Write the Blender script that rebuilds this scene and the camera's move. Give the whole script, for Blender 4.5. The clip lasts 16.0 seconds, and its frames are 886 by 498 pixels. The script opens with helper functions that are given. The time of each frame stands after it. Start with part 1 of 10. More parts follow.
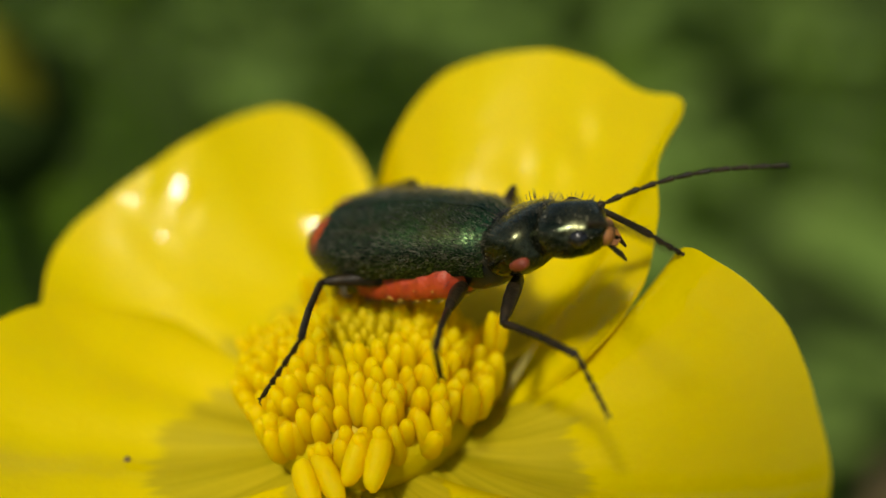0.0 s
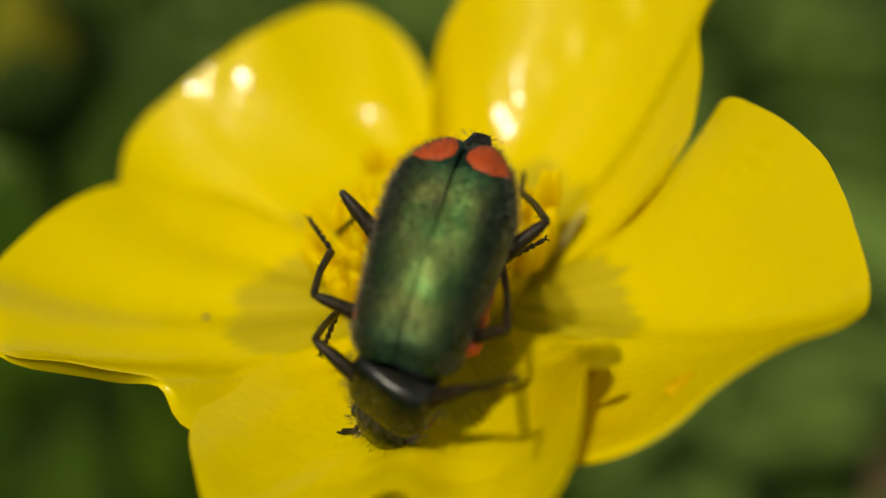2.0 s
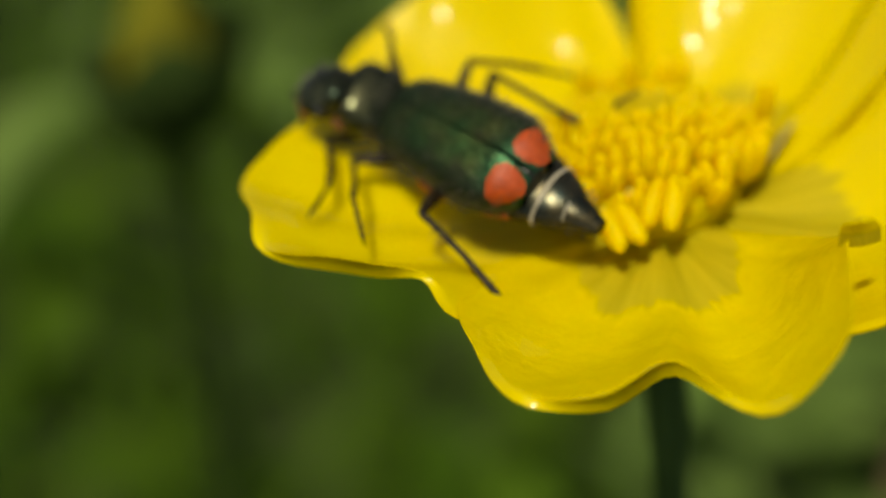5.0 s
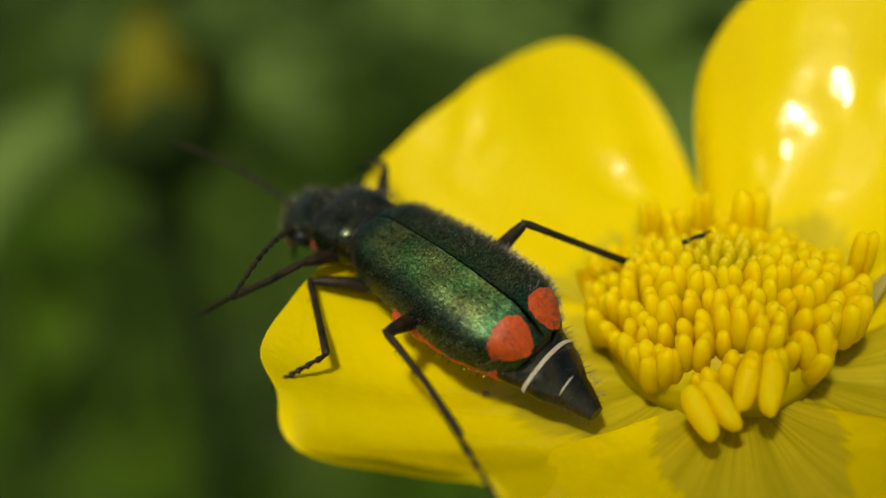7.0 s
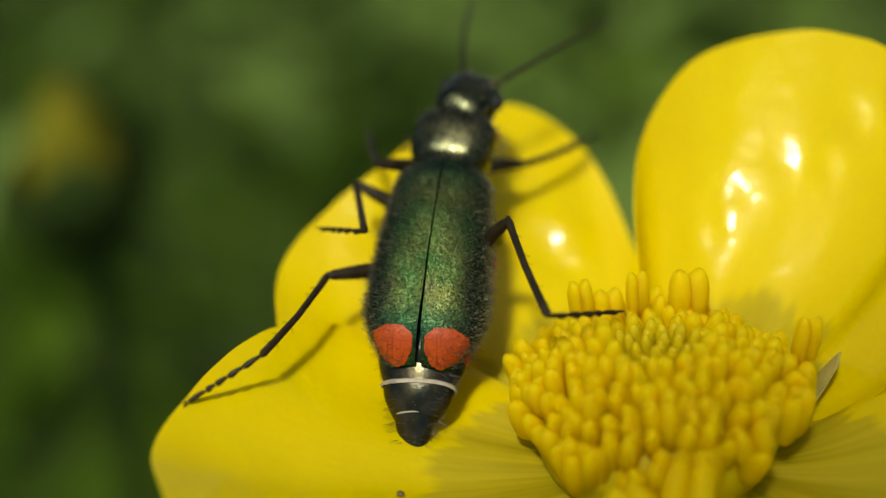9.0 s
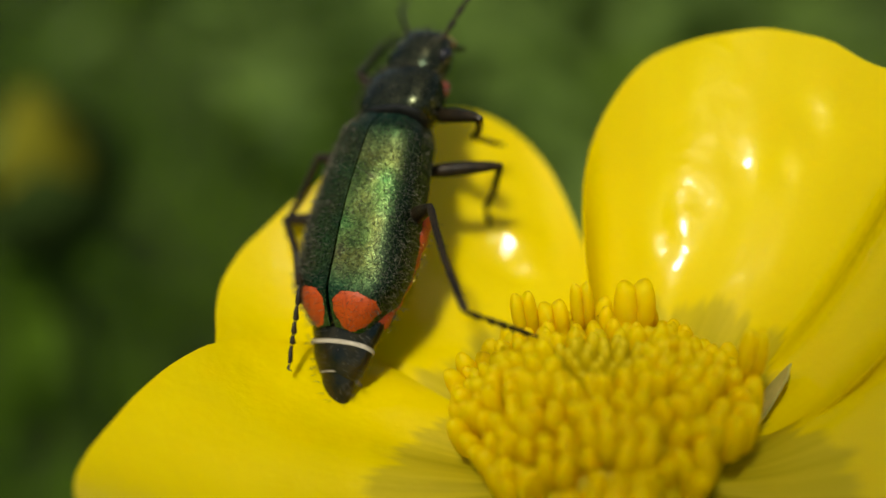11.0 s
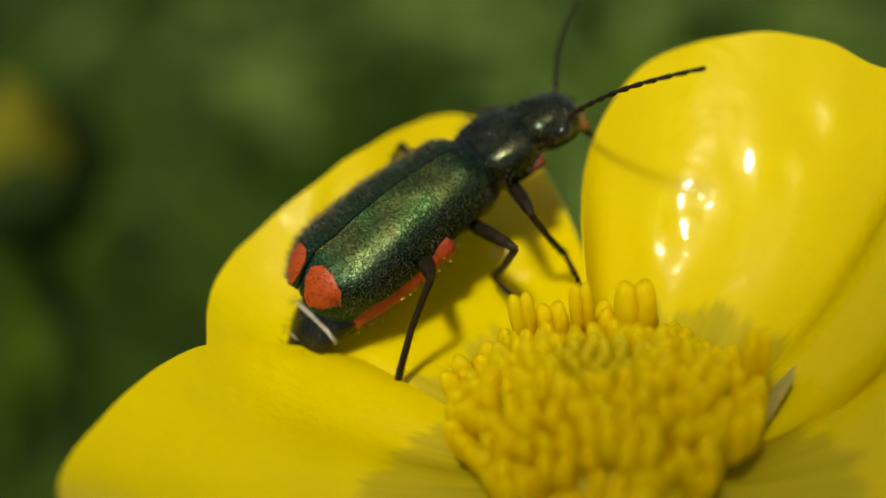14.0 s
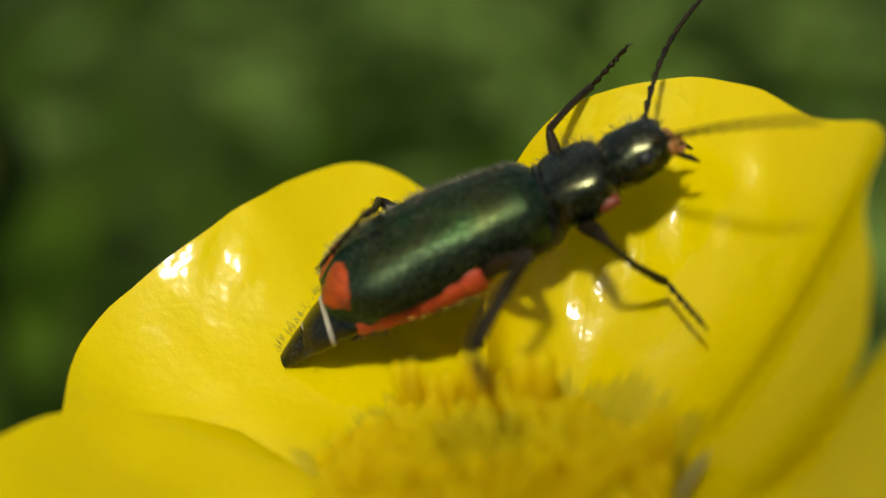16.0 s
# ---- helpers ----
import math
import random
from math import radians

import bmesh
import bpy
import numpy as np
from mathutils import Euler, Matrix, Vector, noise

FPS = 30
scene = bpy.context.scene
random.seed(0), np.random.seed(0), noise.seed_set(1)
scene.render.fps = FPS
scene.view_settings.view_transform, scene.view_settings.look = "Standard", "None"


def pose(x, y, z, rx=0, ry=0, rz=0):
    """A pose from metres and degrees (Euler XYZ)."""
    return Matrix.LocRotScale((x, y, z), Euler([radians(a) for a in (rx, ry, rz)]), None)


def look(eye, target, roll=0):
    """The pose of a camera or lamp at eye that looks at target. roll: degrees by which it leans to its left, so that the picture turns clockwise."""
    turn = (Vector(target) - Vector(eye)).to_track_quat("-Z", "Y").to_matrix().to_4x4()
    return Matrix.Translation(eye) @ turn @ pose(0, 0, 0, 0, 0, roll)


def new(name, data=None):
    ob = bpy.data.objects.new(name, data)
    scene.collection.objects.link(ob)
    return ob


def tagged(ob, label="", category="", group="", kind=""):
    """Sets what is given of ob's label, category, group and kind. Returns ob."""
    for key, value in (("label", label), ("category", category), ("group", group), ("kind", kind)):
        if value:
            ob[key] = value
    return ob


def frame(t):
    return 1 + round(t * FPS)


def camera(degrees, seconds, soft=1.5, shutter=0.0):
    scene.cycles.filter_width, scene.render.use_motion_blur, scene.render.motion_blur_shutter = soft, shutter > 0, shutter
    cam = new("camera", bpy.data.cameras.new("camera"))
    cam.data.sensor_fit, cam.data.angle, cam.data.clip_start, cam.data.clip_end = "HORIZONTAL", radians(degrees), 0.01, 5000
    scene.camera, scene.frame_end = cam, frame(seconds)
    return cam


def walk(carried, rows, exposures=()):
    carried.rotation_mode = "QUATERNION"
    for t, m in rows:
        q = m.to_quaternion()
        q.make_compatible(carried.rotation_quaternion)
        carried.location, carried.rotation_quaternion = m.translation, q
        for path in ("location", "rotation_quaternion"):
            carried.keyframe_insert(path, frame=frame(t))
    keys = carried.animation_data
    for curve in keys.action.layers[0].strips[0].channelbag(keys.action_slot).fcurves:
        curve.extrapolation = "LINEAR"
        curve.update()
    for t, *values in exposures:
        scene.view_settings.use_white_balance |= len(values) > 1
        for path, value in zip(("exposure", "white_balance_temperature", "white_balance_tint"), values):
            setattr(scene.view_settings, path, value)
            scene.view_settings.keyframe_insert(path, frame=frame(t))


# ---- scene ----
# Everything is at true size: the flower is 15 mm wide, the beetle 6 mm long. Shapes are written in millimetres.
MM = 0.001
BASE = Vector((0.0, 0.0, 0.22))          # where the flower sits on its stem, above the ground

# ---- camera ----
cam = camera(40.0, 16.0, soft=1.5)
cam.data.dof.use_dof = True
cam.data.dof.focus_distance = 0.0185
cam.data.dof.aperture_fstop = 43.0
walk(cam, (
    (0, pose(0.000995, -0.015573, 0.233976, 57, 0, 0)),
    (0.5, pose(0.001329, -0.01585, 0.233859, 57, 0, 0)),
    (1, pose(0.001226, -0.016299, 0.234556, 57, 0, 0)),
    (1.5, pose(0.000614, -0.016545, 0.233743, 57, 0, 0)),
    (2, pose(-0.000047, -0.017884, 0.232667, 57, 0, 0)),
    (2.5, pose(-0.000597, -0.017762, 0.232001, 57, 0, 0)),
    (3, pose(-0.000998, -0.019553, 0.231611, 57, 0, 0)),
    (3.5, pose(-0.001519, -0.01923, 0.231663, 57, 0, 0)),
    (4, pose(-0.002742, -0.020086, 0.231859, 57, 0, 0)),
    (4.5, pose(-0.002981, -0.020892, 0.232784, 57, 0, 0)),
    (5, pose(-0.004066, -0.019652, 0.231884, 57, 0, 0)),
    (5.2, pose(-0.004524, -0.01826, 0.233196, 57, 0, 0)),
    (7.5, pose(-0.004833, -0.015697, 0.232499, 57, 0, 0)),
    (8, pose(-0.004642, -0.015304, 0.232792, 57, 0, 0)),
    (8.5, pose(-0.004384, -0.013947, 0.232191, 57, 0, 0)),
    (9, pose(-0.003534, -0.013831, 0.232896, 57, 0, 0)),
    (9.5, pose(-0.002707, -0.013462, 0.233011, 57, 0, 0)),
    (12, pose(-0.002627, -0.013275, 0.232571, 57, 0, 0)),
    (12.5, pose(-0.002796, -0.013522, 0.232796, 57, 0, 0)),
    (13, pose(-0.002951, -0.01357, 0.232667, 57, 0, 0)),
    (13.5, pose(-0.002772, -0.012933, 0.232441, 57, 0, 0)),
    (14, pose(-0.002569, -0.012893, 0.232455, 57, 0, 0)),
    (14.5, pose(-0.002446, -0.012182, 0.231936, 57, 0, 0)),
    (15, pose(-0.001985, -0.012331, 0.232398, 57, 0, 0)),
    (15.5, pose(-0.001573, -0.011771, 0.232011, 57, 0, 0)),
    (16, pose(-0.000876, -0.010746, 0.232046, 57, 0, 0)),
), ((0, -0.10, 6950, 4), (0.9, -0.14, 6950, 4), (1.5, -0.26, 7200, 4), (2, -0.20, 7350, 4), (3, -0.10, 7200, 4), (4, -0.02, 7200, 4), (5.2, -0.02, 7200, 4), (7.5, -0.03, 6950, 4), (9, 0.0, 6800, 4), (12, -0.04, 7000, 4), (14, -0.08, 7000, 4), (15, -0.02, 6850, 4), (16, -0.08, 6850, 4)))

# ---- light ----
SUN_FROM = Vector((-0.21, -0.45, 0.87)).normalized()
world = bpy.data.worlds.new("sky")
scene.world = world
world.use_nodes = True
wn = world.node_tree
sky = wn.nodes.new("ShaderNodeTexSky")
sky.sky_type, sky.sun_disc = "NISHITA", False
sky.air_density, sky.dust_density, sky.ozone_density = 0.8, 3.0, 0.6
sky.sun_elevation = math.asin(SUN_FROM.z)
sky.sun_rotation = math.atan2(SUN_FROM.x, SUN_FROM.y)
wn.links.new(sky.outputs[0], wn.nodes["Background"].inputs[0])
wn.nodes["Background"].inputs[1].default_value = 0.115
sun = new("sun", bpy.data.lights.new("sun", "SUN"))
sun.data.energy, sun.data.angle, sun.data.color = 3.7, radians(6.0), (1.0, 0.94, 0.82)
sun.matrix_world = look(SUN_FROM, (0, 0, 0))


# ---- materials ----
class Nodes:
    """Short names for building a node material; noise sizes are in millimetres."""

    def __init__(self, name):
        self.m = bpy.data.materials.new(name)
        self.m.use_nodes = True
        self.t = self.m.node_tree
        self.b = self.t.nodes["Principled BSDF"]
        self.out = self.t.nodes["Material Output"]
        self.co = self.t.nodes.new("ShaderNodeTexCoord")

    def node(self, kind, **inputs):
        n = self.t.nodes.new(kind)
        for key, value in inputs.items():
            self.put(n, key.replace("_", " "), value)
        return n

    def put(self, n, key, value):
        if isinstance(value, bpy.types.NodeSocket):
            self.t.links.new(value, n.inputs[key])
        else:
            n.inputs[key].default_value = value

    def noise(self, size, detail=3, stretch=(1, 1, 1), uv=False):
        mp = self.node("ShaderNodeMapping", Vector=self.co.outputs["UV" if uv else "Object"], Scale=stretch)
        return self.node("ShaderNodeTexNoise", Vector=mp.outputs[0], Scale=1 / size if uv else 1 / (size * MM), Detail=detail).outputs["Fac"]

    def ramp(self, fac, *stops):
        n = self.node("ShaderNodeValToRGB", Fac=fac)
        e = n.color_ramp.elements
        while len(e) < len(stops):
            e.new(0.5)
        for k, (p, c) in enumerate(stops):
            e[k].position = p
            e[k].color = (*c, 1) if isinstance(c, tuple) else (c, c, c, 1)
        return n.outputs[0]

    def math(self, op, a, b=0.0):
        n = self.t.nodes.new("ShaderNodeMath")
        n.operation = op
        self.put(n, 0, a)
        self.put(n, 1, b)
        return n.outputs[0]

    def mix(self, fac, a, b):
        n = self.t.nodes.new("ShaderNodeMix")
        n.data_type = "RGBA"
        self.put(n, 0, fac)
        for k, v in ((6, a), (7, b)):
            self.put(n, k, (*v, 1) if isinstance(v, tuple) else v)
        return n.outputs[2]

    def bump(self, height, strength, depth):
        return self.node("ShaderNodeBump", Height=height, Strength=strength, Distance=depth * MM).outputs[0]

    def set(self, **inputs):
        for key, value in inputs.items():
            key = key.replace("_", " ")
            self.put(self.b, key, (*value, 1) if isinstance(value, tuple) and len(value) == 3 else value)
        return self

    def thin(self, colour, share):
        """Lets part of the light through, as leaves and petals do."""
        tr = self.node("ShaderNodeBsdfTranslucent", Color=(*colour, 1) if isinstance(colour, tuple) else colour)
        mx = self.node("ShaderNodeMixShader", Fac=share)
        self.t.links.new(self.b.outputs[0], mx.inputs[1])
        self.t.links.new(tr.outputs[0], mx.inputs[2])
        self.t.links.new(mx.outputs[0], self.out.inputs[0])
        return self


def make_petal():
    k = Nodes("petal")
    sep = k.node("ShaderNodeSeparateXYZ", Vector=k.co.outputs["UV"])
    u = sep.outputs["Y"]
    streak = k.noise(0.016, 2, (1, 0.05, 1), uv=True)
    veins = k.ramp(k.noise(0.030, 3, (1, 0.035, 1), uv=True), (0.38, 0.0), (0.62, 1.0))
    fine = k.noise(0.05, 3)
    broad = k.noise(1.4, 2)
    # the outer, glossy face ends in a ragged edge towards the centre
    edge = k.math("ADD", u, k.math("MULTIPLY", k.math("SUBTRACT", k.noise(0.035, 2, (1, 0.03, 1), uv=True), 0.5), 0.20))
    outer = k.ramp(edge, (0.435, 0.0), (0.47, 1.0))
    rich = k.mix(broad, (0.775, 0.645, 0.0005), (0.825, 0.715, 0.001))
    rich = k.mix(k.math("MULTIPLY", streak, 0.35), rich, (0.76, 0.57, 0.0005))
    rich = k.mix(k.ramp(k.noise(0.55, 3), (0.48, 0.0), (0.72, 0.22)), rich, (0.86, 0.66, 0.0005))
    pale = k.mix(streak, (0.50, 0.42, 0.006), (0.68, 0.57, 0.025))
    guides = k.math("MULTIPLY", veins, k.ramp(u, (0.12, 0.75), (0.44, 0.2)))
    pale = k.mix(guides, pale, (0.30, 0.26, 0.002))
    col = k.mix(outer, pale, rich)
    rough = k.mix(outer, (0.55, 0.55, 0.55), k.ramp(broad, (0.3, 0.28), (0.7, 0.40)))
    lines = k.bump(k.noise(0.010, 3, (1, 0.035, 1), uv=True), 0.06, 0.05)
    waves = k.node("ShaderNodeBump", Height=k.noise(0.5, 2), Strength=0.35, Distance=0.10 * MM, Normal=lines).outputs[0]
    cells = k.node("ShaderNodeBump", Height=k.math("ADD", fine, k.math("MULTIPLY", k.noise(0.15, 2), 2.2)), Strength=0.22, Distance=0.014 * MM, Normal=waves).outputs[0]
    k.set(Base_Color=col, Roughness=rough, Normal=cells, Specular_IOR_Level=0.15, Coat_Weight=k.math("MULTIPLY", outer, 0.55), Coat_Roughness=0.11, Coat_Normal=waves)
    return k.thin(k.mix(0.6, col, (0.95, 0.66, 0.0005)), 0.40).m


def make_plain(name, a, b, size, rough, bump=0.02, metal=0.0, thin=0.0, spec=0.5, fine=0.06):
    k = Nodes(name)
    n = k.noise(size, 4)
    col = k.mix(k.ramp(n, (0.35, 0.0), (0.65, 1.0)), a, b)
    k.set(Base_Color=col, Roughness=rough, Metallic=metal, Specular_IOR_Level=spec)
    k.set(Normal=k.bump(k.noise(fine, 3), 0.6, bump))
    return k.thin(col, thin).m if thin else k.m


def grains(k, size):
    """Tiny rounded grains: a height, and a random value for each grain."""
    n = k.node("ShaderNodeTexVoronoi", Vector=k.co.outputs["Object"], Scale=1 / (size * MM), Randomness=1.0)
    sep = k.node("ShaderNodeSeparateColor", Color=n.outputs["Color"])
    return k.math("SUBTRACT", 1.0, n.outputs["Distance"]), sep.outputs[0], sep.outputs[1]


def make_sparkle(name, a, b, size, rough):
    """Dark metallic cuticle, finely wrinkled and punctured, with bronze drifts."""
    k = Nodes(name)
    height, chance, other = grains(k, 0.055)
    col = k.mix(k.ramp(k.noise(size, 3), (0.36, 0.0), (0.62, 1.0)), a, b)
    col = k.mix(k.ramp(chance, (0.6, 0.0), (0.95, 0.5)), col, (0.004, 0.006, 0.004))
    k.set(Base_Color=col, Metallic=0.9, Roughness=k.ramp(other, (0.2, rough), (0.9, rough + 0.10)))
    k.set(Normal=k.node("ShaderNodeBump", Height=height, Strength=0.2, Distance=0.004 * MM, Normal=k.bump(k.noise(0.30, 2), 0.3, 0.03)).outputs[0])
    return k.m


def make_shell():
    """Metallic green wing case with a golden drift, fine grains, bluer ends and flanks shaded dull blackish in the
    colour.
    """
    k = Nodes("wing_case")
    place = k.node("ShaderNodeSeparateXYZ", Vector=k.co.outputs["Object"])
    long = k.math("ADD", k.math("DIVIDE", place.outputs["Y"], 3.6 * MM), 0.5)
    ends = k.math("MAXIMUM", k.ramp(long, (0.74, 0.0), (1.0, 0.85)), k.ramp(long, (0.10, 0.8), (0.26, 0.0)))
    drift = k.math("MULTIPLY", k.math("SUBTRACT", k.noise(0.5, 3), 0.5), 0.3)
    # shade on the flanks is painted in: colour darkens outwards from the seam
    flank_shade = k.ramp(k.math("ADD", k.math("DIVIDE", k.math("ABSOLUTE", place.outputs["X"]), 1.0 * MM), drift), (0.52, 0.0), (0.82, 0.9))
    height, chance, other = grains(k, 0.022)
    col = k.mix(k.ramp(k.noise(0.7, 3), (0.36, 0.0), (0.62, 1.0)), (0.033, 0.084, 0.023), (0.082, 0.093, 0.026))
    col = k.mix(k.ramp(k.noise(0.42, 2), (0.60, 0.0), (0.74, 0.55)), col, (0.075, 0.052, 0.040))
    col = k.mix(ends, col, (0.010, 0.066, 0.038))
    col = k.mix(flank_shade, col, (0.020, 0.034, 0.022))
    col = k.mix(k.ramp(chance, (0.74, 0.0), (0.96, 0.45)), col, (0.17, 0.25, 0.10))
    col = k.mix(k.ramp(chance, (0.18, 0.70), (0.42, 0.0)), col, (0.006, 0.014, 0.008))
    k.set(Base_Color=col, Metallic=1.0, Roughness=k.ramp(other, (0.1, 0.36), (0.9, 0.50)))
    k.set(Normal=k.node("ShaderNodeBump", Height=height, Strength=0.5, Distance=0.005 * MM, Normal=k.bump(k.noise(0.25, 3), 0.4, 0.02)).outputs[0])
    return k.m


def make_spot():
    """Orange-red wing tip with fine dark lines running to the rear."""
    k = Nodes("red_tip")
    lines = k.ramp(k.noise(0.035, 2, (1, 0.12, 0.12)), (0.30, 0.75), (0.46, 0.0))
    col = k.mix(k.noise(0.15, 3), (0.42, 0.062, 0.003), (0.31, 0.036, 0.003))
    k.set(Base_Color=k.mix(lines, col, (0.16, 0.015, 0.002)), Roughness=0.5, Specular_IOR_Level=0.35)
    k.set(Normal=k.bump(k.noise(0.04, 3), 0.6, 0.015))
    return k.m


def make_hair():
    """Short bristles, most of them dark, one in four pale and shiny."""
    k = Nodes("bristle")
    chance = k.node("ShaderNodeNewGeometry").outputs["Random Per Island"]
    col = k.ramp(chance, (0.0, (0.03, 0.028, 0.02)), (0.68, (0.08, 0.074, 0.05)), (0.78, (0.20, 0.19, 0.14)))
    k.set(Base_Color=col, Roughness=0.35, Specular_IOR_Level=0.4)
    return k.m


petal_mat = make_petal()
anther_mat = make_plain("anther", (0.94, 0.735, 0.014), (0.92, 0.675, 0.008), 0.5, 0.55, 0.012, thin=0.5, spec=0.10)
anther_mat.node_tree.nodes["Principled BSDF"].inputs["Subsurface Weight"].default_value = 0.8
anther_mat.node_tree.nodes["Principled BSDF"].inputs["Subsurface Radius"].default_value = (1.0, 0.75, 0.1)
anther_mat.node_tree.nodes["Principled BSDF"].inputs["Subsurface Scale"].default_value = 0.6 * MM
filament_mat = make_plain("filament", (0.86, 0.70, 0.008), (0.84, 0.70, 0.01), 0.4, 0.5, thin=0.5, spec=0.3)
carpel_mat = make_plain("carpel", (0.56, 0.43, 0.006), (0.64, 0.49, 0.006), 0.3, 0.5, thin=0.2, spec=0.15)
stem_mat = make_plain("stem", (0.026, 0.055, 0.010), (0.045, 0.080, 0.016), 1.5, 0.5, 0.05)
sepal_mat = make_plain("sepal", (0.016, 0.032, 0.006), (0.030, 0.048, 0.009), 0.8, 0.8, 0.05, spec=0.05)
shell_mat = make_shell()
black_mat = make_plain("cuticle", (0.006, 0.007, 0.006), (0.014, 0.014, 0.011), 0.2, 0.3, 0.012, spec=0.3)
bronze_mat = make_sparkle("bronze_cuticle", (0.014, 0.023, 0.014), (0.075, 0.076, 0.038), 0.5, 0.22)
tail_mat = make_plain("tail_cuticle", (0.010, 0.018, 0.016), (0.060, 0.050, 0.026), 0.35, 0.26, 0.006, metal=0.85)
leg_mat = make_plain("leg", (0.009, 0.007, 0.004), (0.024, 0.016, 0.007), 0.2, 0.42, 0.02, spec=0.16)
spot_mat = make_spot()
red_mat = make_plain("red_skin", (0.44, 0.055, 0.010), (0.32, 0.034, 0.008), 0.25, 0.5, 0.03)
corner_mat = make_plain("dull_red", (0.20, 0.035, 0.012), (0.14, 0.025, 0.010), 0.2, 0.5, 0.03)
band_mat = make_plain("pale_band", (0.38, 0.34, 0.25), (0.30, 0.26, 0.18), 0.15, 0.5)
mouth_mat = make_plain("mouthparts", (0.30, 0.13, 0.03), (0.20, 0.07, 0.02), 0.15, 0.4)
eye_mat = make_plain("eye", (0.006, 0.006, 0.006), (0.01, 0.01, 0.01), 0.1, 0.15, 0.004, fine=0.03)
hair_mat = make_hair()
body_hair_mat = make_plain("body_hair", (0.035, 0.032, 0.022), (0.09, 0.08, 0.055), 0.3, 0.45, spec=0.25)
pollen_mat = make_plain("pollen", (0.72, 0.52, 0.06), (0.8, 0.6, 0.1), 0.1, 0.6)
dust_mat = make_plain("dust", (0.4, 0.36, 0.22), (0.3, 0.28, 0.2), 0.1, 0.7)
grass_mat = make_plain("grass", (0.037, 0.088, 0.005), (0.087, 0.150, 0.011), 45.0, 0.8, 0.05, thin=0.35, spec=0.05)
leaf_mat = make_plain("meadow_leaf", (0.033, 0.078, 0.005), (0.078, 0.131, 0.010), 60.0, 0.8, 0.1, thin=0.3, spec=0.05)
soil_mat = make_plain("soil", (0.021, 0.036, 0.008), (0.040, 0.060, 0.014), 60.0, 0.95, 2.0, spec=0.1, fine=8.0)
bud_mat = make_plain("bud_petal", (0.18, 0.168, 0.009), (0.10, 0.099, 0.006), 1.5, 0.7, thin=0.1, spec=0.1)
pale_mat = make_plain("pale_blade", (0.10, 0.17, 0.03), (0.14, 0.21, 0.045), 8.0, 0.7, thin=0.3, spec=0.1)
dry_mat = make_plain("dry_leaf", (0.13, 0.085, 0.035), (0.19, 0.13, 0.06), 10.0, 0.8, 0.1)


# ---- building helpers ----
def mesh_of(name, bm, mat):
    me = bpy.data.meshes.new(name)
    bm.normal_update()
    bm.to_mesh(me)
    bm.free()
    for p in me.polygons:
        p.use_smooth = True
    me.set_sharp_from_angle(angle=radians(55))
    me.materials.append(mat)
    return me


def part(name, bm, mat, parent, label="", kind=""):
    ob = new(name, mesh_of(name, bm, mat))
    ob.parent = parent
    return tagged(ob, label, kind=kind)


def thing(name, label, category, group="", kind=""):
    return tagged(new(name), label, category, group, kind)


def sheet(f, nu, nv, bm=None, closed=False):
    """A grid of f(u, v), in millimetres, with u and v as its UV map."""
    bm = bm or bmesh.new()
    uv = bm.loops.layers.uv.verify()
    rows = [[bm.verts.new(Vector(f(i / nu, j / nv)) * MM) for j in range(nv + (0 if closed else 1))] for i in range(nu + 1)]
    for i in range(nu):
        for j in range(nv):
            k = (j + 1) % nv if closed else j + 1
            face = bm.faces.new((rows[i][j], rows[i][k], rows[i + 1][k], rows[i + 1][j]))
            for loop, (a, b) in zip(face.loops, ((i, j), (i, j + 1), (i + 1, j + 1), (i + 1, j))):
                loop[uv].uv = (b / nv, a / nu)
    return bm


def thicken(bm, mm):
    bmesh.ops.recalc_face_normals(bm, faces=bm.faces[:])
    bmesh.ops.solidify(bm, geom=bm.faces[:], thickness=mm * MM)
    return bm


def leafed(f, nu, nv, mm):
    """A thin sheet of f(u, v) with a lower face mm below it, closed round the rim."""
    bm = sheet(f, nu, nv)
    bm.normal_update()
    bm.verts.ensure_lookup_table()
    uv = bm.loops.layers.uv.verify()
    tops = bm.verts[:]
    low = [bm.verts.new(v.co - v.normal * mm * MM) for v in tops]
    at = {v: k for k, v in enumerate(tops)}
    rim = [e for e in bm.edges if e.is_boundary]
    for face in bm.faces[:]:
        under = bm.faces.new([low[at[v]] for v in reversed(face.verts)])
        for loop, twin in zip(under.loops, reversed(face.loops)):
            loop[uv].uv = twin[uv].uv
    for e in rim:
        loop = e.link_loops[0]
        a, b = loop.vert, loop.link_loop_next.vert
        side = bm.faces.new((b, a, low[at[a]], low[at[b]]))
        for k in side.loops:
            k[uv].uv = loop[uv].uv
    return bm


def tube(points, radii, sides=8, bm=None):
    """A round rod through points (millimetres) with a radius at each, closed at both ends."""
    bm = bm or bmesh.new()
    pts = [Vector(p) for p in points]
    rings = []
    for i, p in enumerate(pts):
        d = (pts[min(i + 1, len(pts) - 1)] - pts[max(i - 1, 0)]).normalized()
        a = d.orthogonal().normalized() if i == 0 else (a - d * a.dot(d)).normalized()
        b = d.cross(a)
        rings.append([bm.verts.new((p + (a * math.cos(t) + b * math.sin(t)) * radii[i]) * MM) for t in [2 * math.pi * k / sides for k in range(sides)]])
    for r, q in zip(rings, rings[1:]):
        for k in range(sides):
            bm.faces.new((r[k], r[(k + 1) % sides], q[(k + 1) % sides], q[k]))
    bm.faces.new(rings[0][::-1])
    bm.faces.new(rings[-1])
    return bm


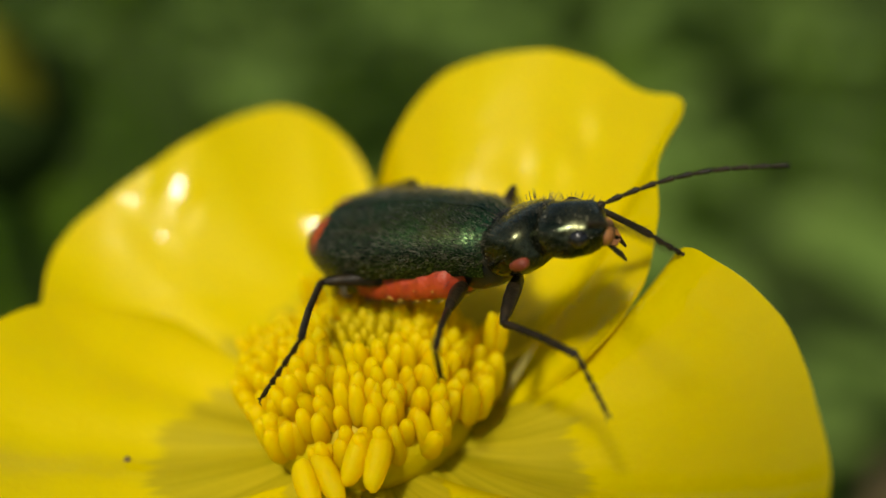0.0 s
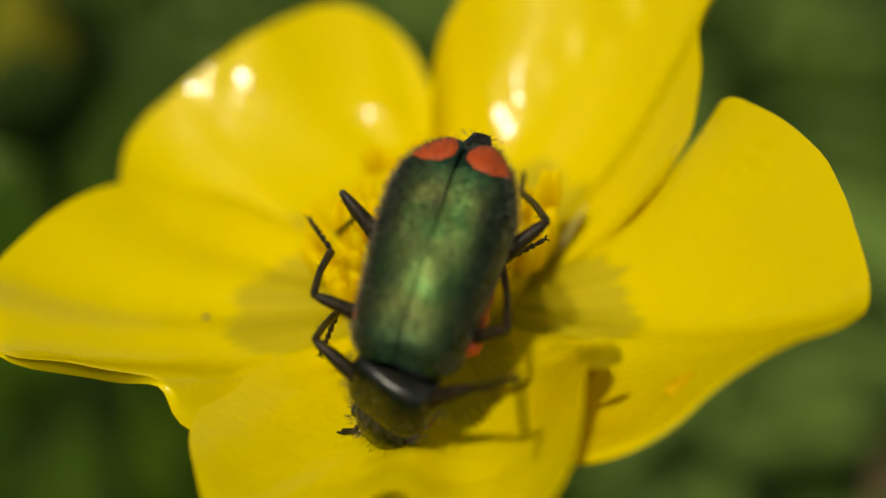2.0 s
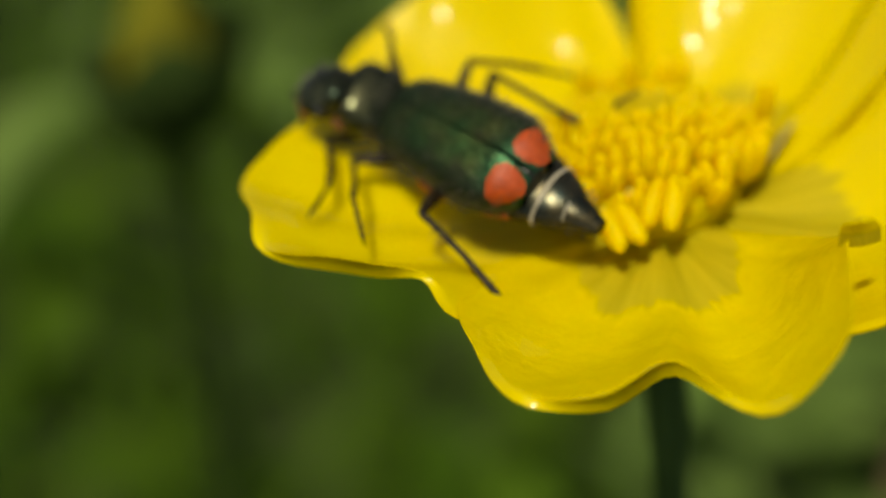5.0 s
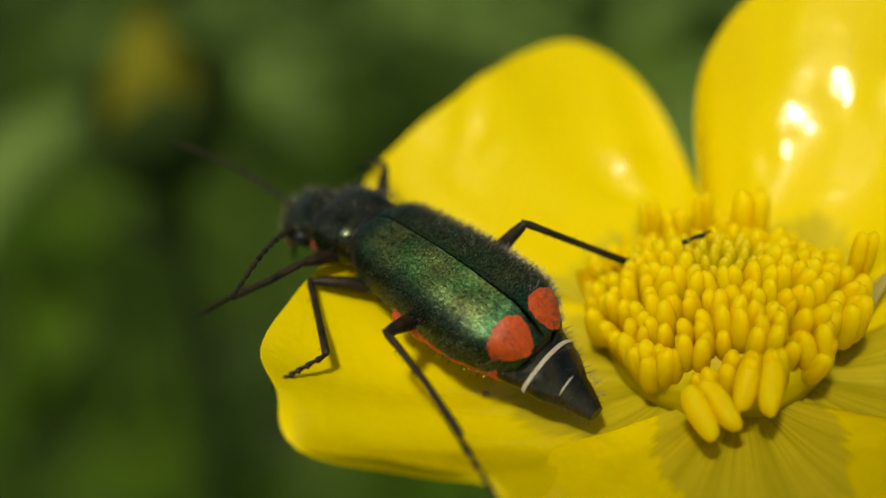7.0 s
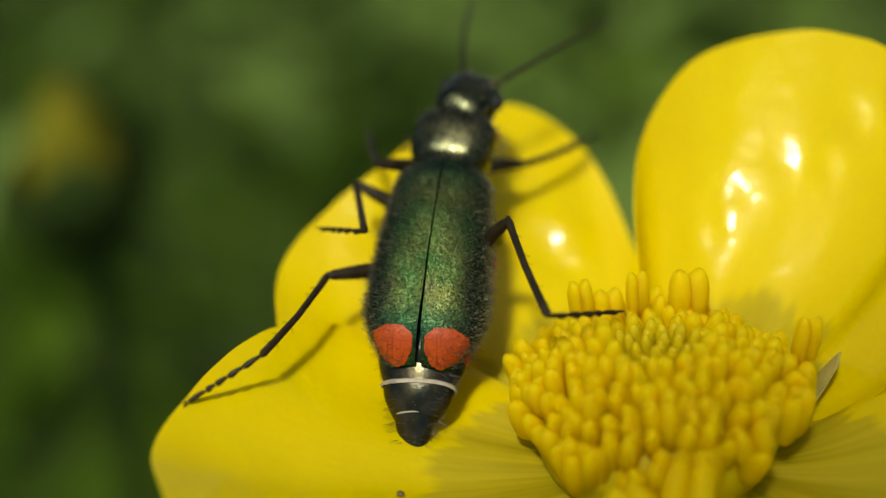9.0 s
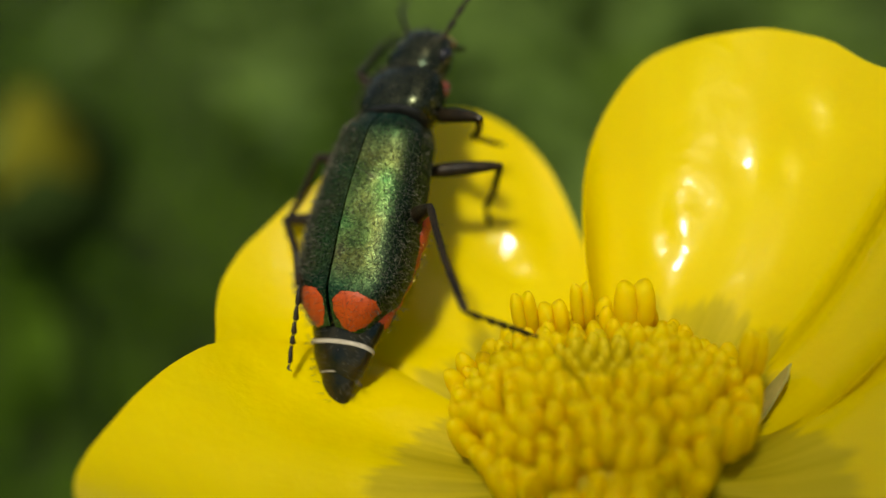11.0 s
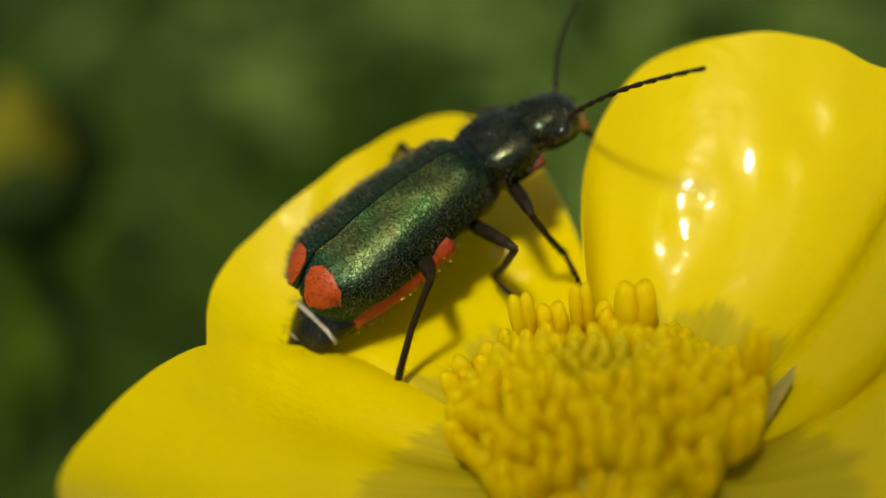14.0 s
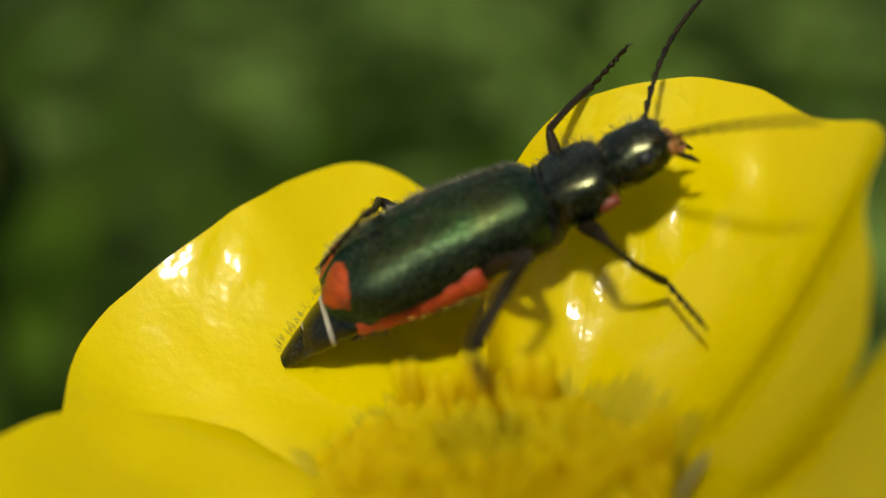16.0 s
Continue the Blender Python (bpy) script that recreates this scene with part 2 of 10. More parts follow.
def ball(c, rx, ry, rz, m=None, bm=None, n=12):
    bm = bm or bmesh.new()
    m = m or Matrix()
    mat = Matrix.Translation(Vector(c) * MM) @ m.to_4x4() @ Matrix.Diagonal((rx * MM, ry * MM, rz * MM, 1))
    bmesh.ops.create_uvsphere(bm, u_segments=n + 4, v_segments=n, radius=1, matrix=mat)
    return bm


def squared(c, rx, ry, rz, e=0.7, nu=20, nv=28, lump=0.0):
    """A ball with squarer outline (e below 1), its long axis along y."""
    def f(u, v):
        a, b = math.pi * (u - 0.5), 2 * math.pi * v
        p = lambda x: math.copysign(abs(x) ** e, x)
        q = Vector((rx * p(math.cos(a)) * p(math.cos(b)), ry * p(math.sin(a)), rz * p(math.cos(a)) * p(math.sin(b))))
        return q * (1 + lump * (noise.noise(q * 2.3) + 0.5 * noise.noise(q * 6))) + Vector(c)
    return sheet(f, nu, nv, closed=True)


def knots(values, x):
    """A smooth curve through evenly spaced values, for x from 0 to 1."""
    n = len(values) - 1
    i = min(int(x * n), n - 1)
    f = x * n - i
    a, b, c, d = (values[max(i - 1, 0)], values[i], values[i + 1], values[min(i + 2, n)])
    a = 2 * b - c if i == 0 else a
    d = 2 * c - b if i == n - 1 else d
    return b + 0.5 * f * (c - a + f * (2 * a - 5 * b + 4 * c - d + f * (3 * (b - c) + d - a)))


# ---- flower ----
# azimuth, half angle of the fan, then reach and height of the rim from one side to the other (millimetres)
PETALS = (
    (128, 60, (2.49, 2.81, 3.47, 5.75, 6.43, 6.36, 6.1, 6.15, 6.41, 6.5, 6.04, 5.52, 4.66),
        (0.58, 0.59, 0.8, 1.97, 2.77, 2.97, 2.92, 2.65, 2.26, 1.88, 1.66, 1.42, 1.12), 1, 0.1, -0.35, 0.5, 0.2, 0, 0.3),
    (58, 62, (3.1, 3.93, 4.38, 4.78, 5.93, 5.93, 6.08, 6.14, 5.89, 5.29, 4.2, 2.31, 1.49),
        (1.56, 2.38, 3.2, 3.88, 4.15, 3.97, 4.16, 4.13, 3.98, 3.64, 2.83, 1.67, 0.81), 2, -0.2, -0.1, 0.5, 0.2, 0, 0.3),
    (335, 66, (2.5, 4.3, 5.81, 6.14, 6.28, 6.7, 6.62, 6.14, 5.62, 4.82, 4.46, 4.53, 3.88),
        (0.14, 0.62, 1.59, 2.09, 2.65, 2.71, 2.24, 2.63, 3.11, 3.46, 3.1, 1.34, 0.5), 3, -0.1, 0.12, 0.2, 0.2, 0.1, 0.0),
    (202, 58, (4.21, 5.03, 5.66, 6, 6.36, 6.8, 6.69, 6.98, 5.94, 5.13, 5.04, 4.2, 3),
        (0.76, 1.31, 1.82, 2.09, 2.19, 2.13, 2.15, 2.03, 1.8, 1.71, 1.2, 0.75, 0.3), 4, 0.2, -0.12, 0.66, 0.10, 0.40, 0.1),
    (272, 62, (3.36, 4.06, 4.98, 5.71, 6.52, 6.35, 5.58, 6.56, 6.28, 4.85, 4.25, 3.42, 2.48),
        (0.6, 0.95, 1.32, 1.57, 1.39, 1.18, 1.28, 1.34, 2.2, 2.46, 2.08, 1.14, 0.5), 5, 0.05, 0.05, 0.45, 0.11, 0.36, 0.1),
)


# small dents in two petals: which petal, place, tilt along x and y, width (millimetres)
DENTS = (
    (1, -1.85, 4.47, 0.24, 0.50, 0.30), (1, -1.55, 4.10, 0.20, 0.42, 0.16), (1, -4.42, 4.50, 0.53, 0.05, 0.20), (1, -4.05, 4.16, 0.36, 0.06, 0.15),
    (2, 0.78, 4.12, 0.48, 0.00, 0.18), (2, 1.74, 4.68, -0.41, -0.05, 0.24), (2, 2.32, 4.92, -0.58, 0.00, 0.28),
    (2, 3.50, 4.96, -0.70, -0.04, 0.22), (2, 2.98, 4.68, -0.50, -0.16, 0.20), (2, 0.70, 4.50, 0.30, 0.05, 0.15),
)


def petal_at(spec, u, v):
    az, fan, reach, height, seed, low, high, roll_at, roll_wide, roll, foot = spec
    th = radians(fan) * (2 * v - 1) * (1 + foot * (1 - u) ** 2)
    far, top = knots(reach, v), knots(height, v)
    r = far * u
    z = 0.2 + (top - 0.2) * u ** 2.4
    z += (low if v < 0.5 else high) * (2 * v - 1) ** 2 * 4 * u * (1 - u)      # the sides lie over or under the neighbours
    if u > 0.5:                                       # rim that rolls over and hangs down
        g = roll * math.exp(-((v - roll_at) / roll_wide) ** 2)
        f, k = min(1.0, (u - 0.5) / 0.45), max(0.0, u - 0.95) / 0.05
        z += g * f * f * (3 - 2 * f) - 1.5 * g * k
        r -= far * 0.22 * g * k ** 0.8
    q = Vector((r * math.cos(th), r * math.sin(th), seed * 7.0))
    z += u * (0.07 * noise.noise(q * 0.55) + 0.03 * noise.noise(q * 1.3))
    z += 0.055 * math.sin(math.pi * u) ** 0.8 * math.sin(v * 19 + seed * 2.1 + 1.5 * math.sin(v * 7 + seed))      # shallow folds from the claw to the rim
    r += 0.05 * u ** 4 * noise.noise(Vector((th * 9, seed, 0)))
    a = radians(az)
    x, y = 0.7 * math.cos(a) + r * math.cos(a + th), 0.7 * math.sin(a) + r * math.sin(a + th)
    for which, dx, dy, sx, sy, wide in DENTS:
        if which == seed:
            z += (sx * (x - dx) + sy * (y - dy)) * math.exp(-((x - dx) ** 2 + (y - dy) ** 2) / (2 * wide * wide))
    return (x, y, z)


flower = thing("buttercup", "open yellow buttercup with five glossy petals on a green stem", "flower")
flower.location = BASE
for spec in PETALS:
    part("petal", leafed(lambda u, v, s=spec: petal_at(s, u, v), 100, 64, 0.022), petal_mat, flower)

CURL = Vector(petal_at(PETALS[4], 1.0, 0.755)) + Vector((0.20, 0.10, 0.02))


def curled(u, v):
    """A tongue of the rim that stands up and bends forward, rounded at the top."""
    w = 0.29 * math.sqrt(max(0.0, 1 - u ** 3.2)) + 0.01
    a = 2 * v - 1
    return CURL + Vector((w * a - 0.06 * u, 0.02 - 0.16 * u * u + 0.08 * a * a + 0.05 * a, -0.16 + 0.62 * u - 0.08 * u * u))


part("petal_curl", thicken(sheet(curled, 18, 14), 0.05), petal_mat, flower, "petal edge rolled up tight")
part("receptacle", squared((0, 0, 0.25), 0.95, 0.95, 0.75, 0.9), stem_mat, flower, "green base under the petals")
part("stem", tube([(-0.25 * (k / 12) ** 2 * 12, 0.2 * math.sin(k * 0.7), -0.2 - 18.3 * k) for k in range(13)], [0.48] + [0.36 + 0.02 * k for k in range(12)], 14), stem_mat, flower)

HEART = Vector((-0.26, 0.32, 0))                      # the stamens sit a little off the middle
rng = random.Random(11)
bm = bmesh.new()
for k in range(30):                                   # green pistils in a dome at the centre
    r = 0.66 * math.sqrt((k + 0.5) / 30)
    a = k * 2.39996
    d = Vector((r * math.cos(a), r * math.sin(a), 0))
    up = (Vector((0, 0, 1.6)) + d * 0.7).normalized()
    at = HEART + d + Vector((0, 0, 1.92 - 0.25 * r * r + rng.uniform(-0.06, 0.06)))
    ball(at, 0.115, 0.10, 0.27, up.to_track_quat("Z", "Y").to_matrix(), bm, 6)
ball(HEART + Vector((0, 0, 0.9)), 0.95, 0.95, 0.90, None, bm, 10)
part("pistil", bm, carpel_mat, flower, "dome of small green pistils", "stuff")


def anther_mesh(width, length, spread=0.50):
    """Two plump pollen sacs side by side with a deep groove between them, blunt at the top."""
    bm = bmesh.new()
    for sx in (-1, 1):
        def f(u, v):
            a, b = math.pi * (u - 0.5), 2 * math.pi * v
            rad = math.cos(a) ** 0.62 * (1 - 0.12 * math.sin(a))
            return (sx * width * (spread + 0.06 * math.sin(a)) + width * 0.56 * rad * math.cos(b), width * 0.66 * rad * math.sin(b), length * math.sin(a) + 0.04 * length * math.cos(b) * sx)
        sheet(f, 9, 11, bm, closed=True)
    return mesh_of("anther", bm, anther_mat)


part("filament_bed", squared(HEART + Vector((0, 0, 0.60)), 1.82, 1.82, 1.12, 0.95, 18, 44, 0.04), filament_mat, flower, "dense yellow filaments under the anthers", "stuff")
anthers = [anther_mesh(w, h) for w, h in ((0.225, 0.36), (0.245, 0.39), (0.265, 0.42), (0.275, 0.42), (0.295, 0.45))]
# a tight dome of stamens, and a loose ring of larger ones round its foot
stamens = []
for k in range(112):
    r = 2.06 * math.sqrt((k + 0.5) / 112)
    if r > 0.62:
        stamens.append((k * 2.39996 + rng.uniform(-0.07, 0.07), r + rng.uniform(-0.05, 0.05), 2.00 - 0.11 * r * r - 0.030 * r ** 4 + rng.uniform(-0.07, 0.09), 1 + 6 * r, rng.randrange(3)))
for k in range(15):
    stamens.append((2 * math.pi * (k + rng.uniform(-0.3, 0.3)) / 15, rng.uniform(1.98, 2.16), rng.uniform(0.95, 1.25), rng.uniform(2, 16), 3 + rng.randrange(2)))
for a, far, high, lean, size in stamens:
    out = Vector((math.cos(a), math.sin(a), 0))
    back = max(0.0, out.y)                            # those at the back stand more upright
    tilt = radians(lean * (1 - 0.55 * back) + rng.uniform(-9, 9))
    far *= 1 - 0.09 * max(0.0, -out.y)
    high += 0.14 * max(0.0, -out.y) if size > 2 else 0.0
    head = HEART + out * far + Vector((0, 0, high + (-0.06 if size > 2 else -0.32) * back))
    way = out * math.sin(tilt) + Vector((0, 0, math.cos(tilt)))
    rod = part("stamen", tube([HEART + out * far * 0.5 + Vector((0, 0, 0.45)), HEART + out * far * 0.75 + Vector((0, 0, high * 0.6)), head - way * 0.25, head], (0.07, 0.06, 0.055, 0.04), 5), filament_mat, flower)
    tip = new("anther", anthers[size])
    tip.parent = rod
    side = out.cross(Vector((0, 0, 1)))
    m = Matrix((side, way.cross(side), way)).transposed().to_4x4() @ pose(0, 0, 0, rng.uniform(-8, 8), rng.uniform(-10, 10), rng.uniform(-30, 30))
    tip.matrix_basis = Matrix.Translation(head * MM) @ m
# two large open stamens hang out over the front petal
for x, y, z, px, py in ((0.10, -1.80, 1.30, -0.15, -0.55), (-0.62, -2.10, 1.10, 0.45, -0.8)):
    way = Vector((px, py, -0.35)).normalized()
    head = Vector((x, y, z))
    rod = part("stamen", tube([(x * 0.3, -1.0, 0.6), (x * 0.7, -1.5, 1.0), head], (0.07, 0.07, 0.06), 6), filament_mat, flower)
    tip = new("anther", anther_mesh(0.34, 0.45))
    tip.parent = rod
    side = way.cross(Vector((0, 0, 1))).normalized()
    tip.matrix_basis = Matrix.Translation(head * MM) @ Matrix((side, way.cross(side), way)).transposed().to_4x4()
# a few tall ones stand clear of the rest at the back, one of them broad and flat
for x, y, z, wide, tall in ((0.35, 1.80, 2.33, 0.31, 0.44), (-0.46, 1.82, 2.32, 0.18, 0.40), (-0.92, 1.78, 2.02, 0.24, 0.34), (-1.36, 1.74, 2.24, 0.20, 0.38), (2.00, 0.62, 2.26, 0.20, 0.42)):
    way = (Vector((x, y, 0)) - HEART).normalized() * 0.12 + Vector((0, 0, 1))
    way.normalize()
    head = Vector((x, y, z)) - way * tall
    rod = part("stamen", tube([HEART * 0.5 + Vector((x * 0.6, y * 0.6, 0.5)), head - way * 0.5, head], (0.07, 0.065, 0.06), 6), filament_mat, flower)
    tip = new("anther", anther_mesh(wide * 1.2, tall, 0.30))
    tip.parent = rod
    side = Vector((1, 0.15, 0)).cross(way).cross(way).normalized()
    tip.matrix_basis = Matrix.Translation(head * MM) @ Matrix((side, way.cross(side), way)).transposed().to_4x4()
scale_mat = make_plain("nectar_scale", (0.46, 0.42, 0.12), (0.56, 0.50, 0.16), 0.2, 0.5, thin=0.3)
part("nectar_scale", thicken(sheet(lambda u, v: (2.02 + 0.52 * u + 0.10 * (v - 0.5), 0.80 + 0.22 * u + (v - 0.5) * 0.62 * (1 - 0.5 * u * u), 0.42 + 0.72 * u + 0.06 * math.cos((v - 0.5) * 3)), 8, 8), 0.03), scale_mat, flower, "pale scale at the foot of a petal")
part("speck", ball((-4.02, -1.2, 0.63), 0.06, 0.06, 0.03, n=6), dry_mat, flower, "tiny brown speck")
part("spot", ball((4.0, -4.3, 1.79), 0.34, 0.15, 0.03, pose(0, 12, 0, 0, 0, 35).to_3x3(), n=8), make_plain("bruise", (0.52, 0.30, 0.004), (0.62, 0.40, 0.004), 0.3, 0.7, thin=0.2, spec=0.08), flower, "orange bruise on a petal")

# ---- beetle ----
beetle = thing("beetle", "metallic green beetle with red wing tips walking on the flower", "beetle")


def wing(s, q, lift=0.0):
    """A point of the right wing case: s from base to apex, q from the seam to the outer edge."""
    a = 0.73 + 0.23 * math.sin(min(1, s / 0.74) * math.pi / 2)
    a *= 1 - 0.47 * max(0.0, (s - 0.72) / 0.28) ** 2.2
    h = 0.50 + 0.14 * math.sin(min(1.0, s * 1.15 + 0.08) * math.pi * 0.9)
    phi = radians(96) * q
    x = a * abs(math.sin(phi)) ** 0.62 if phi < math.pi / 2 else a * (1 - 0.12 * (phi - math.pi / 2))
    z = h * abs(math.cos(phi)) ** 0.60 if phi < math.pi / 2 else -0.95 * (phi - math.pi / 2)
    first = 1.70 - 0.16 * q * q - 0.05 * (1 - q) ** 4
    last = -1.86 + 0.14 * (2 * q - 0.5) ** 2
    y = first + (last - first) * s
    z += 0.09 - 0.17 * x                                 # each case slopes down from the seam
    z -= 0.06 * max(0, s - 0.6) + 0.42 * max(0, (s - 0.80) / 0.20) ** 2.0 + 0.12 * max(0, 0.08 - s) / 0.08
    x = x * (1 - 0.15 * max(0, 0.06 - s) / 0.06) + 0.014 + 0.034 * s ** 5                            # the cases gape a little behind
    k = 1 + lift
    return Vector((x * k, y, z * k + lift * 0.2 + 0.02 * noise.noise(Vector((x * 2, y * 2, 4)))))


rng = random.Random(5)
for sign in (1, -1):
    flip = Matrix.Diagonal((sign, 1, 1))
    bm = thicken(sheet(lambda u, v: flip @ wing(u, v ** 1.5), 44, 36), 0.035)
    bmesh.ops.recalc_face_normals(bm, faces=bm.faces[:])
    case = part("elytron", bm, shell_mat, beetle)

    def tip_patch(u, v):
        a = 2 * math.pi * v
        r = u * (1 + 0.03 * math.sin(9 * a) + 0.02 * math.sin(17 * a + 1))
        return flip @ wing(min(0.999, 0.922 + 0.077 * r * math.cos(a)), math.degrees(math.asin((0.475 + (0.47 if v < 0.5 else 0.405) * r * math.sin(a)) ** 1.613)) / 96, 0.03 * (1.05 - u ** 3))
    bm = sheet(tip_patch, 12, 48, closed=True)
    bmesh.ops.remove_doubles(bm, verts=bm.verts[:], dist=1e-7)
    bmesh.ops.recalc_face_normals(bm, faces=bm.faces[:])
    part("tip_spot", bm, spot_mat, case, "orange-red wing tip")
    bm = bmesh.new()
    for k in range(2600):
        s, q = rng.uniform(0.01, 0.99), rng.uniform(0.0, 0.95)
        p = flip @ wing(s, q, 0.005)
        n = Vector((p.x * 0.9, 0, p.z + 0.25)).normalized()
        d = (n + Vector((rng.uniform(-0.3, 0.3), rng.uniform(-0.9, 0.1), rng.uniform(-0.2, 0.3)))).normalized()
        tube((p, p + d * (rng.uniform(0.04, 0.10) if k % 6 else rng.uniform(0.09, 0.15))), (0.0038, 0.0014), 3, bm)
    part("bristles", bm, hair_mat, case, "short dark bristles", "stuff")

part("back", squared((0, -0.05, -0.10), 0.74, 1.30, 0.38, 0.8, lump=0.02), black_mat, beetle, "black back under the wing cases")
part("last_plate", squared((0, -1.22, -0.06), 0.50, 0.60, 0.34, 0.8, lump=0.02), black_mat, beetle, "black back under the wing tips")
part("thorax", squared((0, 1.15, -0.25), 0.66, 0.78, 0.42, 0.8, lump=0.04), black_mat, beetle)


def belly(u, v):
    y = 0.7 - 2.25 * u
    w = 0.97 * (1 - 0.30 * u ** 3) * (1 - 0.6 * max(0, 0.12 - u) / 0.12)
    pleat = 1 + 0.014 * math.sin(u * 2 * math.pi * 6.5)
    a = 2 * math.pi * v
    return (w * pleat * math.copysign(abs(math.cos(a)) ** 0.8, math.cos(a)), y, -0.22 - 0.12 * u * u + 0.40 * (1 - 0.35 * u ** 4) * pleat * math.copysign(abs(math.sin(a)) ** 0.8, math.sin(a)))


def capped(bm):
    bmesh.ops.holes_fill(bm, edges=bm.edges[:], sides=0)
    bmesh.ops.recalc_face_normals(bm, faces=bm.faces[:])
    return bm


abdomen = part("abdomen", capped(sheet(belly, 48, 32, closed=True)), red_mat, beetle, "red sides of the abdomen")
for k in range(5):                                                           # dark plates under the belly
    y = 0.35 - 0.48 * k
    part("plate", squared((0, y, -0.56 - 0.01 * k), 0.58 - 0.02 * k, 0.26, 0.1, 0.7, 8, 16), black_mat, abdomen, "dark belly plate")
TAIL = ((-1.30, 0.70, 0.28, -0.26), (-1.96, 0.56, 0.26, -0.40), (-2.40, 0.37, 0.21, -0.56))
for k, (y, w, h, z) in enumerate(TAIL):
    if k == 2:
        w *= 0.88
    y2, w2, h2, z2 = (TAIL[k + 1][:4] if k < 2 else (-2.86, 0.16, 0.10, -0.74))

    def ring(u, v, y=y, w=w, h=h, z=z, y2=y2, w2=w2, h2=h2, z2=z2, swell=(0.10, 0.10, 0.10)[k]):
        a = 2 * math.pi * v
        s = 1.0 + swell * math.sin(u * math.pi) - 0.06 * u
        f = u * 1.06
        return ((w + (w2 - w) * f) * s * math.cos(a), y + (y2 - y) * f, z + (z2 - z) * f + (h + (h2 - h) * f) * s * math.sin(a))
    part("segment", capped(sheet(ring, 10, 24, closed=True)), tail_mat, abdomen, "dark shiny tail segment")
    if k:
        band = sheet(lambda u, v, y=y, w=w, h=h, z=z, k=k: (w * (1.05 + 0.03 * math.sin(u * math.pi)) * math.cos(2 * math.pi * v), y + 0.05 - (0.07 if k == 1 else 0.03) * u + 0.02 * math.sin(4 * math.pi * v), z + h * (1.05 + 0.03 * math.sin(u * math.pi)) * math.sin(2 * math.pi * v)), 4, 24, closed=True)
        part("band", thicken(band, 0.01), band_mat, abdomen, "pale ring between two segments")
bm = bmesh.new()
for k in range(420):
    u, v = rng.uniform(0.05, 1), rng.uniform(0, 1)
    p = Vector(belly(u, v)) if k < 220 else Vector((math.cos(6.283 * v) * (0.62 - 0.4 * u), -1.65 - 1.2 * u, -0.15 - 0.5 * u + math.sin(6.283 * v) * (0.33 - 0.2 * u)))
    c = Vector((0, p.y, -0.22 if k < 220 else -0.05 - 0.6 * u))
    d = ((p - c).normalized() + Vector((rng.uniform(-0.3, 0.3), rng.uniform(-0.8, 0.0), 0))).normalized()
    tube((p, p + d * rng.uniform(0.08, 0.18)), (0.0042, 0.0015), 3, bm)
part("bristles", bm, body_hair_mat, abdomen, "fine hairs", "stuff")
bm = bmesh.new()
for k in range(60):
    u, v = rng.uniform(0.0, 1), rng.choice((rng.uniform(0.86, 1.02), rng.uniform(0.48, 0.64), rng.uniform(0.6, 0.9)))
    p = Vector(belly(u, v)) * 1.05
    ball(p, *(rng.uniform(0.008, 0.017),) * 3, None, bm, 4)
part("pollen", bm, pollen_mat, abdomen, "yellow pollen grains", "stuff")

# the pronotum and the head turn on their own joints
pronotum = part("pronotum", squared((0, 0.57, -0.08), 0.70, 0.56, 0.44, 0.64, 28, 36, 0.03), bronze_mat, beetle, "dark bronze-green neck shield")
for x in (-1, 1):
    part("corner", squared((0.57 * x, 0.86, -0.24), 0.12, 0.20, 0.11, 0.8, 8, 12), corner_mat, pronotum, "reddish front corner")
part("rim", squared((0, 0.10, -0.05), 0.62, 0.10, 0.42, 0.8, 8, 24), black_mat, pronotum)
bm = bmesh.new()
for k in range(260):
    a, b = rng.uniform(0, math.pi), rng.uniform(-1.2, 1.2)
    d = Vector((math.cos(a) * math.cos(b), math.sin(b), math.sin(a) * math.cos(b)))
    p = Vector((0, 0.58, -0.06)) + Vector((d.x * 0.78, d.y * 0.6, d.z * 0.5)) * 1.02
    tube((p, p + (d + Vector((0, -0.3, 0))).normalized() * rng.uniform(0.08, 0.18)), (0.006, 0.002), 3, bm)
part("bristles", bm, body_hair_mat, pronotum, "short dark bristles", "stuff")

head = part("head", squared((0, 0.32, -0.03), 0.50, 0.54, 0.36, 0.80, 26, 34, 0.09), bronze_mat, beetle, "dark bronze-green head")
for x in (-1, 1):
    part("eye", ball((0.47 * x, 0.46, 0.04), 0.11, 0.15, 0.14), eye_mat, head, "round black eye")
    part("palp", tube(((0.14 * x, 0.86, -0.28), (0.22 * x, 1.02, -0.42), (0.20 * x, 1.10, -0.56)), (0.035, 0.045, 0.02), 6), leg_mat, head)
    part("mandible", tube(((0.16 * x, 0.80, -0.2), (0.17 * x, 0.98, -0.26), (0.05 * x, 1.04, -0.28)), (0.07, 0.05, 0.015), 6), mouth_mat, head)
part("snout", squared((0, 0.80, -0.14), 0.30, 0.18, 0.17, 0.8, 10, 16), mouth_mat, head, "pale brown snout")
bm = bmesh.new()
for k in range(140):
    a, b = rng.uniform(0, math.pi), rng.uniform(-1.0, 1.2)
    d = Vector((math.cos(a) * math.cos(b), math.sin(b), math.sin(a) * math.cos(b)))
    p = Vector((0, 0.36, -0.02)) + Vector((d.x * 0.56, d.y * 0.5, d.z * 0.4)) * 1.03
    tube((p, p + d * rng.uniform(0.06, 0.14)), (0.006, 0.002), 3, bm)
part("bristles", bm, body_hair_mat, head, "short dark bristles", "stuff")

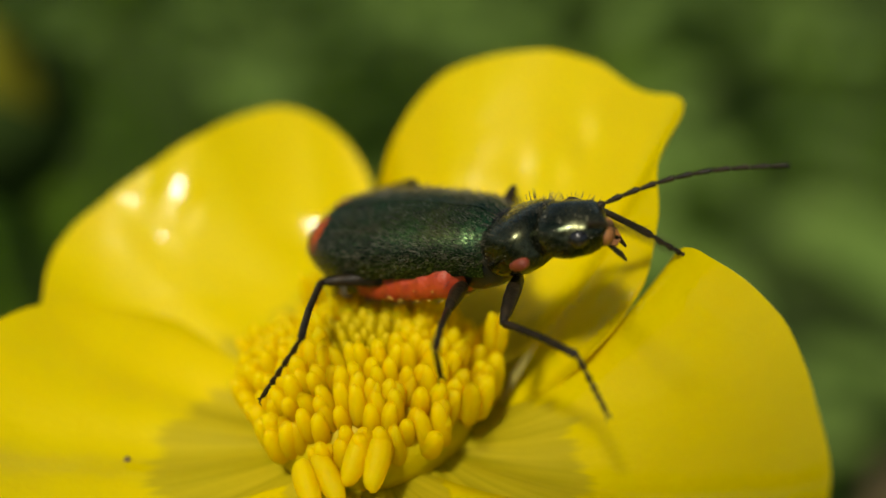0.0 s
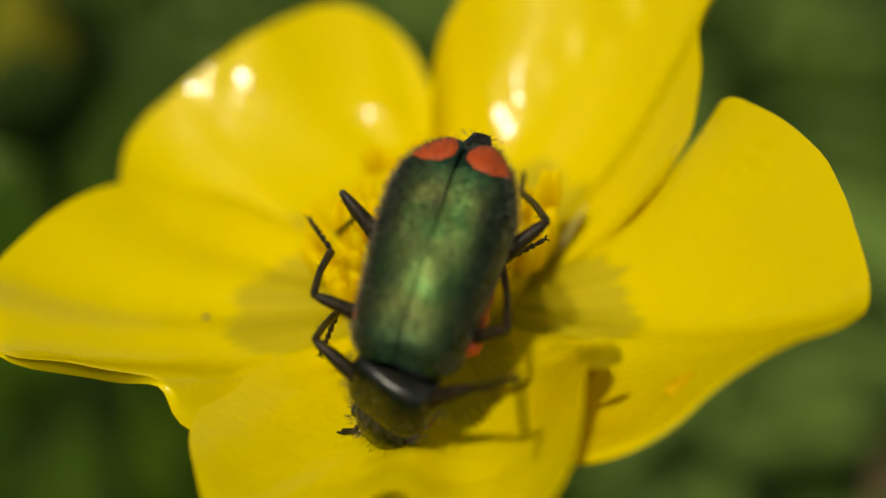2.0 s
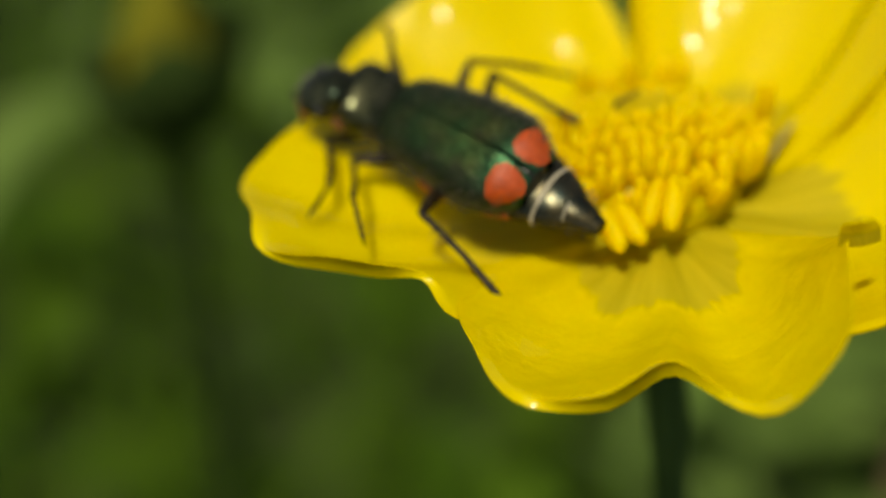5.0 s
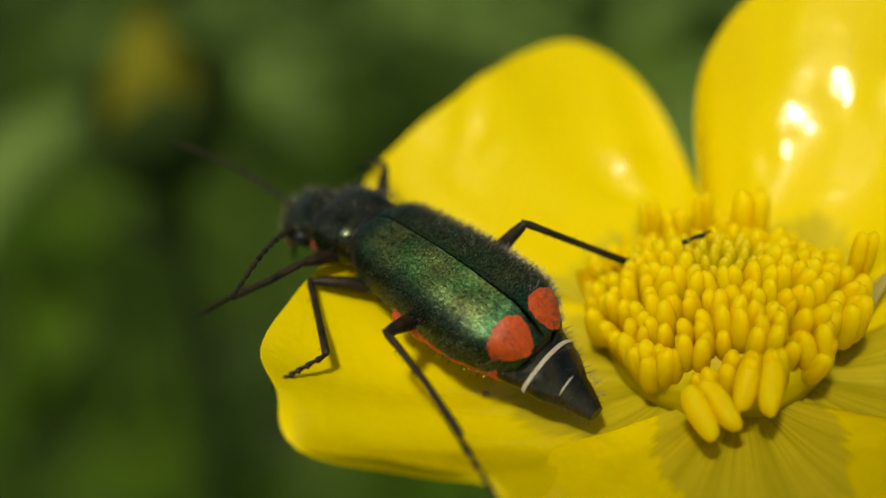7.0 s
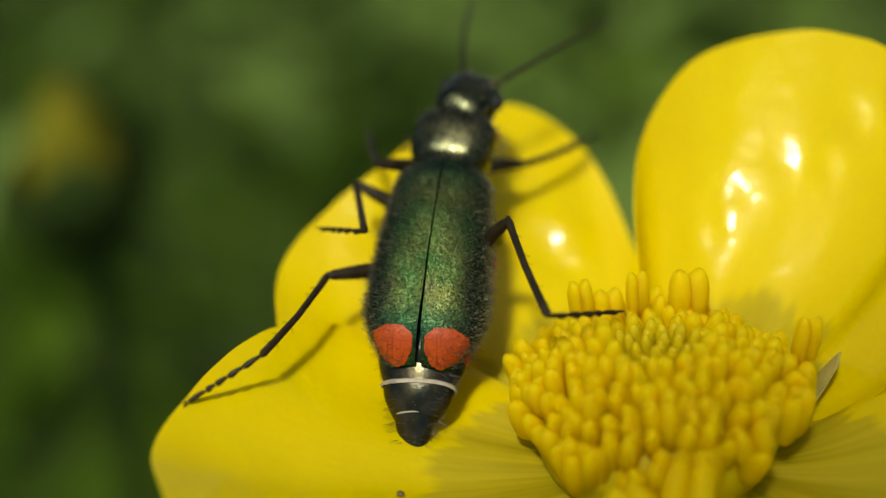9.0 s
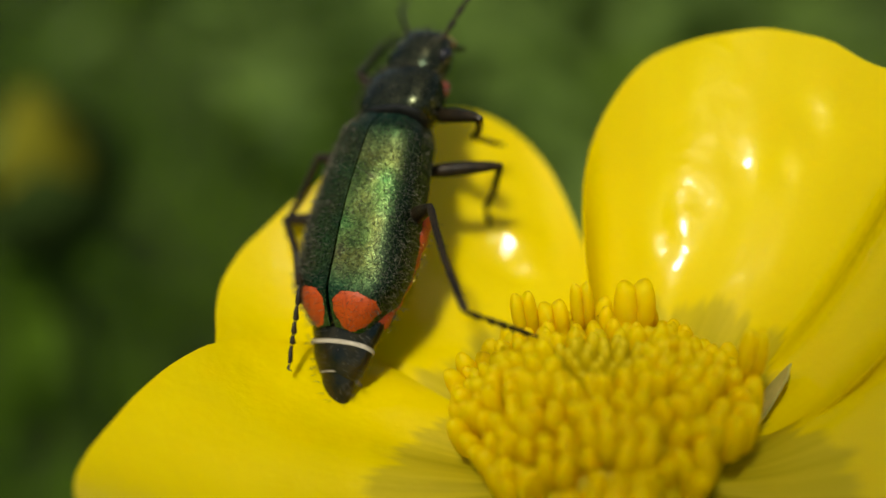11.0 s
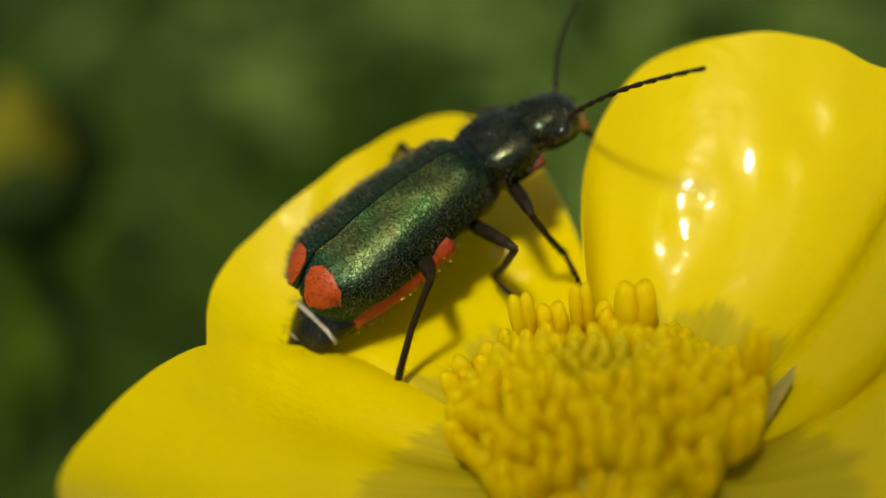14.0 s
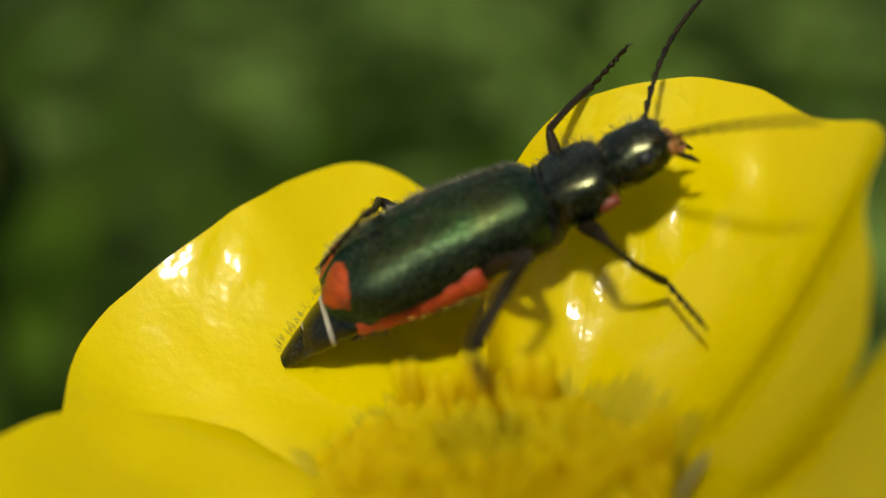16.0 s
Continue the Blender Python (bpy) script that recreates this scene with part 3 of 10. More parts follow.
for owner, mid, size, count in ((pronotum, Vector((0, 0.57, -0.08)), Vector((0.70, 0.56, 0.44)), 90), (head, Vector((0, 0.32, -0.03)), Vector((0.50, 0.54, 0.36)), 60)):
    bm = bmesh.new()
    for k in range(count):
        d = Vector((rng.gauss(0, 1), rng.gauss(0, 1), abs(rng.gauss(0, 1)))).normalized()
        d = Vector([math.copysign(abs(x) ** 0.8, x) for x in d])
        ball(mid + Vector((d.x * size.x, d.y * size.y, d.z * size.z)) * 1.0, *(rng.uniform(0.006, 0.013),) * 3, None, bm, 3)
    part("dust", bm, dust_mat, owner, "pale pollen dust", "stuff")

antenna, femur, tibia, tarsus = {}, {}, {}, {}
for side, x in (("left", -1), ("right", 1)):
    def along(u):
        return Vector((0.10 * x * math.sin(u * math.pi), 2.95 * u, 0.16 * math.sin(u * math.pi)))
    for k in range(11):
        a, b = along(k / 11), along((k + 0.96) / 11)
        thick = 0.062 if k == 0 else 0.056 - 0.0015 * k
        bm = tube((a, a + (b - a) * 0.15, a + (b - a) * 0.8 + Vector((0.015 * x, 0, 0)), b), (0.026, 0.034, thick, 0.030), 8)
        if k == 0:
            antenna[side] = part("antenna", bm, leg_mat, beetle, "beaded black antenna")
        else:
            part("bead", bm, leg_mat, antenna[side])
SIZES = (("front", 1.15, 1.40, 0.90, 0.125), ("middle", 1.25, 1.55, 1.00, 0.125), ("hind", 1.55, 2.05, 1.25, 0.14))
for row, f_len, t_len, s_len, fat in SIZES:
    for side, x in (("left", -1), ("right", 1)):
        n = row + "_" + side
        bm = tube([(0, f_len * u, 0.04 * math.sin(u * math.pi)) for u in (0, 0.1, 0.3, 0.55, 0.8, 0.93, 1.0)], [fat * r for r in (0.55, 0.8, 1.0, 0.95, 0.75, 0.6, 0.35)], 10)
        femur[n] = part("femur", bm, leg_mat, beetle)
        bm = tube([(0, t_len * u, 0.05 * math.sin(u * math.pi)) for u in (-0.03, 0.04, 0.15, 0.5, 0.85, 0.97, 1.0)], (0.04, 0.066, 0.058, 0.055, 0.062, 0.066, 0.04), 8)
        for k in range(16):
            u, a = rng.uniform(0.08, 1.0), rng.uniform(0, 6.283)
            p = Vector((0.055 * math.cos(a), t_len * u, 0.05 * math.sin(u * math.pi) + 0.055 * math.sin(a)))
            tube((p, p + Vector((0.07 * math.cos(a), 0.07, 0.07 * math.sin(a)))), (0.005, 0.002), 3, bm)
        tibia[n] = part("tibia", bm, leg_mat, beetle)
        bm = bmesh.new()
        cuts = (0, 0.26, 0.46, 0.63, 0.76, 1.0)
        for k in range(5):
            a, b = cuts[k] * s_len, cuts[k + 1] * s_len * 0.985
            tube(((0, a, 0), (0, a + (b - a) * 0.3, 0.005), (0, a + (b - a) * 0.8, -0.01), (0, b, 0)), (0.026, 0.036, 0.052 if k < 4 else 0.04, 0.028), 8, bm)
        for sx in (-1, 1):
            tube(((0, s_len, 0), (0.04 * sx, s_len + 0.06, 0.01), (0.06 * sx, s_len + 0.10, -0.05)), (0.02, 0.014, 0.004), 5, bm)
        tarsus[n] = part("tarsus", bm, leg_mat, beetle, "jointed foot with two claws")

# ---- buds behind the flower ----
def make_bud(label, opened, size, skin):
    bud = thing("flower_bud", label, "bud", "flower buds")
    for k in range(5):
        a0 = 2 * math.pi * k / 5

        def f(u, v, a0=a0):
            a = a0 + (v - 0.5) * 1.8 * math.sin(math.pi * min(1, 0.25 + 0.75 * u)) ** 0.6
            r = size * 2.0 * math.sin(math.pi * (0.06 + (0.66 if opened else 0.93) * u)) ** 0.7
            return (r * math.cos(a), r * math.sin(a), size * (-1.6 + (3.0 + (0.9 * math.cos(a0) if opened else 0.0)) * u))
        part("sepal", thicken(sheet(f, 12, 8), 0.12), skin, bud, "hairy green sepal")
    if opened:
        for k in range(4):
            a0 = 2 * math.pi * k / 4 + 0.4

            def g(u, v, a0=a0):
                a = a0 + (v - 0.5) * 2.1
                r = size * 1.2 * math.cos(u * 1.5) ** 0.8
                return (r * math.cos(a), r * math.sin(a), size * 2.9 * u)
            part("petal", thicken(sheet(g, 12, 10), 0.06), bud_mat, bud, "folded yellow petal")
    part("stem", tube([(0.05 * k * k, 0, -1.4 * size - 18 * k) for k in range(13)], [0.42 * size] * 13, 10), skin, bud)
    return bud


bud = make_bud("half-open yellow bud in dark green sepals", True, 2.05, sepal_mat)
low_bud = make_bud("closed green bud on a thin stem", False, 1.2, grass_mat)
low_bud.matrix_basis = pose(-0.0001, 0.0247, 0.1891)

# unseen comb-shaped leaf, added to thin the sun on the near petals
shade = thing("shade_leaf", "unseen comb-shaped leaf added to shade the near petals", "leaf")
bm = tube([(0, -36, 0), (0, 0, 0.3), (0, 36, 0)], (0.6, 0.45, 0.2), 6)
for k in range(420):
    y = -35.5 + 71 * k / 419
    for sx in (-1, 1):
        sheet(lambda u, v: (sx * 15.8 * u, y + 0.060 * (2 * v - 1) + 0.3 * u, 0.8 * u * u), 3, 1, bm)
part("shade_fins", bm, leaf_mat, shade)
part("stalk", tube([Vector((100.82, -211.77, -147.7)) * (k / 10) + Vector((0, -36, 0)) * (1 - k / 10) for k in range(11)], [0.7] * 11, 8), stem_mat, shade)

# ---- meadow ----
bm = bmesh.new()
bmesh.ops.create_grid(bm, x_segments=120, y_segments=120, size=40.0)
for v in bm.verts:
    v.co.z += 0.02 * noise.noise(v.co * 3) + 0.01 * noise.noise(v.co * 9)
ground = tagged(new("ground", mesh_of("ground", bm, soil_mat)), "dark mossy ground under the meadow grass", "ground", kind="structure")
rng = random.Random(4)
bm_pale = bmesh.new()
bm = bmesh.new()
def grass_blade(bm, rng, x, y):
    h = rng.uniform(0.04, 0.11) * (0.5 if abs(x) < 0.3 and y < 0.1 else 1)
    a = rng.uniform(0, 6.28)
    lean = rng.uniform(0.3, 1.3) * h
    w = rng.uniform(0.0014, 0.0035)
    side = Vector((math.cos(a), math.sin(a), 0)) * w
    out = Vector((-math.sin(a), math.cos(a), 0)) * lean
    p = Vector((x, y, 0))
    rows = []
    for k in range(5):
        q = k / 4
        c = p + out * q * q + Vector((0, 0, h * q * (1 - 0.25 * q)))
        rows.append((bm.verts.new(c - side * (1 - q * 0.95)), bm.verts.new(c + side * (1 - q * 0.95))))
    for r, q in zip(rows, rows[1:]):
        bm.faces.new((r[0], r[1], q[1], q[0]))


for i in range(5200):                                 # thickest behind the flower
    y = -0.25 + 1.9 * rng.random() ** 1.2
    grass_blade(bm, rng, rng.uniform(-0.75, 0.75) * (0.45 + abs(y)), y)
around = random.Random(8)
for i in range(9000):                                 # and the meadow all round
    r, a = 2.4 * math.sqrt(around.random()), around.uniform(0, 6.2832)
    x, y = r * math.cos(a), r * math.sin(a)
    if y < -0.25 or abs(x) > 0.75 * (0.45 + abs(y)):
        grass_blade(bm, around, x, y)
grass = tagged(new("grass", mesh_of("grass", bm, grass_mat)), "green meadow grass behind the flower", "grass", kind="stuff")
bm = bmesh.new()
for i in range(1500):
    y = -0.2 + 1.7 * rng.random() ** 1.1
    x = rng.uniform(-0.7, 0.7) * (0.45 + abs(y))
    if noise.noise(Vector((x * 6, y * 6, 2))) < -0.12:
        continue
    size = rng.uniform(0.010, 0.024)
    m = Matrix.Translation((x, y, rng.uniform(0.015, 0.085) * (0.6 if y < 0.1 else 1))) @ pose(0, 0, 0, rng.uniform(-35, 35), rng.uniform(-35, 35), rng.uniform(0, 360)).to_3x3().to_4x4()
    rows = []
    for k in range(5):
        q = k / 4
        w = size * 0.45 * math.sin(math.pi * (0.05 + 0.92 * q)) ** 0.8
        rows.append([bm.verts.new(m @ Vector((sx * w, size * (q * 2 - 1), 0.3 * w * abs(sx) - 0.2 * size * q * q))) for sx in (-1, 0, 1)])
    for r, q in zip(rows, rows[1:]):
        for j in (0, 1):
            bm.faces.new((r[j], r[j + 1], q[j + 1], q[j]))
for gx, gy in ((0.081, 0.43), (-0.04, 0.398), (0.028, 0.413), (0.084, 0.185)):      # lighter tufts
    for k in range(70):
        p = Vector((gx + rng.gauss(0, 0.035), gy + rng.gauss(0, 0.05), rng.uniform(0.05, 0.11)))
        m = Matrix.Translation(p) @ pose(0, 0, 0, rng.uniform(-30, 30), rng.uniform(-30, 30), rng.uniform(0, 360)).to_3x3().to_4x4()
        size = rng.uniform(0.010, 0.02)
        c = [bm_pale.verts.new(m @ Vector((size * 0.45 * x, size * y, 0.1 * size * x * x))) for x, y in ((0, -1), (0.9, -0.3), (0.8, 0.4), (0, 1), (-0.8, 0.4), (-0.9, -0.3))]
        bm_pale.faces.new(c)
tufts = tagged(new("pale_leaves", mesh_of("pale_leaves", bm_pale, pale_mat)), "pale sunlit leaves in the meadow", "leaves", kind="stuff")
leaves = tagged(new("meadow_leaves", mesh_of("meadow_leaves", bm, leaf_mat)), "low broad leaves among the grass", "leaves", kind="stuff")

dead = thing("dead_leaf", "curled dry brown leaf lying in the grass", "leaf")
dead.matrix_basis = pose(0.0850, 0.1470, 0.070, 25, 0, 40)
part("blade", thicken(sheet(lambda u, v: (13 * (u - 0.5) * 2, 8 * math.sin(math.pi * (0.05 + 0.9 * u)) * (2 * v - 1), 6 * (2 * v - 1) ** 2 + 3 * math.sin(5 * u)), 14, 8), 0.4), dry_mat, dead)
blade = thing("grass_blade", "broad pale green grass blade bending over behind the flower", "grass blade")
low, far = Vector((-0.0604, 0.108, 0.1612)) / MM, Vector((-0.0466, 0.129, 0.1665)) / MM
part("blade", thicken(sheet(lambda u, v: (low.lerp(far, u * 1.3 - 0.3) + Vector((0, 0, -25 * (u - 0.5) ** 2)) + Vector((-0.82, 0.46, 0.34)) * (4.2 * (2 * v - 1) * (1 - 0.5 * u))), 16, 4), 0.3), pale_mat, blade)
foot = low.lerp(far, -0.3) + Vector((0, 0, -6))
part("sheath", tube((foot, foot + Vector((-8, 3, -60)), Vector((foot.x - 12, foot.y + 4, 0))), (2.0, 1.8, 1.6), 8), pale_mat, blade)

def motions():
    walk(flower, (
        (0, pose(0, 0, 0.22, 2.25, -3.78, -5.64)),
        (0.5, pose(0, 0, 0.22, 2.62, -3.12, -4.49)),
        (1, pose(0, 0, 0.22, 2.91, -6.43, -6.75)),
        (1.5, pose(0, 0, 0.22, 2.29, -4.18, -6.39)),
        (2, pose(0, 0, 0.22, 3.16, -6.05, -6.62)),
        (2.5, pose(0, 0, 0.22, 4.14, -7.17, -6.98)),
        (3, pose(0, 0, 0.22, 4.91, -7.29, -8.09)),
        (3.5, pose(0, 0, 0.22, 6.6, -7.87, -9.23)),
        (4, pose(0, 0, 0.22, 6.13, -7.57, -9.59)),
        (4.5, pose(0, 0, 0.22, 0.82, -7.44, -8.47)),
        (5, pose(0, 0, 0.22, 3.27, -7.49, -7.74)),
        (5.2, pose(0, 0, 0.22, 4.62, -5.94, -7.11)),
        (7.5, pose(0, 0, 0.22, 2.78, -5.56, -5.64)),
        (8, pose(0, 0, 0.22, 2.79, -6.43, -6.15)),
        (8.5, pose(0, 0, 0.22, 1.95, -4.81, -5.04)),
        (9, pose(0, 0, 0.22, 1.76, -5.98, -5.57)),
        (9.5, pose(0, 0, 0.22, 1.62, -7.12, -6.12)),
        (12, pose(0, 0, 0.22, 2.69, -6.91, -5.76)),
        (12.5, pose(0, 0, 0.22, 0.44, -7.64, -6.08)),
        (13, pose(0, 0, 0.22, -0.63, -6.77, -5.28)),
        (13.5, pose(0, 0, 0.22, 1.22, -7.22, -6.18)),
        (14, pose(0, 0, 0.22, 0.18, -6.84, -5.5)),
        (14.5, pose(0, 0, 0.22, -0.25, -6.74, -5.52)),
        (15, pose(0, 0, 0.22, 0.31, -7.24, -5.93)),
        (15.5, pose(0, 0, 0.22, 0.07, -6.62, -5.03)),
        (16, pose(0, 0, 0.22, -2.5, -6.56, -5.87)),
    ))
    walk(beetle, (
        (0, pose(0.000512, 0.001221, 0.22325, 14.58, 3.27, -116.28)),
        (0.5, pose(0.000784, -0.000048, 0.223352, -12.21, 0.36, -157.09)),
        (1, pose(0.000091, -0.000584, 0.223198, -21.72, 13.4, -163.85)),
        (1.5, pose(0.000029, -0.002096, 0.223243, -42.46, 2.25, -179.76)),
        (2, pose(-0.000163, -0.003309, 0.222984, -39.93, -5.3, 162.3)),
        (2.5, pose(-0.000703, -0.001743, 0.222866, -26.86, -19.22, 157.97)),
        (3, pose(-0.000909, -0.001881, 0.222438, -21.07, -12.58, 125.01)),
        (3.5, pose(-0.001664, -0.002243, 0.222221, -11.74, -25.63, 101.35)),
        (4, pose(-0.002478, -0.002339, 0.222302, -8.01, -20.48, 95.81)),
        (4.5, pose(-0.003462, -0.001128, 0.222265, -9.94, -33.27, 63.54)),
        (5, pose(-0.003720, -0.000695, 0.221734, -1.91, -33.69, 43.5)),
        (5.2, pose(-0.004039, -0.000441, 0.221519, 3.72, -19.52, 52.13)),
        (7.5, pose(-0.004686, 0.000208, 0.221742, 7.99, -11.08, 39.43)),
        (8, pose(-0.004458, 0.001328, 0.221614, -0.37, -15.77, 21.78)),
        (8.5, pose(-0.004157, 0.002012, 0.221917, 14.17, 3.49, -3.25)),
        (9, pose(-0.00367, 0.002436, 0.222048, 30.26, -1.42, -9.22)),
        (9.5, pose(-0.003419, 0.003316, 0.222268, 33.69, -3.79, -19.04)),
        (12, pose(-0.004014, 0.003257, 0.222529, 46.69, -16.01, -33.26)),
        (12.5, pose(-0.003993, 0.003429, 0.222284, 35.16, -16.87, -21.18)),
        (13, pose(-0.0035, 0.003394, 0.222122, 26.58, -5.43, -34.94)),
        (13.5, pose(-0.003481, 0.003336, 0.222126, 19.75, -2.12, -39.36)),
        (14, pose(-0.003368, 0.003641, 0.222105, 23.28, 2.08, -56.59)),
        (14.5, pose(-0.003032, 0.003663, 0.222125, 23.51, 0.2, -62.6)),
        (15, pose(-0.002828, 0.003728, 0.222029, 18.16, -3.29, -83.53)),
        (15.5, pose(-0.001945, 0.003933, 0.222198, 10.77, 1.26, -80.59)),
        (16, pose(-0.00093, 0.004237, 0.222361, 21.53, -3.29, -80.91)),
    ))
    walk(femur['front_left'], (
        (0, pose(-0.00034, 0.002, -0.0004, 50.45, 0, 13.63)),
        (0.17, pose(-0.00034, 0.002, -0.0004, 48.19, -5.24, 17.9)),
        (0.33, pose(-0.00034, 0.002, -0.0004, 45.52, -10.3, 22.43)),
        (0.5, pose(-0.00034, 0.002, -0.0004, 42.39, -15.12, 27.29)),
        (0.67, pose(-0.00034, 0.002, -0.0004, 31.41, -25.27, 40.13)),
        (0.83, pose(-0.00034, 0.002, -0.0004, 17.13, -32.55, 56.1)),
        (1, pose(-0.00034, 0.002, -0.0004, 0.08, -35.76, 74.74)),
        (1.07, pose(-0.00034, 0.002, -0.0004, -5.97, -35.48, 83.25)),
        (1.14, pose(-0.00034, 0.002, -0.0004, -11.85, -34.47, 91.62)),
        (1.21, pose(-0.00034, 0.002, -0.0004, -17.41, -32.79, 99.69)),
        (1.29, pose(-0.00034, 0.002, -0.0004, -22.52, -30.49, 107.36)),
        (1.36, pose(-0.00034, 0.002, -0.0004, -27.11, -27.64, 114.59)),
        (1.43, pose(-0.00034, 0.002, -0.0004, -31.16, -24.33, 121.36)),
        (1.5, pose(-0.00034, 0.002, -0.0004, -34.67, -20.62, 127.69)),
        (1.62, pose(-0.00034, 0.002, -0.0004, -14, -25.62, 118.88)),
        (1.75, pose(-0.00034, 0.002, -0.0004, 7.88, -27.33, 108.41)),
        (1.88, pose(-0.00034, 0.002, -0.0004, 29.72, -25.43, 98)),
        (2, pose(-0.00034, 0.002, -0.0004, 50.3, -20.27, 89.31)),
        (2.12, pose(-0.00034, 0.002, -0.0004, 42.72, -14, 83.84)),
        (2.25, pose(-0.00034, 0.002, -0.0004, 34.73, -8.49, 77.7)),
        (2.38, pose(-0.00034, 0.002, -0.0004, 26.27, -3.9, 70.91)),
        (2.5, pose(-0.00034, 0.002, -0.0004, 17.36, -0.39, 63.54)),
        (2.75, pose(-0.00034, 0.002, -0.0004, 29.19, -0.72, 64.67)),
        (3, pose(-0.00034, 0.002, -0.0004, 41.01, -1.27, 65.7)),
        (3.17, pose(-0.00034, 0.002, -0.0004, 42.24, -5.23, 70.28)),
        (3.33, pose(-0.00034, 0.002, -0.0004, 43.16, -9.28, 74.82)),
        (3.5, pose(-0.00034, 0.002, -0.0004, 43.76, -13.39, 79.35)),
        (3.62, pose(-0.00034, 0.002, -0.0004, 45.86, -11.57, 77.4)),
        (3.75, pose(-0.00034, 0.002, -0.0004, 47.88, -9.69, 75.53)),
        (3.88, pose(-0.00034, 0.002, -0.0004, 49.83, -7.74, 73.74)),
        (4, pose(-0.00034, 0.002, -0.0004, 51.71, -5.73, 72.02)),
        (4.08, pose(-0.00034, 0.002, -0.0004, 52.01, -6.84, 72.91)),
        (4.17, pose(-0.00034, 0.002, -0.0004, 52.29, -7.96, 73.79)),
        (4.25, pose(-0.00034, 0.002, -0.0004, 52.56, -9.09, 74.68)),
        (4.33, pose(-0.00034, 0.002, -0.0004, 52.81, -10.21, 75.56)),
        (4.42, pose(-0.00034, 0.002, -0.0004, 53.04, -11.35, 76.43)),
        (4.5, pose(-0.00034, 0.002, -0.0004, 53.26, -12.48, 77.31)),
        (4.58, pose(-0.00034, 0.002, -0.0004, 49.67, -8.06, 74.04)),
        (4.67, pose(-0.00034, 0.002, -0.0004, 45.87, -3.86, 70.52)),
        (4.75, pose(-0.00034, 0.002, -0.0004, 41.82, 0.09, 66.74)),
        (4.83, pose(-0.00034, 0.002, -0.0004, 37.52, 3.75, 62.68)),
        (4.92, pose(-0.00034, 0.002, -0.0004, 32.93, 7.09, 58.33)),
        (5, pose(-0.00034, 0.002, -0.0004, 28.07, 10.06, 53.69)),
        (5.04, pose(-0.00034, 0.002, -0.0004, 32.53, 6.67, 60.09)),
        (5.08, pose(-0.00034, 0.002, -0.0004, 36.57, 2.81, 66.17)),
        (5.12, pose(-0.00034, 0.002, -0.0004, 40.17, -1.44, 71.96)),
        (5.16, pose(-0.00034, 0.002, -0.0004, 43.34, -6.02, 77.5)),
        (5.2, pose(-0.00034, 0.002, -0.0004, 46.08, -10.88, 82.84)),
        (5.66, pose(-0.00034, 0.002, -0.0004, 42.37, -10.66, 82.62)),
        (6.12, pose(-0.00034, 0.002, -0.0004, 38.67, -10.44, 82.38)),
        (6.58, pose(-0.00034, 0.002, -0.0004, 34.96, -10.25, 82.13)),
        (7.04, pose(-0.00034, 0.002, -0.0004, 31.26, -10.07, 81.87)),
        (7.5, pose(-0.00034, 0.002, -0.0004, 27.56, -9.91, 81.6)),
        (7.6, pose(-0.00034, 0.002, -0.0004, 8.69, -4.97, 78.68)),
        (7.7, pose(-0.00034, 0.002, -0.0004, -10.32, -1.24, 74.33)),
        (7.8, pose(-0.00034, 0.002, -0.0004, -29.56, 0.86, 69)),
        (7.9, pose(-0.00034, 0.002, -0.0004, -48.9, 1.09, 63.28)),
        (8, pose(-0.00034, 0.002, -0.0004, -68.18, -0.6, 57.8)),
        (8.1, pose(-0.00034, 0.002, -0.0004, -53.49, -1.63, 53)),
        (8.2, pose(-0.00034, 0.002, -0.0004, -38.77, -1.41, 48.1)),
        (8.3, pose(-0.00034, 0.002, -0.0004, -24.12, 0.05, 43.41)),
        (8.4, pose(-0.00034, 0.002, -0.0004, -9.63, 2.63, 39.24)),
        (8.5, pose(-0.00034, 0.002, -0.0004, 4.7, 6.18, 35.83)),
        (8.6, pose(-0.00034, 0.002, -0.0004, 14.35, 4.91, 49.83)),
        (8.7, pose(-0.00034, 0.002, -0.0004, 23.4, 1.38, 63.39)),
        (8.8, pose(-0.00034, 0.002, -0.0004, 31.38, -4.12, 76.26)),
        (8.9, pose(-0.00034, 0.002, -0.0004, 38.04, -11.22, 88.43)),
        (9, pose(-0.00034, 0.002, -0.0004, 43.22, -19.53, 100.11)),
        (9.17, pose(-0.00034, 0.002, -0.0004, 34.71, -6.61, 86.55)),
        (9.33, pose(-0.00034, 0.002, -0.0004, 23.47, 3.86, 71.33)),
        (9.5, pose(-0.00034, 0.002, -0.0004, 9.65, 10.76, 54.06)),
        (12, pose(-0.00034, 0.002, -0.0004, 9.65, 10.76, 54.06)),
        (12.5, pose(-0.00034, 0.002, -0.0004, 9.65, 10.76, 54.06)),
        (13, pose(-0.00034, 0.002, -0.0004, 9.65, 10.76, 54.06)),
        (13.5, pose(-0.00034, 0.002, -0.0004, 9.65, 10.76, 54.06)),
        (14, pose(-0.00034, 0.002, -0.0004, 9.65, 10.76, 54.06)),
        (14.5, pose(-0.00034, 0.002, -0.0004, 9.65, 10.76, 54.06)),
        (14.6, pose(-0.00034, 0.002, -0.0004, 7.89, 9.75, 59.65)),
        (14.7, pose(-0.00034, 0.002, -0.0004, 6.05, 8.91, 65.25)),
        (14.8, pose(-0.00034, 0.002, -0.0004, 4.13, 8.25, 70.87)),
        (14.9, pose(-0.00034, 0.002, -0.0004, 2.16, 7.78, 76.49)),
        (15, pose(-0.00034, 0.002, -0.0004, 0.16, 7.5, 82.13)),
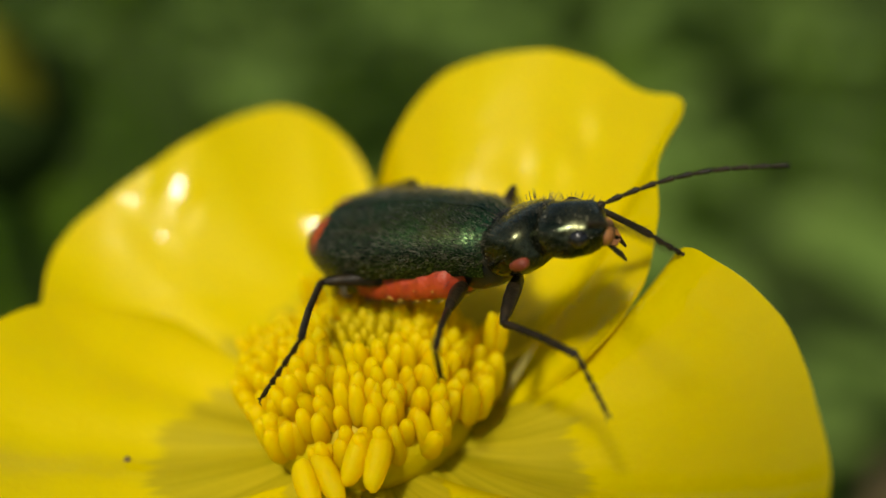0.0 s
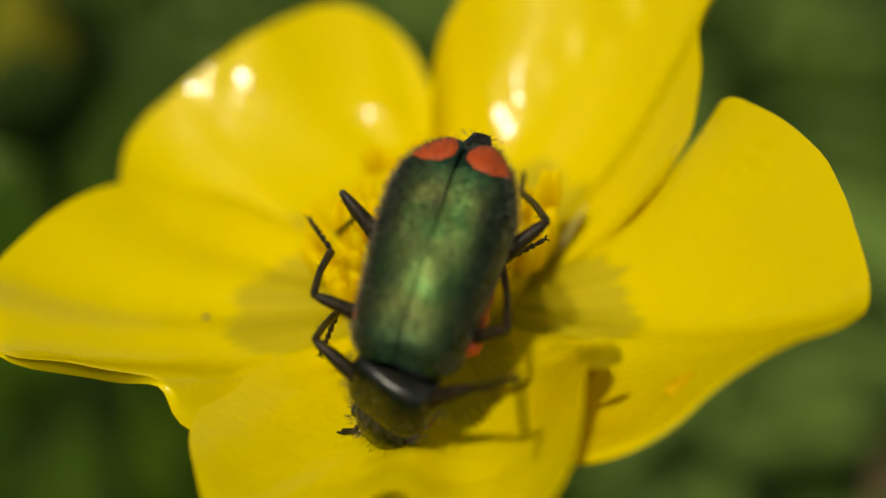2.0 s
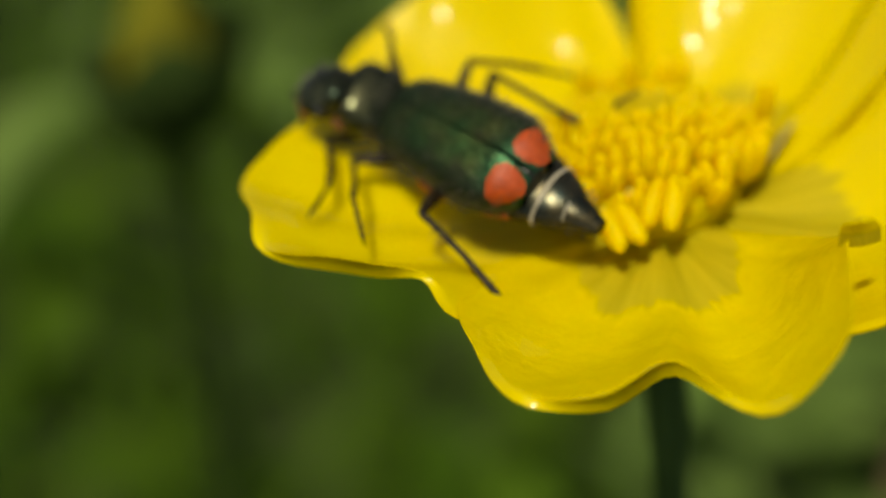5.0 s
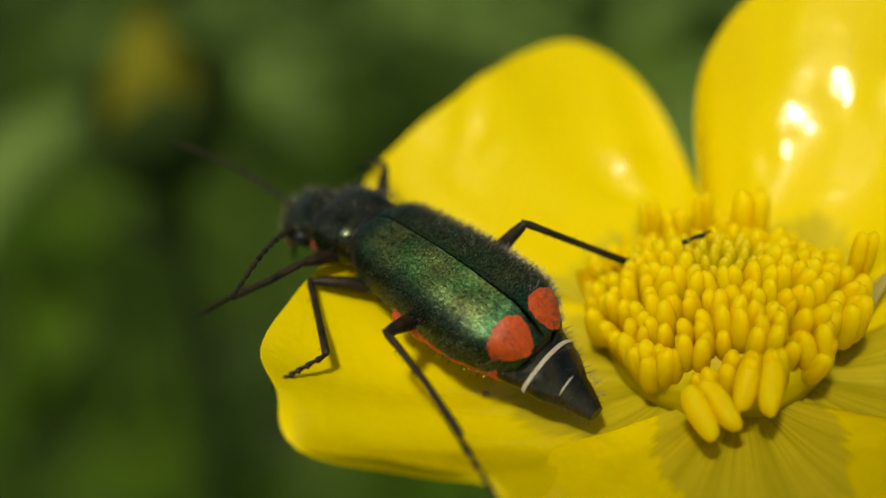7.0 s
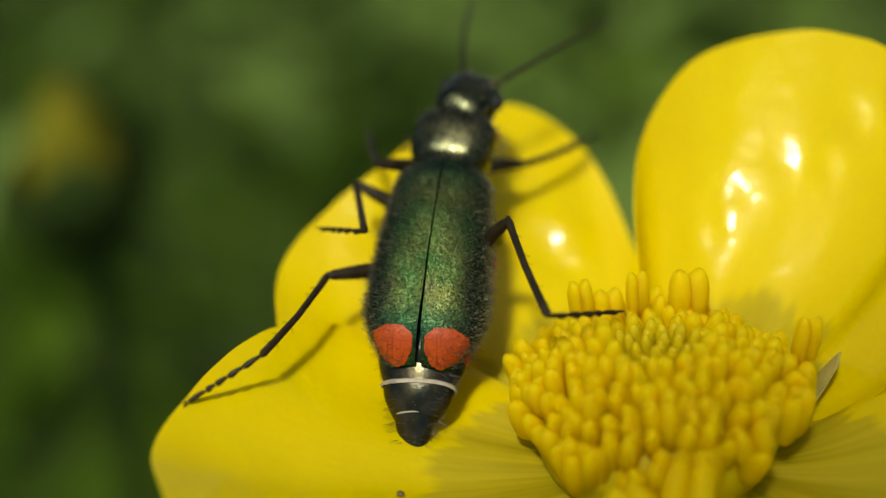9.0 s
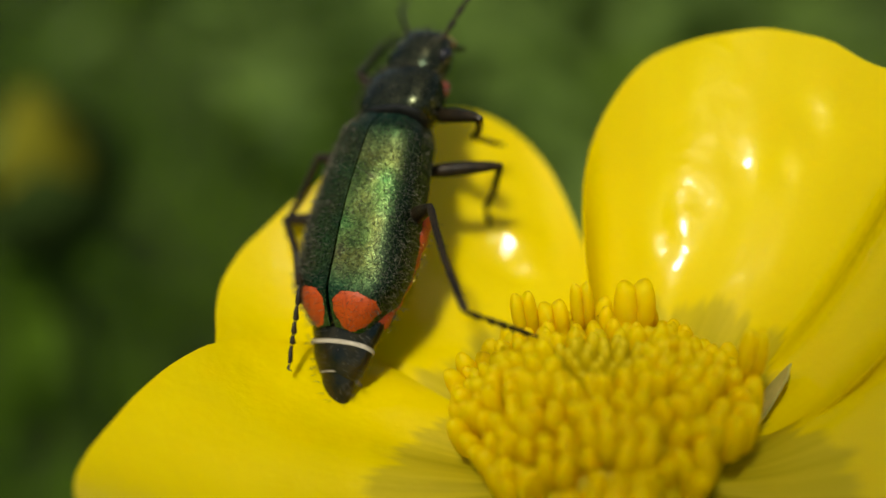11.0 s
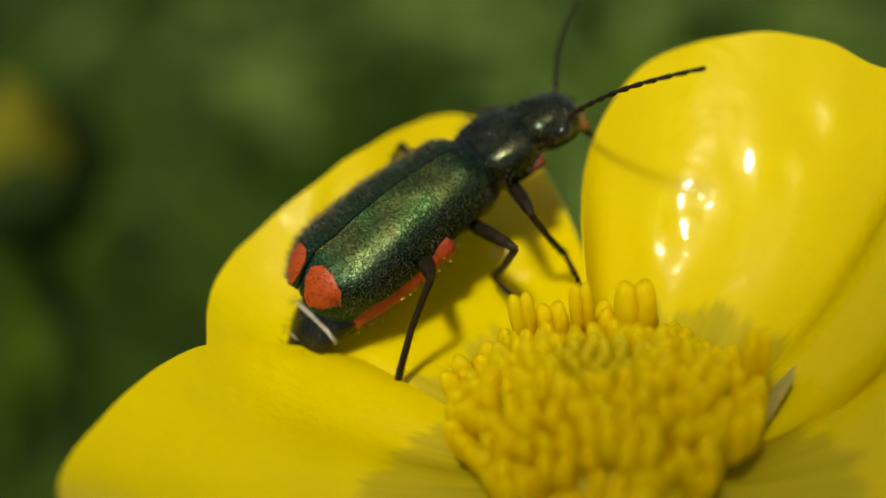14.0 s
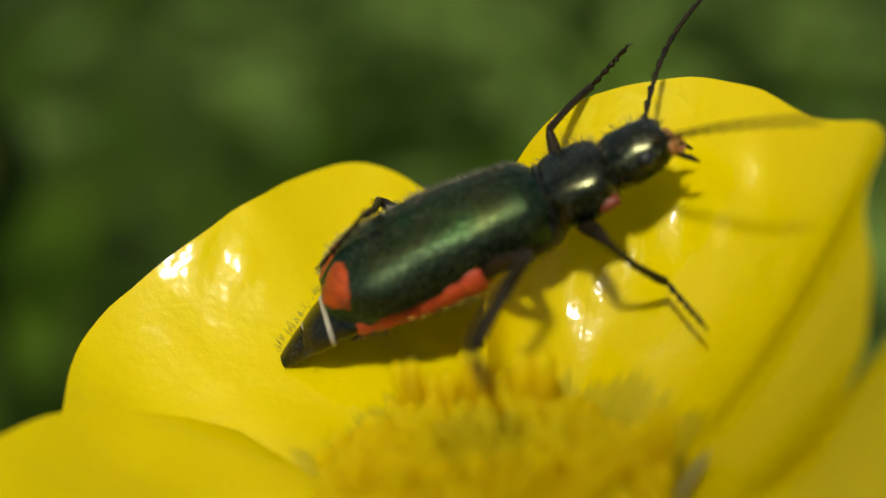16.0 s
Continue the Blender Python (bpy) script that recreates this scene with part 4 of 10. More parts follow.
        (15.07, pose(-0.00034, 0.002, -0.0004, 7.15, 7.5, 84.98)),
        (15.14, pose(-0.00034, 0.002, -0.0004, 14.12, 7.15, 87.81)),
        (15.21, pose(-0.00034, 0.002, -0.0004, 21.06, 6.47, 90.58)),
        (15.29, pose(-0.00034, 0.002, -0.0004, 27.95, 5.46, 93.24)),
        (15.36, pose(-0.00034, 0.002, -0.0004, 34.78, 4.14, 95.75)),
        (15.43, pose(-0.00034, 0.002, -0.0004, 41.53, 2.54, 98.08)),
        (15.5, pose(-0.00034, 0.002, -0.0004, 48.2, 0.67, 100.21)),
        (15.6, pose(-0.00034, 0.002, -0.0004, 53.7, 2.18, 98.83)),
        (15.7, pose(-0.00034, 0.002, -0.0004, 59.18, 3.83, 97.59)),
        (15.8, pose(-0.00034, 0.002, -0.0004, 64.63, 5.58, 96.52)),
        (15.9, pose(-0.00034, 0.002, -0.0004, 70.07, 7.42, 95.61)),
        (16, pose(-0.00034, 0.002, -0.0004, 75.5, 9.34, 94.88)),
    ))
    walk(tibia['front_left'], (
        (0, pose(-0.000513, 0.002712, 0.000487, -38.28, 0, 20.83)),
        (0.17, pose(-0.00065, 0.002705, 0.000454, -53.3, 3.67, 26.09)),
        (0.33, pose(-0.000783, 0.002689, 0.000407, -68.05, 8.57, 30.25)),
        (0.5, pose(-0.000909, 0.002662, 0.000348, -82.68, 14.36, 33.06)),
        (0.67, pose(-0.001168, 0.002586, 0.000142, -85.68, 8.45, 32.3)),
        (0.83, pose(-0.001354, 0.002462, -0.000115, -88.57, 2.51, 31.85)),
        (1, pose(-0.00145, 0.002302, -0.000399, -91.42, -3.44, 31.7)),
        (1.07, pose(-0.001468, 0.002203, -0.000497, -90.22, -23.39, 32.11)),
        (1.14, pose(-0.001469, 0.002102, -0.000595, -88.9, -43.34, 32.07)),
        (1.21, pose(-0.001453, 0.001999, -0.000689, -86.74, -63.29, 31)),
        (1.29, pose(-0.001421, 0.001896, -0.00078, -75.53, -83.09, 20.79)),
        (1.36, pose(-0.001372, 0.001795, -0.000864, -96.64, -103.39, 42.89)),
        (1.43, pose(-0.001308, 0.001697, -0.000942, -91.68, -123.29, 38.96)),
        (1.5, pose(-0.001229, 0.001604, -0.001012, 90.04, -36.76, -141.62)),
        (1.62, pose(-0.001375, 0.001566, -0.000651, 93.99, -20.55, -141.54)),
        (1.75, pose(-0.001398, 0.001572, -0.00026, 97.73, -4.39, -140.36)),
        (1.88, pose(-0.001295, 0.001619, 0.000115, 101.86, 11.66, -138.11)),
        (2, pose(-0.001078, 0.001702, 0.00043, 107.13, 27.48, -134.33)),
        (2.12, pose(-0.0012, 0.001903, 0.000357, -59.44, 158.8, 42.48)),
        (2.25, pose(-0.001284, 0.002107, 0.000248, -46.13, 164.23, 37.96)),
        (2.38, pose(-0.001326, 0.002304, 0.000108, -32.7, 168.53, 32.38)),
        (2.5, pose(-0.001324, 0.002487, -0.000057, -19.06, 171.44, 26.01)),
        (2.75, pose(-0.00125, 0.002423, 0.000161, -0.33, 171.6, 23.81)),
        (3, pose(-0.001138, 0.002342, 0.000354, 18.41, 171.05, 21.68)),
        (3.17, pose(-0.001165, 0.002221, 0.00037, 22.99, 177.01, 38.58)),
        (3.33, pose(-0.001183, 0.002097, 0.000376, 25.66, -175.97, 54.98)),
        (3.5, pose(-0.00119, 0.001972, 0.000374, 26.24, -168.49, 71.32)),
        (3.62, pose(-0.001158, 0.002013, 0.000409, 36.54, -175.01, 58.1)),
        (3.75, pose(-0.001123, 0.002054, 0.000441, 45.09, 176.41, 46.25)),
        (3.88, pose(-0.001085, 0.002094, 0.000471, 51.86, 166.33, 35.53)),
        (4, pose(-0.001046, 0.002134, 0.000498, 56.92, 155.21, 25.47)),
        (4.08, pose(-0.001048, 0.002105, 0.0005, 62, 171.19, 35.59)),
        (4.17, pose(-0.001051, 0.002075, 0.000501, -115.81, -7.74, -135.75)),
        (4.25, pose(-0.001052, 0.002046, 0.000502, -116.14, -24.44, -127.02)),
        (4.33, pose(-0.001054, 0.002016, 0.000502, 60.16, -139.16, 63.64)),
        (4.42, pose(-0.001055, 0.001986, 0.000501, 49.79, -123.9, 80.12)),
        (4.5, pose(-0.001055, 0.001957, 0.0005, 23.11, -112.61, 112.46)),
        (4.58, pose(-0.001089, 0.002086, 0.000468, 14.62, -111.41, 121.94)),
        (4.67, pose(-0.001113, 0.002215, 0.000424, 5.34, -110.76, 132.21)),
        (4.75, pose(-0.001127, 0.00234, 0.000367, -4.26, -110.74, 142.8)),
        (4.83, pose(-0.001129, 0.002459, 0.000299, 166.41, -68.67, -26.88)),
        (4.92, pose(-0.001121, 0.002572, 0.00022, 157.85, -67.5, -17.33)),
        (5, pose(-0.001102, 0.002677, 0.000133, 150.34, -65.85, -8.82)),
        (5.04, pose(-0.001145, 0.002546, 0.000214, 140.18, -65.23, -6.25)),
        (5.08, pose(-0.001171, 0.002404, 0.000284, 130.36, -64.44, -4.03)),
        (5.12, pose(-0.001181, 0.002255, 0.000342, 120.92, -63.5, -2.22)),
        (5.16, pose(-0.001175, 0.0021, 0.000385, 111.86, -62.45, -0.82)),
        (5.2, pose(-0.001151, 0.001944, 0.000413, 103.17, -61.31, 0.17)),
        (5.66, pose(-0.001201, 0.001967, 0.000362, 102.56, -76.62, -13.28)),
        (6.12, pose(-0.001247, 0.00199, 0.000307, 37.37, -93.73, 38.28)),
        (6.58, pose(-0.00129, 0.002013, 0.000248, 68.92, -108.37, -6.99)),
        (7.04, pose(-0.001328, 0.002036, 0.000188, 65.76, -123.63, -18.16)),
        (7.5, pose(-0.001362, 0.002058, 0.000124, 59.57, -138.41, -27.47)),
        (7.6, pose(-0.001458, 0.002208, -0.000227, 69.23, -150.47, -30.41)),
        (7.7, pose(-0.001428, 0.00231, -0.000606, -102.62, -17.25, 149.05)),
        (7.8, pose(-0.001277, 0.002351, -0.000967, -94.92, -5.02, 150.27)),
        (7.9, pose(-0.001023, 0.002325, -0.001266, -86.93, 6.94, 153.13)),
        (8, pose(-0.000696, 0.002237, -0.001468, -77.96, 18.35, 157.82)),
        (8.1, pose(-0.000871, 0.002433, -0.001324, -79.09, 0.48, 157.97)),
        (8.2, pose(-0.000995, 0.002612, -0.00112, -80.33, -17.37, 158.48)),
        (8.3, pose(-0.001062, 0.002762, -0.00087, 98.04, -144.79, -20.45)),
        (8.4, pose(-0.001064, 0.002873, -0.000592, 95.27, -127, -18.17)),
        (8.5, pose(-0.001003, 0.002935, -0.000306, 88.15, -109.39, -11.49)),
        (8.6, pose(-0.001176, 0.002737, -0.000116, 80.48, -115.5, -11.78)),
        (8.7, pose(-0.001279, 0.002483, 0.000057, 74.12, -121.54, -13.57)),
        (8.8, pose(-0.001304, 0.002191, 0.000197, 68.35, -127.46, -16.2)),
        (8.9, pose(-0.001249, 0.001887, 0.000295, 62.84, -133.21, -19.38)),
        (9, pose(-0.001119, 0.001594, 0.000342, 57.42, -138.74, -23)),
        (9.17, pose(-0.001288, 0.001982, 0.000251, 57.39, -139.16, -23.35)),
        (9.33, pose(-0.001329, 0.002367, 0.000057, 57.36, -139.58, -23.7)),
        (9.5, pose(-0.001237, 0.002695, -0.000211, 57.33, -140, -24.05)),
        (12, pose(-0.001237, 0.002695, -0.000211, 57.33, -140, -24.05)),
        (12.5, pose(-0.001237, 0.002695, -0.000211, 57.33, -140, -24.05)),
        (13, pose(-0.001237, 0.002695, -0.000211, 57.33, -140, -24.05)),
        (13.5, pose(-0.001237, 0.002695, -0.000211, 57.33, -140, -24.05)),
        (14, pose(-0.001237, 0.002695, -0.000211, 57.33, -140, -24.05)),
        (14.5, pose(-0.001237, 0.002695, -0.000211, 57.33, -140, -24.05)),
        (14.6, pose(-0.001309, 0.002599, -0.000244, 64.1, -139.16, -23.31)),
        (14.7, pose(-0.001371, 0.002496, -0.00028, 70.94, -138.25, -22.7)),
        (14.8, pose(-0.00142, 0.002387, -0.000318, 77.87, -137.3, -22.24)),
        (14.9, pose(-0.001456, 0.002274, -0.000357, 84.9, -136.32, -21.93)),
        (15, pose(-0.001479, 0.002158, -0.000397, 92.04, -135.31, -21.78)),
        (15.07, pose(-0.001475, 0.002118, -0.000258, 91.3, -129.25, -22.13)),
        (15.14, pose(-0.001453, 0.002077, -0.000122, 90.5, -123.18, -22.39)),
        (15.21, pose(-0.001414, 0.002036, 0.000011, 89.61, -117.12, -22.52)),
        (15.29, pose(-0.001357, 0.001994, 0.000137, 88.52, -111.05, -22.43)),
        (15.36, pose(-0.001285, 0.001953, 0.000254, 86.97, -104.99, -21.85)),
        (15.43, pose(-0.001197, 0.001912, 0.000362, 83.99, -98.94, -19.83)),
        (15.5, pose(-0.001096, 0.001874, 0.000457, 70.83, -92.97, -7.63)),
        (15.6, pose(-0.001018, 0.00193, 0.000526, 71.25, -93.62, -11.08)),
        (15.7, pose(-0.000933, 0.001987, 0.000585, 71.08, -94.26, -13.94)),
        (15.8, pose(-0.000841, 0.002044, 0.000634, 70.55, -94.91, -16.45)),
        (15.9, pose(-0.000744, 0.002101, 0.000672, 69.79, -95.55, -18.73)),
        (16, pose(-0.000642, 0.002156, 0.000699, 68.88, -96.19, -20.85)),
    ))
    walk(tarsus['front_left'], (
        (0, pose(-0.000903, 0.003739, -0.000381, -45.2, 0, 21.02)),
        (0.17, pose(-0.001083, 0.003425, -0.000667, -37.17, -0.09, 20.93)),
        (0.33, pose(-0.001214, 0.003043, -0.000877, -29.14, -0.17, 20.84)),
        (0.5, pose(-0.001295, 0.002624, -0.000997, -21.11, -0.24, 20.73)),
        (0.67, pose(-0.001398, 0.002565, -0.001239, -11.86, 0.63, 22.99)),
        (0.83, pose(-0.001424, 0.002459, -0.001513, -2.58, 1.12, 25.35)),
        (1, pose(-0.00136, 0.002316, -0.001796, 6.71, 1.23, 27.77)),
        (1.07, pose(-0.000994, 0.002494, -0.001782, -0.71, 1.35, 26.82)),
        (1.14, pose(-0.000669, 0.002635, -0.001613, -8.14, 1.34, 25.86)),
        (1.21, pose(-0.000424, 0.00271, -0.001318, -15.56, 1.21, 24.91)),
        (1.29, pose(-0.000287, 0.002701, -0.000943, -22.99, 0.96, 23.98)),
        (1.36, pose(-0.000271, 0.002597, -0.000542, -30.4, 0.59, 23.1)),
        (1.43, pose(-0.000372, 0.002401, -0.000174, -37.81, 0.1, 22.27)),
        (1.5, pose(-0.000573, 0.002125, 0.000109, -45.21, -0.48, 21.51)),
        (1.62, pose(-0.001052, 0.001948, 0.000657, -45.67, -0.73, 21.26)),
        (1.75, pose(-0.001436, 0.001784, 0.001123, -46.12, -0.99, 21.01)),
        (1.88, pose(-0.001693, 0.001648, 0.001457, -46.58, -1.25, 20.76)),
        (2, pose(-0.001805, 0.001549, 0.001617, -47.03, -1.51, 20.51)),
        (2.12, pose(-0.002002, 0.002134, 0.001481, -33.44, 7.54, 31.36)),
        (2.25, pose(-0.002097, 0.002703, 0.001219, -18.03, 13.58, 44.33)),
        (2.38, pose(-0.002084, 0.003219, 0.000849, -1.34, 15.85, 58.72)),
        (2.5, pose(-0.001965, 0.003646, 0.000395, 15.42, 13.99, 73.19)),
        (2.75, pose(-0.001817, 0.003704, 0.000169, 10.74, 17.58, 64.71)),
        (3, pose(-0.001565, 0.003602, -0.000082, 5.45, 20.45, 55.79)),
        (3.17, pose(-0.001947, 0.003246, -0.000176, 11.44, 18.7, 69.38)),
        (3.33, pose(-0.002241, 0.002787, -0.000228, 16.77, 15.68, 82.54)),
        (3.5, pose(-0.002419, 0.002258, -0.000233, 21.18, 11.61, 95.17)),
        (3.62, pose(-0.002151, 0.002546, -0.000422, 17.6, 14.16, 88.28)),
        (3.75, pose(-0.001794, 0.002782, -0.000549, 13.68, 16.26, 81.15)),
        (3.88, pose(-0.001376, 0.002949, -0.000599, 9.48, 17.86, 73.83)),
        (4, pose(-0.00093, 0.003036, -0.000567, 5.07, 18.94, 66.34)),
        (4.08, pose(-0.001277, 0.00275, -0.000722, -4.3, 19.49, 57.99)),
        (4.17, pose(-0.001597, 0.002393, -0.000748, -13.65, 18.75, 49.66)),
        (4.25, pose(-0.001858, 0.002002, -0.000643, -22.72, 16.75, 41.63)),
        (4.33, pose(-0.002031, 0.001614, -0.000417, -31.31, 13.61, 34.11)),
        (4.42, pose(-0.002097, 0.001267, -0.000095, -39.3, 9.45, 27.25)),
        (4.5, pose(-0.002051, 0.000996, 0.000289, -46.66, 4.43, 21.1)),
        (4.58, pose(-0.002065, 0.001091, 0.000339, -42.69, 17.7, 34.43)),
        (4.67, pose(-0.002064, 0.001188, 0.000377, -34.95, 29.58, 50.11)),
        (4.75, pose(-0.002048, 0.001286, 0.000404, -22.42, 38.78, 69.76)),
        (4.83, pose(-0.002018, 0.001384, 0.000418, -5.11, 43.46, 93.76)),
        (4.92, pose(-0.001973, 0.00148, 0.000422, 13.71, 42.21, 119.18)),
        (5, pose(-0.001913, 0.001572, 0.000416, 29.25, 35.46, 141.54)),
        (5.04, pose(-0.002071, 0.001565, 0.00059, 16.56, 42.69, 118.92)),
        (5.08, pose(-0.002195, 0.001567, 0.000745, -0.06, 45.19, 92.76)),
        (5.12, pose(-0.002283, 0.001577, 0.000877, -16.42, 42.15, 66.84)),
        (5.16, pose(-0.002334, 0.001596, 0.000986, -28.62, 34.54, 44.65)),
        (5.2, pose(-0.002346, 0.001622, 0.001068, -35.91, 24.12, 26.48)),
        (5.66, pose(-0.002565, 0.001976, 0.000678, -38.37, 21.66, 22.89)),
        (6.12, pose(-0.002602, 0.002338, 0.000251, -40.62, 19.07, 19.48)),
        (6.58, pose(-0.002459, 0.002663, -0.000163, -42.67, 16.36, 16.22)),
        (7.04, pose(-0.002159, 0.002913, -0.000519, -44.53, 13.55, 13.11)),
        (7.5, pose(-0.001746, 0.003057, -0.000779, -46.22, 10.64, 10.12)),
        (7.6, pose(-0.001763, 0.002963, -0.001366, -41.22, 12.19, 6.11)),
        (7.7, pose(-0.001618, 0.002781, -0.001911, -36.31, 14.07, 2.23)),
        (7.8, pose(-0.001323, 0.002515, -0.002357, -31.5, 16.26, -1.51)),
        (7.9, pose(-0.000906, 0.002182, -0.002654, -26.79, 18.74, -5.09)),
        (8, pose(-0.000407, 0.001804, -0.002767, -22.17, 21.5, -8.49)),
        (8.1, pose(-0.000959, 0.002183, -0.002699, -13.62, 28.48, 9.36)),
        (8.2, pose(-0.001465, 0.002544, -0.002437, -2.48, 32.57, 29.26)),
        (8.3, pose(-0.001879, 0.002858, -0.002003, 9.91, 33.05, 50.22)),
        (8.4, pose(-0.002162, 0.003098, -0.001431, 21.53, 29.81, 70.53)),
        (8.5, pose(-0.002287, 0.003242, -0.000771, 30.8, 23.47, 88.92)),
        (8.6, pose(-0.002348, 0.003218, -0.00071, 15.89, 30.86, 72.82)),
        (8.7, pose(-0.002304, 0.003124, -0.000648, -1.73, 33.91, 54.07)),
        (8.8, pose(-0.002152, 0.002976, -0.000594, -19.66, 31.95, 35.01)),
        (8.9, pose(-0.001893, 0.002791, -0.000558, -35.29, 25.42, 18.21)),
        (9, pose(-0.00154, 0.002592, -0.000545, -47.59, 15.53, 4.63)),
        (9.17, pose(-0.001697, 0.00298, -0.000642, -47.55, 15.55, 4.65)),
        (9.33, pose(-0.001726, 0.003366, -0.000841, -47.5, 15.58, 4.67)),
        (9.5, pose(-0.001621, 0.003693, -0.001113, -47.46, 15.6, 4.69)),
        (12, pose(-0.001621, 0.003693, -0.001113, -47.46, 15.6, 4.69)),
        (12.5, pose(-0.001621, 0.003693, -0.001113, -47.46, 15.6, 4.69)),
        (13, pose(-0.001621, 0.003693, -0.001113, -47.46, 15.6, 4.69)),
        (13.5, pose(-0.001621, 0.003693, -0.001113, -47.46, 15.6, 4.69)),
        (14, pose(-0.001621, 0.003693, -0.001113, -47.46, 15.6, 4.69)),
        (14.5, pose(-0.001621, 0.003693, -0.001113, -47.46, 15.6, 4.69)),
        (14.6, pose(-0.001824, 0.003486, -0.001197, -44.2, 1.93, -7.56)),
        (14.7, pose(-0.002007, 0.003258, -0.001268, -38.03, -10.71, -20.78)),
        (14.8, pose(-0.002168, 0.003011, -0.001324, -28.58, -21.44, -36.16)),
        (14.9, pose(-0.002303, 0.002749, -0.001365, -15.53, -29.09, -54.51)),
        (15, pose(-0.002411, 0.002477, -0.001391, 0.39, -32.31, -75.43)),
        (15.07, pose(-0.002491, 0.002497, -0.001144, 15.61, -32.77, -66.86)),
        (15.14, pose(-0.002541, 0.002512, -0.000888, 30.84, -35.12, -58.6)),
        (15.21, pose(-0.002561, 0.002522, -0.000627, 46.13, -39.19, -51.09)),
        (15.29, pose(-0.002551, 0.002526, -0.000366, 61.75, -44.7, -44.78)),
        (15.36, pose(-0.00251, 0.002524, -0.000107, 78.27, -51.3, -40.33)),
        (15.43, pose(-0.002441, 0.002517, 0.000145, 96.9, -58.49, -38.85)),
        (15.5, pose(-0.002344, 0.002505, 0.000389, 120.07, -65.51, -42.61)),
        (15.6, pose(-0.00223, 0.002626, 0.000443, 96.55, -56.66, -33.71)),
        (15.7, pose(-0.002105, 0.002746, 0.000487, 79.6, -46.89, -32.11)),
        (15.8, pose(-0.00197, 0.002864, 0.000521, 65.42, -37.21, -34.36)),
        (15.9, pose(-0.001827, 0.002978, 0.000545, 52.24, -28.19, -39)),
        (16, pose(-0.001676, 0.003089, 0.000558, 39.19, -20.3, -45.42)),
    ))
